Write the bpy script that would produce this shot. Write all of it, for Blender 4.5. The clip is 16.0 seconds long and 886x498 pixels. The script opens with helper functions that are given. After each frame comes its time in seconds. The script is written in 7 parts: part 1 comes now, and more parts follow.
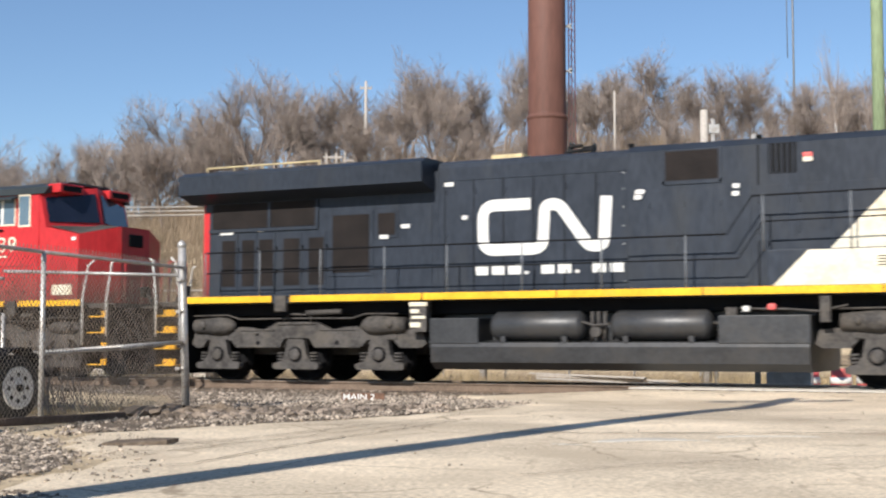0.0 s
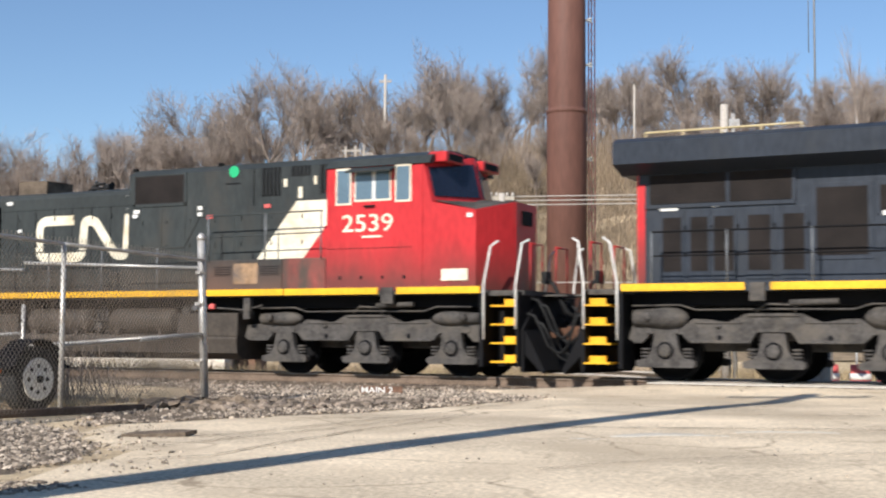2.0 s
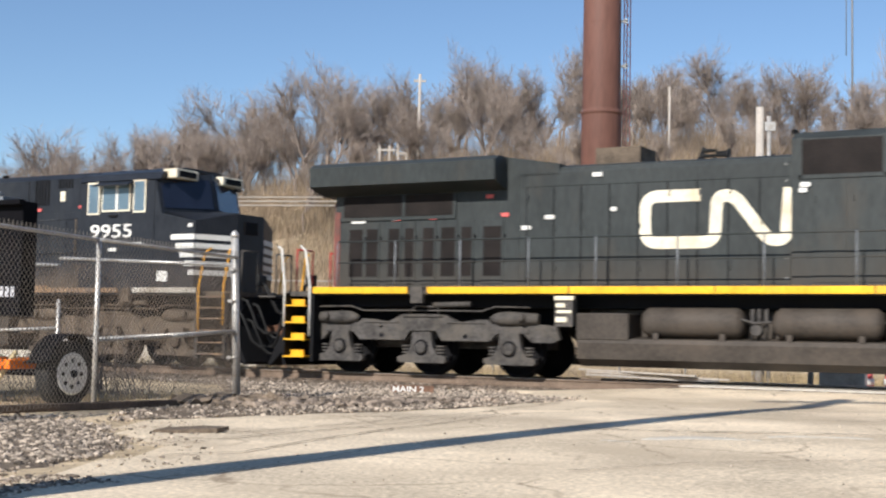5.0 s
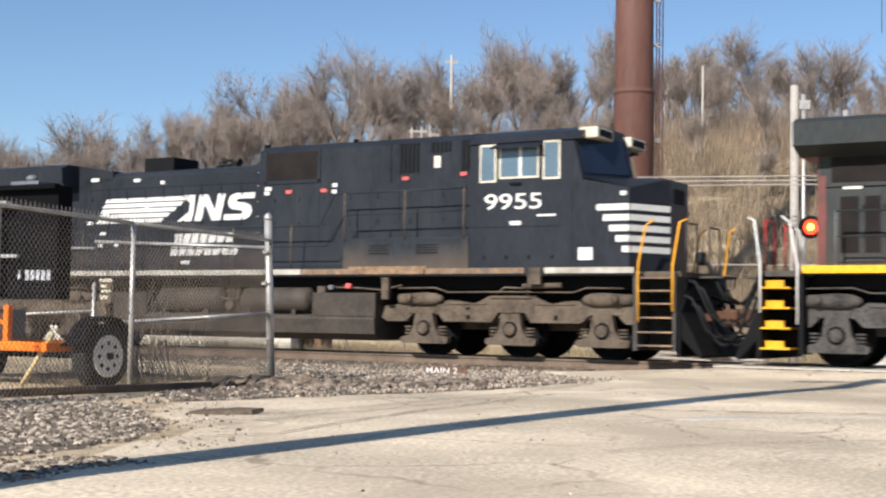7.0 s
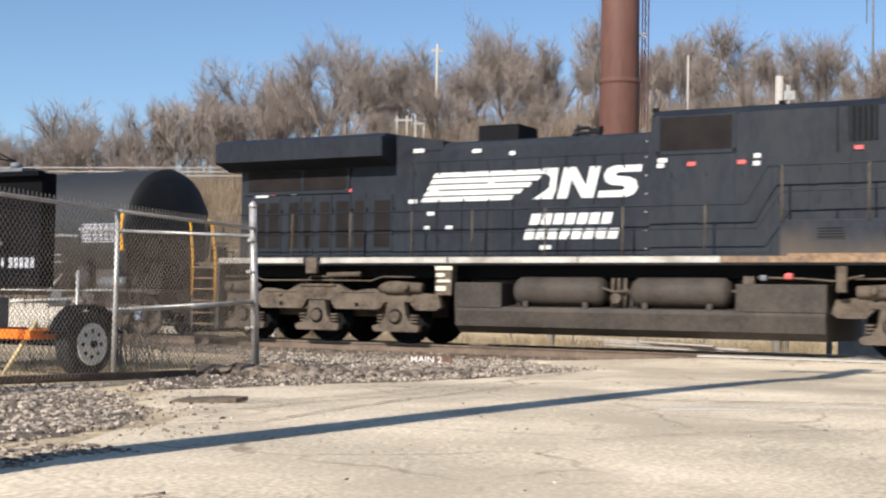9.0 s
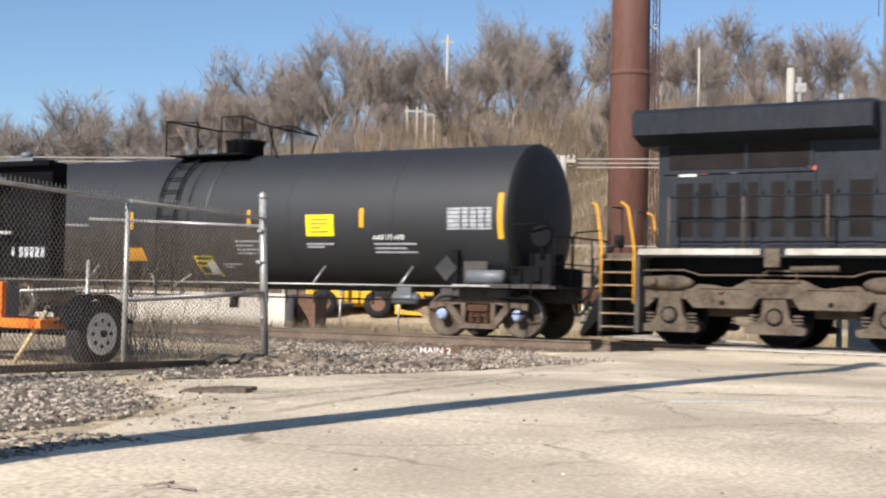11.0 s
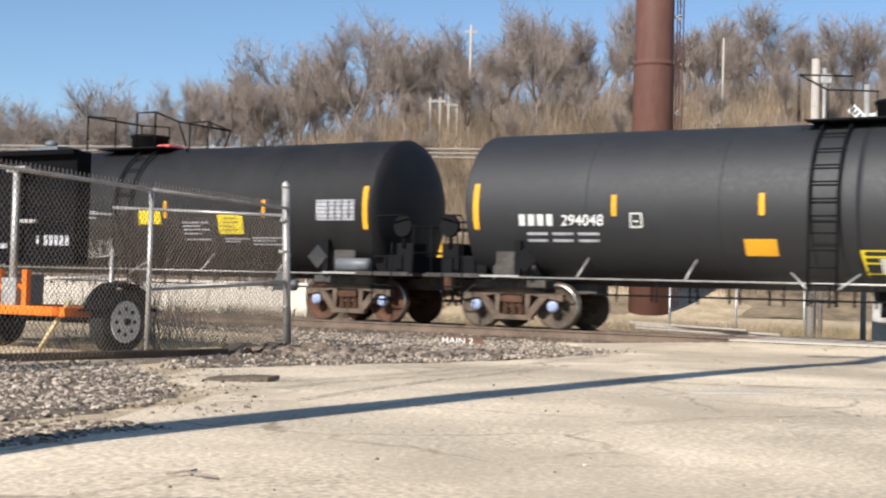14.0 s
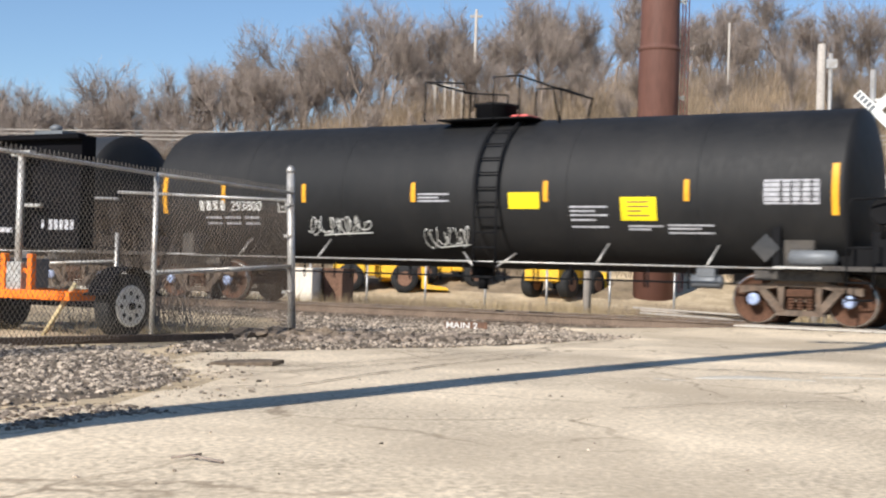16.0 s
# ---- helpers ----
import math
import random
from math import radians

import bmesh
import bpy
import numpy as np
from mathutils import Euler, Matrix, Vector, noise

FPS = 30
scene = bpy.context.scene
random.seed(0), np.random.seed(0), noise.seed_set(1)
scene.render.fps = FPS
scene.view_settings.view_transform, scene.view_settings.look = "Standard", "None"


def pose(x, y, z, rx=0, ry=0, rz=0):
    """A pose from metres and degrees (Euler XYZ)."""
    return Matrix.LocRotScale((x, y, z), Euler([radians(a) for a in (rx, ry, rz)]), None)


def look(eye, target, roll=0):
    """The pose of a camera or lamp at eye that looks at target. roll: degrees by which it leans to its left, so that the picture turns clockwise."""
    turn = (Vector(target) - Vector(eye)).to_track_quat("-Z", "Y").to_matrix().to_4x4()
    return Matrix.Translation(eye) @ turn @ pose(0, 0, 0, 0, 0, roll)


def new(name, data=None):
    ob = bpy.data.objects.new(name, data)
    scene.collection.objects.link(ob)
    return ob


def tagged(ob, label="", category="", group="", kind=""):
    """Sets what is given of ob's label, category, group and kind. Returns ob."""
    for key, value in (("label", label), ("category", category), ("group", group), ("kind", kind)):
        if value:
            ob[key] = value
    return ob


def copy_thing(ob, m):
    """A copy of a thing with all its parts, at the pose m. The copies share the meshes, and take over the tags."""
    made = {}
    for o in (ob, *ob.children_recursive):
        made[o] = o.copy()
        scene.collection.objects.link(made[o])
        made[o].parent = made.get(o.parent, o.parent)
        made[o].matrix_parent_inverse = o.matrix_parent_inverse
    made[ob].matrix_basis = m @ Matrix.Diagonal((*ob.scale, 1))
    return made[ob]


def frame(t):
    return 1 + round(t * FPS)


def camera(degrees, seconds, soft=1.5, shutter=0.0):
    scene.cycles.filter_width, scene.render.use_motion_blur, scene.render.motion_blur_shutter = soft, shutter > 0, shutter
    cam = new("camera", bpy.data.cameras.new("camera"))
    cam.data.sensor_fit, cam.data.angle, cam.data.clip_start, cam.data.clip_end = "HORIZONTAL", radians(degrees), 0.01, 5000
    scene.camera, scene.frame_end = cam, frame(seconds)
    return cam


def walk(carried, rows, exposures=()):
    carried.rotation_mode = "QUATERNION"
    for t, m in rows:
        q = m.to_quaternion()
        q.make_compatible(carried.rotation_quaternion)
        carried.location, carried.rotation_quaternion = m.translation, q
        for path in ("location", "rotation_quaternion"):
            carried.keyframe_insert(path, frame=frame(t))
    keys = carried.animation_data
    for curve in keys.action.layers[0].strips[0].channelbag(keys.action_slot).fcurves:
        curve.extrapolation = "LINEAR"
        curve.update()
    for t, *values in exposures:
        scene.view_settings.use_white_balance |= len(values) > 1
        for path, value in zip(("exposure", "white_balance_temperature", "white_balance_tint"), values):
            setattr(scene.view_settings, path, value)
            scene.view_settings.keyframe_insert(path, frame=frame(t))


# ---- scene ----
cam = camera(36.6, 16.0, soft=2.2, shutter=0.4)
EYE = 0.76
# seconds, yaw, pitch, roll in degrees: a phone held by hand, on one spot
HELD = [(0, 0, 4.09, 0), (0.5, 0.13, 3.98, 0.12), (1, 0.26, 3.67, 0.19), (1.5, 0.53, 3.78, 0.22),
        (2, 0.80, 3.82, 0.32), (2.5, 0.91, 3.92, 0.60), (3, 1.48, 3.92, 0.48), (3.5, 1.78, 4.02, 0.72),
        (6, 2.56, 3.43, 1.16), (6.5, 3.14, 3.19, 0.99), (7, 3.59, 2.98, 0.82), (7.5, 3.40, 2.88, 1.01),
        (8, 3.29, 2.75, 0.96), (8.5, 3.34, 2.65, 0.95), (9, 2.94, 2.52, 1.01), (9.5, 3.00, 2.38, 1.18),
        (10, 3.03, 2.28, 1.20), (12.5, 3.95, 2.04, 1.42), (13, 4.04, 2.03, 1.42), (13.5, 4.23, 1.85, 1.40),
        (14, 4.29, 1.69, 1.56), (14.5, 4.50, 1.57, 2.04), (15, 4.23, 1.40, 2.19), (15.5, 4.39, 1.26, 2.18),
        (16, 4.47, 1.04, 1.67)]
walk(cam, [(t, pose(0, 0, EYE, 90 + p, 0, y) @ pose(0, 0, 0, 0, 0, r)) for t, y, p, r in HELD])

# ---- light ----
SUN_AZ, SUN_EL = math.atan2(-0.489, -0.872), radians(34)      # the sun stands behind the camera, to its left
world = bpy.data.worlds.new("sky")
scene.world = world
world.use_nodes = True
wn = world.node_tree.nodes
sky = wn.new("ShaderNodeTexSky")
sky.sky_type, sky.sun_disc = "NISHITA", False
sky.sun_elevation, sky.sun_rotation = SUN_EL, SUN_AZ
sky.air_density, sky.dust_density, sky.ozone_density = 0.9, 0.1, 4.0
world.node_tree.links.new(sky.outputs[0], wn["Background"].inputs[0])
wn["Background"].inputs[1].default_value = 0.098
sun_data = bpy.data.lights.new("sun", "SUN")
sun_data.energy, sun_data.angle, sun_data.color = 5.0, radians(0.5), (1.0, 0.95, 0.89)
sun = new("sun", sun_data)
sun_to = Vector((math.sin(SUN_AZ) * math.cos(SUN_EL), math.cos(SUN_AZ) * math.cos(SUN_EL), math.sin(SUN_EL)))
sun.matrix_world = look(sun_to * 60, (0, 0, 0))
scene.view_settings.exposure = 0.38

# ---- materials ----


def mat(name, base, rough=0.6, metal=0.0, spread=0.12, big=1.5, fine=25.0, bump=0.15, stain=None, stain_at=0.6, emit=0.0, streak=1.0, island=0.0, flake=0.003, spec=0.2, grime=None):
    """A paint, stone, soil or steel with variation at two scales, stains and relief; scales are per metre."""
    m = bpy.data.materials.new(name)
    m.use_nodes = True
    n, ln = m.node_tree.nodes, m.node_tree.links
    b = n["Principled BSDF"]
    b.inputs["Metallic"].default_value = metal
    b.inputs["Specular IOR Level"].default_value = spec
    co = n.new("ShaderNodeTexCoord")
    mp = n.new("ShaderNodeMapping")
    mp.inputs["Scale"].default_value = (1, 1, streak)
    ln.new(co.outputs["Object"], mp.inputs[0])
    n1, n2 = n.new("ShaderNodeTexNoise"), n.new("ShaderNodeTexNoise")
    for k, s, d in ((n1, big, 5), (n2, fine, 4)):
        k.inputs["Scale"].default_value, k.inputs["Detail"].default_value = s, d
        ln.new(mp.outputs[0], k.inputs["Vector"])
    mx = n.new("ShaderNodeMixRGB")
    mx.blend_type = "MULTIPLY"
    mx.inputs[0].default_value = 1
    mx.inputs[1].default_value = (*base, 1)
    add = n.new("ShaderNodeMath")
    add.operation = "ADD"
    ln.new(n1.outputs[0], add.inputs[0])
    ln.new(n2.outputs[0], add.inputs[1])
    rg = n.new("ShaderNodeMapRange")
    rg.inputs[1].default_value, rg.inputs[2].default_value = 0.65, 1.35
    rg.inputs[3].default_value, rg.inputs[4].default_value = 1 - 2 * spread, 1 + 2 * spread
    ln.new(add.outputs[0], rg.inputs[0])
    ln.new(rg.outputs[0], mx.inputs[2])
    out = mx.outputs[0]
    if island:
        geo = n.new("ShaderNodeNewGeometry")
        r2 = n.new("ShaderNodeMapRange")
        r2.inputs[3].default_value, r2.inputs[4].default_value = 1 - island, 1 + island
        ln.new(geo.outputs["Random Per Island"], r2.inputs[0])
        m2 = n.new("ShaderNodeMixRGB")
        m2.blend_type = "MULTIPLY"
        m2.inputs[0].default_value = 1
        ln.new(out, m2.inputs[1])
        ln.new(r2.outputs[0], m2.inputs[2])
        out = m2.outputs[0]
    if stain:
        n3 = n.new("ShaderNodeTexNoise")
        n3.inputs["Scale"].default_value, n3.inputs["Detail"].default_value = big * 0.7, 8
        n3.inputs["Roughness"].default_value = 0.7
        ln.new(mp.outputs[0], n3.inputs["Vector"])
        r3 = n.new("ShaderNodeMapRange")
        r3.inputs[1].default_value, r3.inputs[2].default_value = stain_at - 0.1, stain_at + 0.1
        ln.new(n3.outputs[0], r3.inputs[0])
        m3 = n.new("ShaderNodeMixRGB")
        ln.new(r3.outputs[0], m3.inputs[0])
        ln.new(out, m3.inputs[1])
        m3.inputs[2].default_value = (*stain, 1)
        out = m3.outputs[0]
    if grime:      # colour, foot and top of a ragged band of dirt thrown up from the track
        sp = n.new("ShaderNodeSeparateXYZ")
        ln.new(co.outputs["Object"], sp.inputs[0])
        n4 = n.new("ShaderNodeTexNoise")
        n4.inputs["Scale"].default_value, n4.inputs["Detail"].default_value = 1.6, 6
        ln.new(mp.outputs[0], n4.inputs["Vector"])
        wob = n.new("ShaderNodeMath")
        wob.operation, wob.inputs[1].default_value = "MULTIPLY_ADD", 0.9
        ln.new(n4.outputs[0], wob.inputs[0])
        ln.new(sp.outputs[2], wob.inputs[2])
        r5 = n.new("ShaderNodeMapRange")
        r5.inputs[1].default_value, r5.inputs[2].default_value = grime[1] + 0.45, grime[2] + 0.45
        r5.inputs[3].default_value, r5.inputs[4].default_value = 0.85, 0.0
        ln.new(wob.outputs[0], r5.inputs[0])
        m5 = n.new("ShaderNodeMixRGB")
        ln.new(r5.outputs[0], m5.inputs[0])
        ln.new(out, m5.inputs[1])
        m5.inputs[2].default_value = (*grime[0], 1)
        out = m5.outputs[0]
    ln.new(out, b.inputs["Base Color"])
    rr = n.new("ShaderNodeMapRange")
    rr.inputs[3].default_value, rr.inputs[4].default_value = max(0.05, rough - 0.12), min(1, rough + 0.12)
    ln.new(n2.outputs[0], rr.inputs[0])
    ln.new(rr.outputs[0], b.inputs["Roughness"])
    if bump:
        bp = n.new("ShaderNodeBump")
        bp.inputs["Strength"].default_value, bp.inputs["Distance"].default_value = bump, flake * 4
        ln.new(n2.outputs[0], bp.inputs["Height"])
        ln.new(bp.outputs[0], b.inputs["Normal"])
    if emit:
        b.inputs["Emission Color"].default_value = (*base, 1)
        b.inputs["Emission Strength"].default_value = emit
    return m


M_ASPHALT = mat("pale_worn_asphalt", (0.64, 0.53, 0.385), 0.9, spread=0.27, big=0.4, fine=26, bump=0.4, stain=(0.45, 0.365, 0.26), stain_at=0.56, flake=0.004)


def cracked(m, dark):
    """A broken net of fine cracks worn into a surface."""
    n, ln = m.node_tree.nodes, m.node_tree.links
    b = n["Principled BSDF"]
    was = b.inputs["Base Color"].links[0].from_socket
    co, wob = n.new("ShaderNodeTexCoord"), n.new("ShaderNodeTexNoise")
    wob.inputs["Scale"].default_value, wob.inputs["Detail"].default_value = 1.4, 6
    ln.new(co.outputs["Object"], wob.inputs["Vector"])
    mx = n.new("ShaderNodeMixRGB")
    mx.blend_type, mx.inputs[0].default_value = "LINEAR_LIGHT", 0.35
    ln.new(co.outputs["Object"], mx.inputs[1])
    ln.new(wob.outputs["Color"], mx.inputs[2])
    vor = n.new("ShaderNodeTexVoronoi")
    vor.feature = "DISTANCE_TO_EDGE"
    vor.inputs["Scale"].default_value = 0.75
    ln.new(mx.outputs[0], vor.inputs["Vector"])
    line = n.new("ShaderNodeMapRange")
    line.inputs[1].default_value, line.inputs[2].default_value = 0.004, 0.022
    line.inputs[3].default_value, line.inputs[4].default_value = 1.0, 0.0
    ln.new(vor.outputs["Distance"], line.inputs[0])
    gate = n.new("ShaderNodeTexNoise")
    gate.inputs["Scale"].default_value, gate.inputs["Detail"].default_value = 0.5, 5
    ln.new(co.outputs["Object"], gate.inputs["Vector"])
    keep = n.new("ShaderNodeMapRange")
    keep.inputs[1].default_value, keep.inputs[2].default_value = 0.46, 0.58
    keep.inputs[4].default_value = 0.75
    ln.new(gate.outputs[0], keep.inputs[0])
    both = n.new("ShaderNodeMath")
    both.operation = "MULTIPLY"
    ln.new(line.outputs[0], both.inputs[0])
    ln.new(keep.outputs[0], both.inputs[1])
    out = n.new("ShaderNodeMixRGB")
    ln.new(both.outputs[0], out.inputs[0])
    ln.new(was, out.inputs[1])
    out.inputs[2].default_value = (*dark, 1)
    ln.new(out.outputs[0], b.inputs["Base Color"])


cracked(M_ASPHALT, (0.22, 0.165, 0.11))
M_SOIL = mat("dusty_soil", (0.50, 0.395, 0.26), 0.95, spread=0.24, big=0.5, fine=9, bump=0.8, stain=(0.34, 0.26, 0.16), stain_at=0.55, flake=0.012)
M_BED = mat("dark_gravel_bed", (0.15, 0.117, 0.087), 0.95, spread=0.3, big=1.2, fine=16, bump=1, stain=(0.20, 0.158, 0.115), flake=0.012)
M_YARD = mat("weedy_yard_soil", (0.20, 0.165, 0.118), 0.95, spread=0.32, big=0.5, fine=5, bump=0.8, stain=(0.33, 0.27, 0.175), stain_at=0.58, flake=0.02)
M_RUBBLE = mat("brown_rubble", (0.20, 0.16, 0.125), 0.95, spread=0.25, big=4, fine=30, bump=0.6, island=0.6)
M_STONE = mat("crushed_stone", (0.30, 0.248, 0.195), 0.9, spread=0.22, big=5, fine=40, bump=0.4, island=0.75)
M_CLOD = mat("dark_soil_clods", (0.17, 0.132, 0.098), 0.95, spread=0.25, big=3, fine=25, bump=0.6, island=0.45)
M_CONC = mat("crossing_concrete", (0.55, 0.50, 0.42), 0.85, spread=0.12, big=0.8, fine=18, bump=0.3)
M_RAIL = mat("dusty_rusty_rail_steel", (0.175, 0.128, 0.095), 0.75, metal=0.1, spread=0.25, big=2, fine=30, bump=0.3)
M_RAILTOP = mat("polished_rail_head", (0.45, 0.42, 0.39), 0.3, metal=1.0, spread=0.1, bump=0.05)
M_TIE = mat("creosoted_wood", (0.085, 0.062, 0.048), 0.9, spread=0.25, big=2, fine=30, bump=0.6)
M_BLACK = mat("weathered_black_paint", (0.025, 0.031, 0.042), 0.42, spread=0.16, big=0.9, fine=14, bump=0.1, stain=(0.040, 0.043, 0.047), stain_at=0.62, streak=0.35)
M_NSBLACK = mat("dull_black_paint", (0.019, 0.022, 0.028), 0.45, spread=0.18, big=0.9, fine=14, bump=0.1, stain=(0.031, 0.034, 0.038), stain_at=0.60, streak=0.35)
M_GREYBLACK = mat("faded_charcoal_paint", (0.033, 0.038, 0.038), 0.5, spread=0.16, big=0.9, fine=14, bump=0.1, stain=(0.058, 0.052, 0.044), stain_at=0.63, streak=0.35, grime=((0.060, 0.050, 0.040), 1.6, 2.5))
M_NSGRIME = mat("dull_black_paint_dusted_brown", (0.020, 0.024, 0.031), 0.6, spread=0.2, big=0.9, fine=14, bump=0.15, grime=((0.115, 0.088, 0.064), 1.60, 2.35), streak=0.5)
M_D9GRIME = mat("charcoal_paint_dusted_brown", (0.033, 0.036, 0.035), 0.6, spread=0.2, big=0.9, fine=14, bump=0.15, grime=((0.13, 0.075, 0.055), 1.70, 2.60), streak=0.5)
M_UNDER = mat("grimy_underframe", (0.062, 0.057, 0.053), 0.75, spread=0.32, big=2.5, fine=18, bump=0.4, stain=(0.098, 0.086, 0.072), stain_at=0.57)
M_UNDERB = mat("dusty_brown_underframe", (0.098, 0.076, 0.057), 0.85, spread=0.3, big=2.5, fine=18, bump=0.4, stain=(0.15, 0.117, 0.086), stain_at=0.57)
M_TANKF = mat("grey_fuel_tank_paint", (0.032, 0.033, 0.035), 0.42, spread=0.2, big=1.5, fine=15, bump=0.15, stain=(0.050, 0.046, 0.042), stain_at=0.6, spec=0.45)
M_TANKFB = mat("dusty_fuel_tank_paint", (0.056, 0.047, 0.039), 0.65, spread=0.2, big=1.5, fine=15, bump=0.15, stain=(0.085, 0.068, 0.054), stain_at=0.6)
# near-black parts; on locomotive wheels and underframes it paints in the shade
M_DARK = mat("black_parts_and_shade", (0.005, 0.005, 0.006), 0.8, spread=0.2, bump=0.2)
M_GRILLE = mat("brown_dusty_grille", (0.013, 0.010, 0.009), 0.75, spread=0.3, big=2, fine=40, bump=0.8)
M_RED = mat("faded_red_paint", (0.47, 0.030, 0.034), 0.38, spread=0.12, big=0.9, fine=10, bump=0.08, stain=(0.33, 0.045, 0.042), stain_at=0.64, streak=0.4, grime=((0.10, 0.045, 0.038), 1.75, 2.75))
M_DULLRED = mat("dirty_red_paint", (0.23, 0.058, 0.048), 0.6, spread=0.2, big=1.2, fine=10, bump=0.1, stain=(0.075, 0.055, 0.045), stain_at=0.5, streak=0.4)
M_YELLOW = mat("yellow_sill_paint", (0.74, 0.40, 0.025), 0.5, spread=0.12, big=1.2, fine=20, bump=0.1, stain=(0.55, 0.33, 0.05), stain_at=0.66)
M_AMBER = mat("amber_reflective_tape", (0.80, 0.38, 0.03), 0.4, spread=0.08, bump=0.05)
M_SIGNYEL = mat("yellow_sign_sheet", (0.85, 0.66, 0.02), 0.45, spread=0.06, bump=0.03)
M_WHITE = mat("white_paint", (0.68, 0.67, 0.63), 0.5, spread=0.07, big=1.5, fine=15, bump=0.08, stain=(0.55, 0.52, 0.47), stain_at=0.66)
M_SILLW = mat("dulled_white_sill_paint", (0.47, 0.44, 0.385), 0.6, spread=0.15, big=2, fine=15, bump=0.1, stain=(0.26, 0.22, 0.17), stain_at=0.57)
M_CREAM = mat("yellowed_white_paint", (0.70, 0.64, 0.50), 0.55, spread=0.1, big=1.5, fine=15, bump=0.08, stain=(0.52, 0.42, 0.28), stain_at=0.6)
M_DUST = mat("rusty_dust_coat", (0.27, 0.175, 0.105), 0.85, spread=0.25, big=2, fine=14, bump=0.2, stain=(0.12, 0.10, 0.09), stain_at=0.55)
M_GLASS = mat("cab_window_glass", (0.10, 0.15, 0.19), 0.08, spread=0.1, bump=0.0, spec=0.6)
M_WSHIELD = mat("dark_windshield_glass", (0.012, 0.016, 0.030), 0.06, spread=0.1, bump=0.0, spec=0.5)
M_STEEL = mat("galvanized_steel", (0.52, 0.50, 0.47), 0.45, metal=0.55, spread=0.15, big=4, fine=40, bump=0.2, stain=(0.35, 0.28, 0.21), stain_at=0.62)
M_WIRE = mat("weathered_fence_wire", (0.19, 0.165, 0.14), 0.6, metal=0.0, spread=0.15, big=3, bump=0)
M_RUSTWIRE = mat("rusty_fence_wire", (0.13, 0.095, 0.068), 0.8, metal=0.0, spread=0.25, big=3, bump=0)
M_TCAR = mat("black_tank_paint", (0.012, 0.013, 0.0148), 0.62, spread=0.12, big=0.6, fine=12, bump=0.02, stain=(0.018, 0.019, 0.020), stain_at=0.62, spec=0.68)
M_TCARB = mat("worn_and_shaded_tank_paint", (0.0095, 0.0098, 0.0105), 0.62, spread=0.2, big=0.5, fine=12, bump=0.02, stain=(0.020, 0.019, 0.0185), stain_at=0.58, spec=0.34, streak=0.4)
M_TRUCK = mat("rusty_cast_steel", (0.115, 0.088, 0.068), 0.8, spread=0.3, big=4, fine=25, bump=0.4, stain=(0.17, 0.115, 0.08), stain_at=0.56)
M_RUST = mat("orange_rust", (0.095, 0.048, 0.03), 0.85, spread=0.25, big=3, fine=25, bump=0.4)
M_CAP = mat("pale_blue_bearing_paint", (0.35, 0.42, 0.60), 0.5, spread=0.25, big=12, fine=60, bump=0.2)
M_STACK = mat("brown_weathering_steel", (0.140, 0.068, 0.052), 0.62, spread=0.10, big=0.35, fine=4, bump=0.1, stain=(0.115, 0.056, 0.044), stain_at=0.6, streak=0.3)
M_BARK = mat("grey_brown_bark", (0.26, 0.21, 0.175), 0.95, spread=0.25, big=0.8, fine=10, bump=0.3, island=0.3)
M_TWIG = mat("bare_twigs", (0.290, 0.238, 0.203), 0.95, spread=0.22, big=0.25, fine=2, bump=0, island=0.35)
M_BRUSH = mat("dry_brush", (0.245, 0.185, 0.125), 0.95, spread=0.3, big=0.08, fine=1.0, bump=0, island=0.45)
M_GRASS = mat("dry_tan_grass", (0.36, 0.275, 0.155), 0.95, spread=0.3, big=0.3, fine=2, bump=0, island=0.45)
M_HILL = mat("leaf_litter_slope", (0.23, 0.175, 0.115), 0.95, spread=0.3, big=0.10, fine=1.3, bump=0.8, stain=(0.33, 0.25, 0.14), stain_at=0.60, flake=0.05)
M_POLE = mat("weathered_pole_wood", (0.42, 0.37, 0.30), 0.9, spread=0.15, big=1, fine=20, bump=0.4, streak=0.1)
M_PALEPOLE = mat("pale_concrete_pole", (0.41, 0.37, 0.325), 0.85, spread=0.12, big=1, fine=15, bump=0.2)
M_GREENPOLE = mat("green_treated_pole", (0.20, 0.25, 0.14), 0.85, spread=0.15, big=1, fine=15, bump=0.3, streak=0.2)
M_TOWER = mat("red_white_tower_paint", (0.50, 0.20, 0.17), 0.6, spread=0.2, big=0.4, fine=3, bump=0)
M_GREYT = mat("grey_antenna_steel", (0.16, 0.17, 0.18), 0.5, metal=0.2, bump=0)
M_ORANGE = mat("safety_orange_paint", (0.85, 0.20, 0.02), 0.45, spread=0.1, big=3, fine=20, bump=0.1)
M_TYRE = mat("tyre_rubber", (0.022, 0.022, 0.022), 0.8, spread=0.2, big=5, fine=40, bump=0.3)
M_PANEL = mat("black_sign_cabinet", (0.0045, 0.0045, 0.006), 0.8, spread=0.2, big=2, fine=20, bump=0.05, spec=0.08)
M_LILAC = mat("faded_white_vinyl", (0.40, 0.40, 0.42), 0.6, spread=0.2, big=5, bump=0)
M_LAMPRED = mat("red_signal_lens", (1.0, 0.03, 0.01), 0.3, emit=6.0, bump=0)
M_LAMPHOT = mat("lit_signal_bulb", (1.0, 0.35, 0.05), 0.3, emit=9.0, bump=0)
M_LENS = mat("unlit_signal_lens", (0.10, 0.012, 0.012), 0.25, bump=0)
M_GREEN = mat("green_paint", (0.02, 0.36, 0.15), 0.5, bump=0)
M_LABELRED = mat("faded_red_label", (0.62, 0.12, 0.11), 0.5, spread=0.1, bump=0)
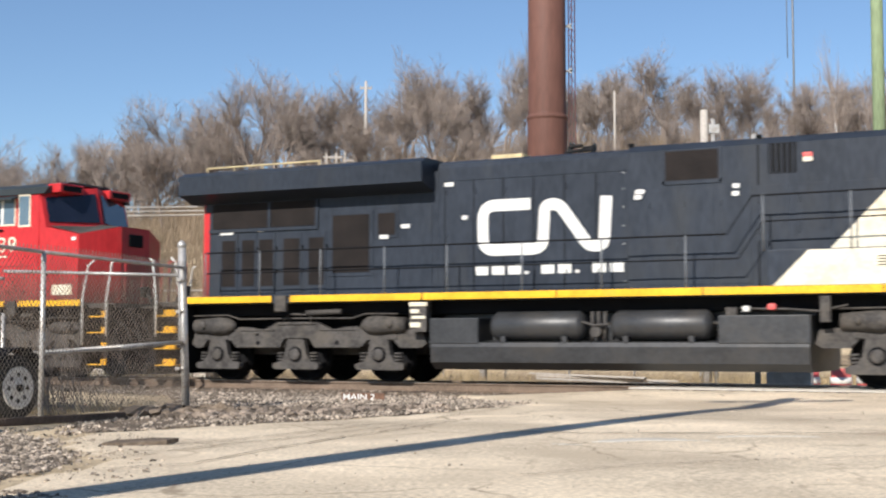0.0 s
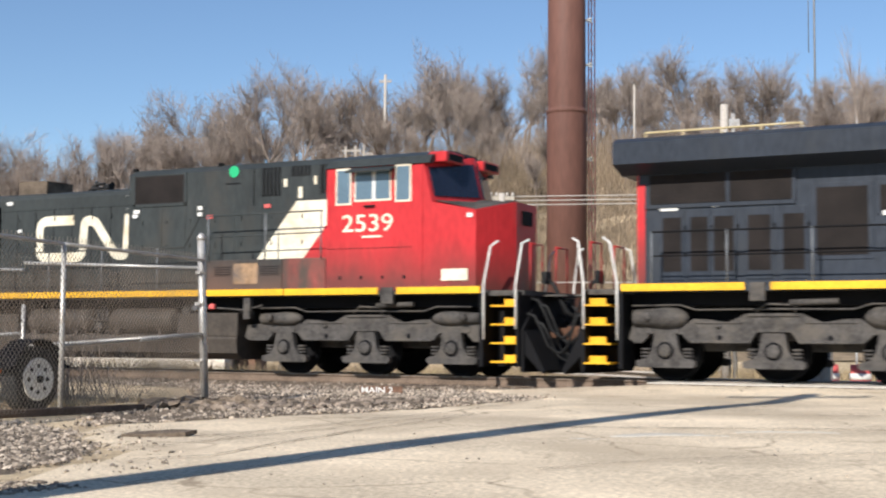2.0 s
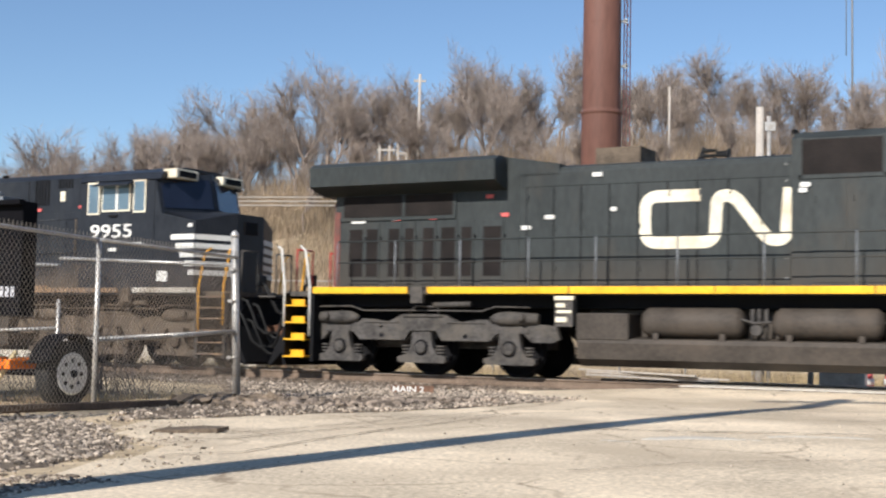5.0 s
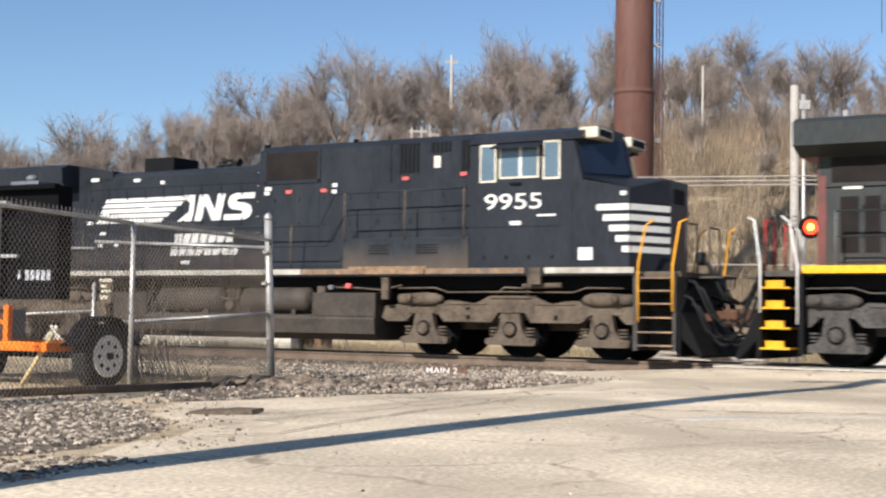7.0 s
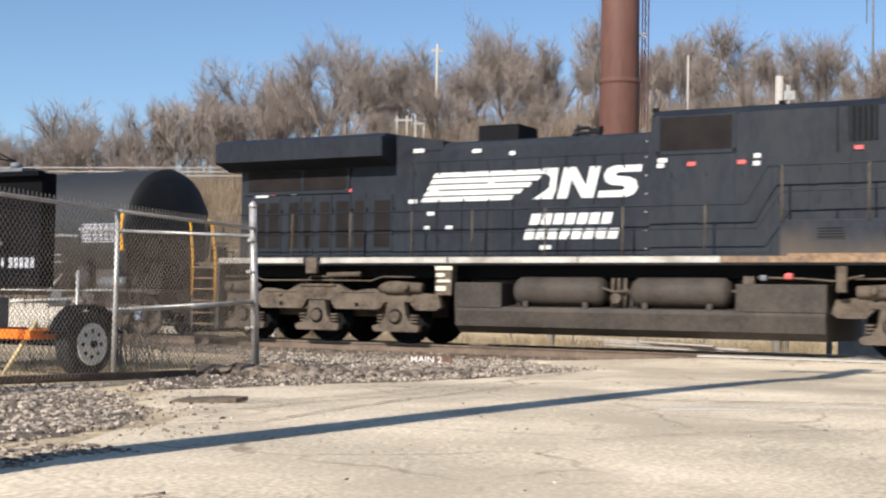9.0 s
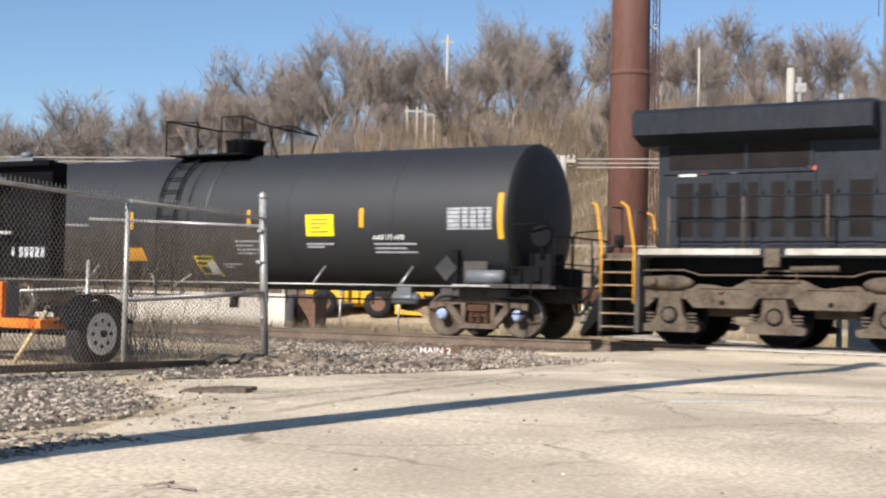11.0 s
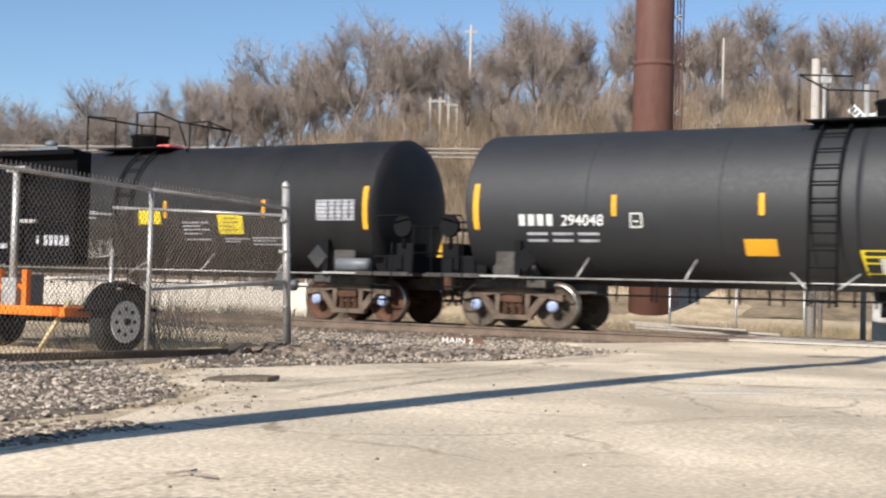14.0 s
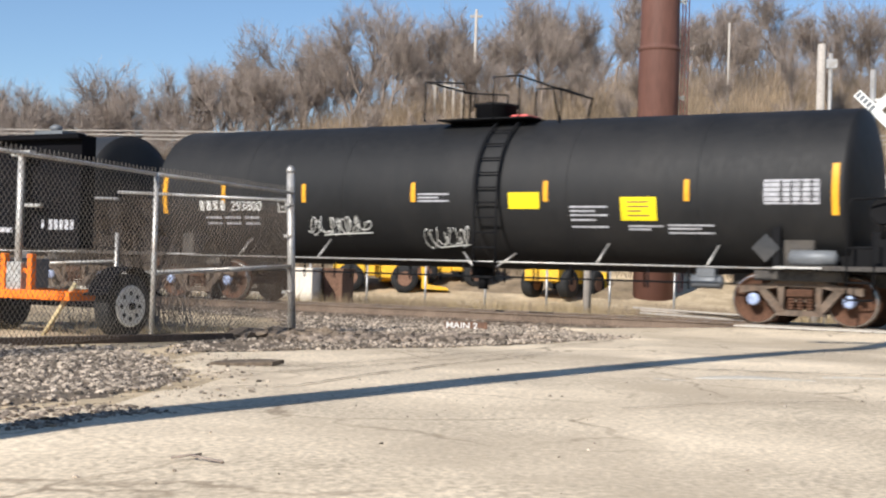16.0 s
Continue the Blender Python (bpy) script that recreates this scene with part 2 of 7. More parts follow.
M_MACHINE = mat("yellow_machine_paint", (0.78, 0.45, 0.04), 0.5, spread=0.15, big=1.5, fine=10, bump=0.1, stain=(0.4, 0.25, 0.08), stain_at=0.62)
M_WALL = mat("cream_trailer_skin", (0.72, 0.65, 0.55), 0.6, spread=0.06, big=0.6, fine=8, bump=0.05)
M_BROWNBOX = mat("rusty_brown_panel", (0.16, 0.09, 0.06), 0.75, spread=0.25, big=1, fine=10, bump=0.2)
M_STRUT = mat("yellowish_wood", (0.52, 0.42, 0.24), 0.8, spread=0.2, big=3, fine=30, bump=0.3)
M_HOSE = mat("black_rubber_hose", (0.015, 0.015, 0.015), 0.6, bump=0)

# ---- mesh helpers ----


def add_box(bm, x0, x1, y0, y1, z0, z1, bevel=0.0):
    x0, x1, y0, y1, z0, z1 = min(x0, x1), max(x0, x1), min(y0, y1), max(y0, y1), min(z0, z1), max(z0, z1)
    r = bmesh.ops.create_cube(bm, size=1, matrix=Matrix.Translation(((x0 + x1) / 2, (y0 + y1) / 2, (z0 + z1) / 2)) @ Matrix.Diagonal((x1 - x0, y1 - y0, z1 - z0, 1)))
    if bevel:
        es = list({e for v in r["verts"] for e in v.link_edges})
        bmesh.ops.bevel(bm, geom=es, offset=bevel, segments=2, affect="EDGES", profile=0.5)


def add_tube(bm, p, q, r0, r1=None, n=8, caps=True):
    p, q = Vector(p), Vector(q)
    r1 = r0 if r1 is None else r1
    turn = (q - p).to_track_quat("Z", "Y").to_matrix()
    rings = []
    for c, r in ((p, r0), (q, r1)):
        rings.append([bm.verts.new(c + turn @ Vector((r * math.cos(2 * math.pi * k / n), r * math.sin(2 * math.pi * k / n), 0))) for k in range(n)])
    for k in range(n):
        f = bm.faces.new((rings[0][k], rings[0][(k + 1) % n], rings[1][(k + 1) % n], rings[1][k]))
        f.smooth = n > 5
    if caps:
        bm.faces.new(rings[0][::-1])
        bm.faces.new(rings[1])


def add_path(bm, pts, r, n=6):
    """One bent tube along a line of points."""
    pts = [Vector(p) for p in pts]
    rings, u = [], None
    for k, p in enumerate(pts):
        t = pts[min(k + 1, len(pts) - 1)] - pts[max(k - 1, 0)]
        t = t.normalized() if t.length > 1e-6 else Vector((0, 0, 1))
        u = u or (Vector((0, 0, 1)) if abs(t.z) < 0.8 else Vector((1, 0, 0)))
        u = u - t * u.dot(t)
        u = u.normalized() if u.length > 1e-4 else t.orthogonal().normalized()
        w = t.cross(u)
        rings.append([bm.verts.new(p + r * (math.cos(2 * math.pi * j / n) * u + math.sin(2 * math.pi * j / n) * w)) for j in range(n)])
    for a, b in zip(rings[:-1], rings[1:]):
        for j in range(n):
            bm.faces.new((a[j], a[(j + 1) % n], b[(j + 1) % n], b[j])).smooth = True
    bm.faces.new(rings[0][::-1])
    bm.faces.new(rings[-1])


def add_lathe(bm, prof, axis="Y", centre=(0, 0, 0), n=24, smooth=True, caps=True):
    """prof: (along, radius) pairs, turned round an axis."""
    rings = []
    for a, r in prof:
        ring = []
        for k in range(n):
            c, s = r * math.cos(2 * math.pi * k / n), r * math.sin(2 * math.pi * k / n)
            v = {"X": (a, c, s), "Y": (c, a, s), "Z": (c, s, a)}[axis]
            ring.append(bm.verts.new(Vector(v) + Vector(centre)))
        rings.append(ring)
    for u, w in zip(rings[:-1], rings[1:]):
        for k in range(n):
            bm.faces.new((u[k], u[(k + 1) % n], w[(k + 1) % n], w[k])).smooth = smooth
    if caps:
        bm.faces.new(rings[0][::-1])
        bm.faces.new(rings[-1])


def add_prism(bm, poly, y0, y1, axis="Y"):
    """A polygon in x, z (or y, z with axis X) pushed out between two planes."""
    def put(a, b, c):
        return {"Y": (a, c, b), "X": (c, a, b), "Z": (a, b, c)}[axis]
    lo = [bm.verts.new(put(a, b, y0)) for a, b in poly]
    hi = [bm.verts.new(put(a, b, y1)) for a, b in poly]
    bm.faces.new(lo)
    bm.faces.new(hi[::-1])
    for k in range(len(poly)):
        j = (k + 1) % len(poly)
        bm.faces.new((lo[j], lo[k], hi[k], hi[j]))


def finish(bm, name, material):
    bmesh.ops.recalc_face_normals(bm, faces=bm.faces)
    me = bpy.data.meshes.new(name)
    bm.to_mesh(me)
    bm.free()
    me.materials.append(material)
    return me


def part(name, bm, material, parent, label=""):
    ob = new(name, finish(bm, name, material))
    ob.parent = parent
    if label:
        ob["label"] = label
    return ob


def boxes(name, material, parent, rows, bevel=0.0, label=""):
    bm = bmesh.new()
    for r in rows:
        add_box(bm, *r, bevel=bevel)
    return part(name, bm, material, parent, label)


def tubes(name, material, parent, rows, n=8, label=""):
    bm = bmesh.new()
    for r in rows:
        add_tube(bm, *r, n=n)
    return part(name, bm, material, parent, label)


def thing(name, label, category, group="", kind="", at=None):
    ob = tagged(new(name), label, category, group, kind)
    if at is not None:
        ob.matrix_world = at
    return ob


def solid(name, bm, material, label, category, group="", kind="", at=None):
    ob = tagged(new(name, finish(bm, name, material)), label, category, group, kind)
    if at is not None:
        ob.matrix_world = at
    return ob


def lettering(name, text, size, x, y, z, material, parent, label="", wide=1.0, bold=0.0):
    """Painted letters on a side that faces -y."""
    cu = bpy.data.curves.new(name, "FONT")
    cu.body, cu.size, cu.extrude, cu.offset = text, size, 0.002, bold
    tmp = new(name, cu)
    bpy.context.view_layer.update()
    me = bpy.data.meshes.new_from_object(tmp)
    bpy.data.objects.remove(tmp)
    me.transform(Matrix.Translation((x, y, z)) @ pose(0, 0, 0, 90) @ Matrix.Diagonal((wide, 1, 1, 1)))
    me.materials.clear()
    me.materials.append(material)
    ob = new(name, me)
    ob.parent = parent
    if label:
        ob["label"] = label
    return ob


# ---- the line of the track ----
TURN, AHEAD = 26.67, 27.89
DIR = Vector((math.cos(radians(TURN)), -math.sin(radians(TURN)), 0))
OUT = Vector((-math.sin(radians(TURN)), -math.cos(radians(TURN)), 0))      # from the track towards the camera


def rail_at(s, v=0.0, z=0.0):
    return Vector((0, AHEAD, z)) + DIR * s + OUT * v


def off_track(x, y):
    return (Vector((x, y, 0)) - Vector((0, AHEAD, 0))).dot(OUT)


def along_track(x, y):
    return (Vector((x, y, 0)) - Vector((0, AHEAD, 0))).dot(DIR)


def ground_z(x, y):
    v = off_track(x, y)
    z = float(np.interp(v, [-60, -12, -5, -2.2, 2.2, 8, 12, 16, 20, 25, 32, 60], [-1.2, -0.7, -0.40, -0.22, -0.21, -0.11, -0.09, -0.09, -0.10, -0.30, -0.4, -0.6]))
    return z

# ---- ground, road and track ----


def grid_mesh(xs, ys, zf):
    bm = bmesh.new()
    vs = [[bm.verts.new((x, y, zf(x, y))) for x in xs] for y in ys]
    for j in range(len(ys) - 1):
        for i in range(len(xs) - 1):
            bm.faces.new((vs[j][i], vs[j][i + 1], vs[j + 1][i + 1], vs[j + 1][i])).smooth = True
    return bm


RIDGE_X = [-260, -120, -75, -48, -22, -10, 20, 40, 80, 200]
RIDGE_Z = [1, 1.5, 3.5, 6.0, 12.0, 15.5, 18.0, 16.5, 17.5, 16]


def land_z(x, y):
    z = ground_z(x, y)
    if y > 62:
        top = float(np.interp(x, RIDGE_X, RIDGE_Z))
        k = min(1.0, (y - 62) / 62)
        k = k * k * (3 - 2 * k) if y < 124 else 1.0
        z = z + (top - z) * k + k * 0.9 * noise.noise(Vector((x * 0.06, y * 0.06, 0)))
    return z


xs = sorted(set([-3000, -1500, -700, -350, -200] + [k * 10.0 for k in range(-15, 16)] + [k * 0.5 for k in range(-40, 41)] + [200, 350, 700, 1500, 3000]))
ys = sorted(set([-3000, -1000, -300, -100, -40, -15, -5] + [k * 0.5 for k in range(0, 81)] + [k * 4.0 for k in range(10, 36)] + [160, 220, 400, 900, 3000]))
ground = solid("ground", grid_mesh(xs, ys, lambda x, y: land_z(x, y) + 0.012 * noise.noise(Vector((x * 0.9, y * 0.9, 3)))), M_SOIL,
               "dusty pale brown soil rising into a wooded slope", "ground", kind="structure")

hx = [k * 4.0 for k in range(-60, 51)]
hy = [k * 3.0 for k in range(23, 60)]
solid("hillside", grid_mesh(hx, hy, lambda x, y: land_z(x, y) + 0.06 + 0.35 * noise.noise(Vector((x * 0.3, y * 0.3, 1)))), M_HILL,
      "steep slope of brown leaf litter and dry grass", "hillside", kind="structure")


def road_z(x, y):
    z = ground_z(x, y) + 0.022 + 0.012 * noise.noise(Vector((x * 0.5, y * 0.5, 7)))
    k = float(np.interp(along_track(x, y), [2.0, 5.0], [0, 1]) * np.interp(abs(off_track(x, y)), [1.9, 6.0], [1, 0]))
    return z + k * (-0.02 - z)      # the road climbs to the rails at the crossing


def in_poly(x, y, poly):
    c = False
    for (x1, y1), (x2, y2) in zip(poly, poly[1:] + poly[:1]):
        if (y1 > y) != (y2 > y) and x < (x2 - x1) * (y - y1) / (y2 - y1) + x1:
            c = not c
    return c


def sheet(name, poly, step, zf, material, label, category, rag=0.14):
    """A surface laid on the ground inside an outline with a ragged edge."""
    bm = bmesh.new()
    x0, x1 = min(p[0] for p in poly), max(p[0] for p in poly)
    y0, y1 = min(p[1] for p in poly), max(p[1] for p in poly)
    vs = {}

    def vert(i, j):
        if (i, j) not in vs:
            x, y = x0 + i * step, y0 + j * step
            vs[i, j] = bm.verts.new((x, y, zf(x, y)))
        return vs[i, j]
    for j in range(int((y1 - y0) / step) + 1):
        for i in range(int((x1 - x0) / step) + 1):
            x, y = x0 + (i + 0.5) * step, y0 + (j + 0.5) * step
            w = Vector((x * 1.3, y * 1.3, 5))
            if in_poly(x + rag * noise.noise(w), y + rag * noise.noise(w + Vector((9, 4, 2))), poly):
                bm.faces.new((vert(i, j), vert(i + 1, j), vert(i + 1, j + 1), vert(i, j + 1))).smooth = True
    for v in [v for v in bm.verts if len(v.link_faces) < 4]:      # the edge dips into the ground
        v.co.z -= 0.04
    return solid(name, bm, material, label, category, kind="structure")


near_edge = [tuple(rail_at(s, 1.9)[:2]) for s in (1.0, 14, 30)]
ROAD = [(-9, -6), (-9, 5.6), (-3.6, 7.1), (-2.75, 8.0), (-2.5, 9.7), (-3.4, 11.8), (-3.5, 12.6), (-2.69, 13.6), (-1.65, 14.8), (-0.44, 16.2), (1.09, 19.4)] + near_edge + [(30, -6)]
sheet("road", ROAD, 0.18, road_z, M_ASPHALT, "pale sun-bleached asphalt lot with cracks and dust", "road")
far_edge = [tuple(rail_at(s, -1.75)[:2]) for s in (30, 3.0)]
sheet("road_beyond", [tuple(rail_at(3.0, -16)[:2]), tuple(rail_at(30, -16)[:2])] + far_edge, 0.5, road_z, M_ASPHALT, "pale asphalt road beyond the railway crossing", "road")


def bed_z(x, y):
    return ground_z(x, y) + 0.014 + 0.02 * noise.noise(Vector((x * 1.7, y * 1.7, 2)))


STRIP = [(-3.55, 12.5), (-2.69, 13.5), (-1.65, 14.7), (-0.44, 16.1), (1.15, 19.3)] + [tuple(rail_at(s, 3.0)[:2]) for s in (1.6, -3, -40)] + [tuple(rail_at(s, 4.4)[:2]) for s in (-40, -6)] + [tuple(rail_at(-2.4, 6.0)[:2]), (-3.75, 18.4), (-4.25, 14.9)]
sheet("gravel_strip", STRIP, 0.16, bed_z, M_BED, "loose grey crushed stone and dirt beside the track", "gravel")
PATCH = [(-2.6, 9.7), (-3.45, 11.9), (-4.55, 13.1), (-6.2, 12.4), (-6.2, 8.6), (-3.2, 7.5), (-2.75, 8.3)]
sheet("gravel_patch", PATCH, 0.12, lambda x, y: bed_z(x, y) + 0.006, M_BED, "patch of loose grey stones at the lot's edge", "gravel", 0.12)
bm = bmesh.new()
for s0, s1 in [(-150, -60)] + [(k * 1.5 - 60, k * 1.5 - 58.5) for k in range(43)]:
    rows = [[bm.verts.new(rail_at(s, v, -0.185 - 0.05 * (abs(v) > 1.8))) for v in (-3.2, -1.7, 1.7, 3.0)] for s in (s0, s1)]
    for k in range(3):
        bm.faces.new((rows[0][k], rows[0][k + 1], rows[1][k + 1], rows[1][k]))
solid("ballast", bm, M_BED, "dark crushed stone ballast under the rails", "ballast", kind="structure")


def scatter(name, poly, count, lo, hi, zf, material, label, seed, flat=0.65):
    rnd = random.Random(seed)
    ico = bmesh.new()
    bmesh.ops.create_icosphere(ico, subdivisions=1, radius=1)
    base = np.array([v.co[:] for v in ico.verts])
    tri = np.array([[v.index for v in f.verts] for f in ico.faces])
    ico.free()
    x0, x1 = min(p[0] for p in poly), max(p[0] for p in poly)
    y0, y1 = min(p[1] for p in poly), max(p[1] for p in poly)
    rs = np.random.RandomState(seed)
    verts, faces = [], []
    n = 0
    while n < count:
        x, y = rnd.uniform(x0, x1), rnd.uniform(y0, y1)
        w = Vector((x * 1.3, y * 1.3, 5))
        if not in_poly(x + 0.35 * noise.noise(w), y + 0.35 * noise.noise(w + Vector((9, 4, 2))), poly):
            continue
        if noise.noise(Vector((x * 0.8, y * 0.8, 11))) < -0.35 and rnd.random() < 0.7:
            continue
        r = lo + (hi - lo) * rnd.random() ** 2.5
        jit = base * (1 + rs.uniform(-0.28, 0.28, (len(base), 1)))
        jit = jit * np.array([rnd.uniform(0.8, 1.5), rnd.uniform(0.7, 1.1), flat * rnd.uniform(0.7, 1.2)]) * r
        q = np.array(Euler((rnd.uniform(-0.4, 0.4), rnd.uniform(-0.4, 0.4), rnd.uniform(0, 6.3))).to_matrix())
        verts.append(jit @ q.T + np.array([x, y, zf(x, y) + r * flat * 0.4]))
        faces.append(tri + len(base) * n)
        n += 1
    me = bpy.data.meshes.new(name)
    me.from_pydata(np.concatenate(verts).tolist(), [], np.concatenate(faces).tolist())
    me.materials.append(material)
    return tagged(new(name, me), label, "stones", kind="stuff")


NEAR_ROAD = [(-3.55, 12.5), (-2.69, 13.5), (-1.65, 14.7), (-0.44, 16.1), (1.15, 19.3), (2.2, 22.5), (-3.2, 23.5), (-3.75, 18.4), (-4.25, 14.9)]
scatter("strip_stones", STRIP, 9000, 0.010, 0.034, bed_z, M_STONE, "loose grey and tan crushed stones beside the track", 3)
scatter("verge_stones", NEAR_ROAD, 7000, 0.008, 0.028, bed_z, M_STONE, "small tan and grey stones along the asphalt edge", 13)
NEARSTRIP = [(-3.3, 14.9), (-1.9, 15.6), (-0.9, 17.0), (0.2, 18.6), (-0.6, 18.6), (-1.9, 17.7), (-3.2, 17.3)]
scatter("rubble", NEARSTRIP, 950, 0.025, 0.085, bed_z, M_RUBBLE, "brown broken stones and lumps of earth in the gravel", 8, 0.6)
scatter("patch_stones", PATCH, 6500, 0.010, 0.030, bed_z, M_STONE, "loose pale grey stones at the lot's edge", 4)
PATCH_RIM = [(-1.9, 9.6), (-2.7, 12.3), (-4.2, 13.4), (-6.4, 12.8), (-6.4, 8.2), (-3.2, 7.0), (-2.0, 7.9)]
scatter("stray_stones", PATCH_RIM, 1500, 0.006, 0.020, road_z, M_STONE, "stray small stones spilling over the asphalt", 14)
scatter("bed_stones", [tuple(rail_at(s, 3.6)[:2]) for s in (-26, 4.2)] + [tuple(rail_at(s, -2.6)[:2]) for s in (4.2, -26)], 5600, 0.02, 0.05, lambda x, y: -0.195, M_RUBBLE, "brown ballast stones between the ties", 5)
scatter("clods", [(-3.7, 15.2), (-2.9, 15.8), (-2.5, 16.6), (-2.7, 17.2), (-3.7, 16.6)], 150, 0.05, 0.17, bed_z, M_CLOD, "dark clods of earth below the fence corner", 6, 0.45)
scatter("lot_pebbles", [(-3.6, 7.6), (-2.6, 10.5), (2.6, 18.5), (7, 19.5), (7, 6), (-3, 5)], 260, 0.004, 0.014, road_z, M_STONE, "small pebbles strewn on the asphalt", 7)
# these dirt crumbs also stand in for the shadow that darkens the soil edge
scatter("edge_clods", [(-3.5, 6.3), (-3.7, 7.3), (-2.5, 7.8), (-1.9, 7.5), (-2.5, 6.9)], 900, 0.008, 0.030, road_z, M_RUBBLE, "broken crumbs of dirt drawing a dark soil edge and its shadow", 9, 0.4)

YARD = [tuple(rail_at(s, -5.5)[:2]) for s in (-60, 3.0)] + [tuple(rail_at(3.0, -16.5)[:2]), tuple(rail_at(20, -16.5)[:2]), (24, 63), (-55, 63)]
# brown sheet over the paler soil: weeds, with the brush's shadow in its colour
sheet("yard_ground", YARD, 0.7, lambda x, y: land_z(x, y) + 0.03 + 0.03 * noise.noise(Vector((x * 0.8, y * 0.8, 6))), M_YARD, "weedy grey-brown yard soil, darkened for the shadow among the brush", "ground", 0.8)

# rails, ties and the crossing panels
track = thing("railway_track", "rusty steel railway track on dark wooden ties", "railway track", kind="structure")
RAILPROF = [(-0.075, -0.18), (0.075, -0.18), (0.075, -0.168), (0.012, -0.15), (0.010, -0.05), (0.036, -0.036), (0.036, -0.004), (-0.036, -0.004), (-0.036, -0.036), (-0.010, -0.05), (-0.012, -0.15), (-0.075, -0.168)]
TRACK_POSE = Matrix.Translation((0, AHEAD, 0)) @ pose(0, 0, 0, 0, 0, -TURN)
for y in (-0.753, 0.753):
    bm = bmesh.new()
    add_prism(bm, [(a + y, b) for a, b in RAILPROF], -160, 70, "X")
    ob = part("rail", bm, M_RAIL, track)
    ob.matrix_world = TRACK_POSE
    bm = bmesh.new()
    add_box(bm, -160, 70, y - 0.03, y + 0.03, -0.006, 0.0)
    ob = part("rail_head", bm, M_RAILTOP, track, "bright worn rail head")
    ob.matrix_world = TRACK_POSE
bm = bmesh.new()
add_box(bm, -0.115, 0.115, -1.3, 1.3, -0.33, -0.178, 0.012)
tie_mesh = finish(bm, "tie", M_TIE)
rnd = random.Random(12)
for k in range(64):
    ob = new("tie", tie_mesh)
    ob.parent = track
    ob.matrix_world = TRACK_POSE @ pose(4.1 - k * 0.52, rnd.uniform(-0.05, 0.05), rnd.uniform(-0.01, 0.006), 0, 0, rnd.uniform(-1.5, 1.5))
bm = bmesh.new()
for k in range(64, 286):
    add_box(bm, 4.1 - k * 0.52 - 0.115, 4.1 - k * 0.52 + 0.115, -1.3, 1.3, -0.33, -0.178)
part("far_ties", bm, M_TIE, track)["kind"] = "stuff"
track.children[-1].matrix_world = TRACK_POSE
bm = bmesh.new()
panel = thing("crossing_panel", "pale concrete railway crossing panels between and beside rails", "crossing panel", kind="structure")
for y0, y1 in ((-1.72, -0.83), (-0.66, 0.66), (0.83, 1.72)):
    for k in range(5):
        ob = boxes("panel", M_CONC, panel, [(4.6 + k * 2.45, 7.03 + k * 2.45, y0, y1, -0.2, -0.012)], 0.012)
        ob.matrix_world = TRACK_POSE
bm.free()
# added dark beams draw the dark line along the panels' outer edges
for y0, y1 in ((-1.88, -1.735), (1.735, 1.88)):
    ob = boxes("edge_timber", M_TIE, panel, [(4.5, 17, y0, y1, -0.24, -0.03)], 0.012)
    ob.matrix_world = TRACK_POSE
# the plate lying on the asphalt, and a twig
bm = bmesh.new()
add_prism(bm, [(-0.30, -0.06), (-0.1, -0.14), (0.22, -0.10), (0.32, 0.03), (0.12, 0.12), (-0.2, 0.09)], 0.0, 0.035, "Z")
solid("flat_rock_slab", bm, M_CLOD, "flat dark broken slab lying on the asphalt", "slab", at=pose(-2.52, 11.21, road_z(-2.52, 11.21) + 0.002, 3, -2, 12))
bm = bmesh.new()
tw = [(-0.16, 0.02, 0.012), (-0.05, 0.0, 0.03), (0.02, -0.05, 0.02), (0.12, -0.17, 0.012)]
add_path(bm, tw, 0.008, 5)
add_path(bm, [tw[1], (0.0, 0.14, 0.015), (0.03, 0.2, 0.01)], 0.006, 5)
solid("twig", bm, M_BARK, "dry forked twig lying on the asphalt", "twig", at=pose(-1.5, 5.8, road_z(-1.5, 5.8), 0, 0, 20) @ Matrix.Scale(0.75, 4))
for x, y, w, l in ((1.75, 11.7, 0.55, 1.3), (1.1, 11.3, 0.3, 0.5), (2.9, 12.1, 0.3, 1.0)):
    sheet("patch", [(x - l / 2, y - w / 2), (x + l / 2, y - w * 0.2), (x + l * 0.4, y + w / 2), (x - l * 0.4, y + w * 0.3)], 0.06, lambda a, b: road_z(a, b) + 0.005, M_CONC, "pale worn patch in the asphalt", "road patch", 0.3)


def crack(pts, wide, seed):
    rnd = random.Random(seed)
    bm = bmesh.new()
    out = []
    for (xa, ya), (xb, yb) in zip(pts[:-1], pts[1:]):
        n = max(2, int(math.hypot(xb - xa, yb - ya) / 0.12))
        out += [(xa + (xb - xa) * k / n + rnd.uniform(-0.02, 0.02), ya + (yb - ya) * k / n + rnd.uniform(-0.035, 0.035)) for k in range(n)]
    last = None
    for (xa, ya), (xb, yb) in zip(out[:-1], out[1:]):
        d = Vector((-(yb - ya), xb - xa, 0)).normalized() * wide * rnd.uniform(0.3, 1)
        a, b = last or [bm.verts.new((xa + e * d.x, ya + e * d.y, road_z(xa, ya) + 0.012)) for e in (-1, 1)]
        c, e2 = [bm.verts.new((xb + e * d.x, yb + e * d.y, road_z(xb, yb) + 0.012)) for e in (-1, 1)]
        bm.faces.new((a, c, e2, b))
        last = (c, e2)
    solid("asphalt_crack", bm, M_SOILDARK, "dark dirt-filled crack in the asphalt", "crack", kind="structure")


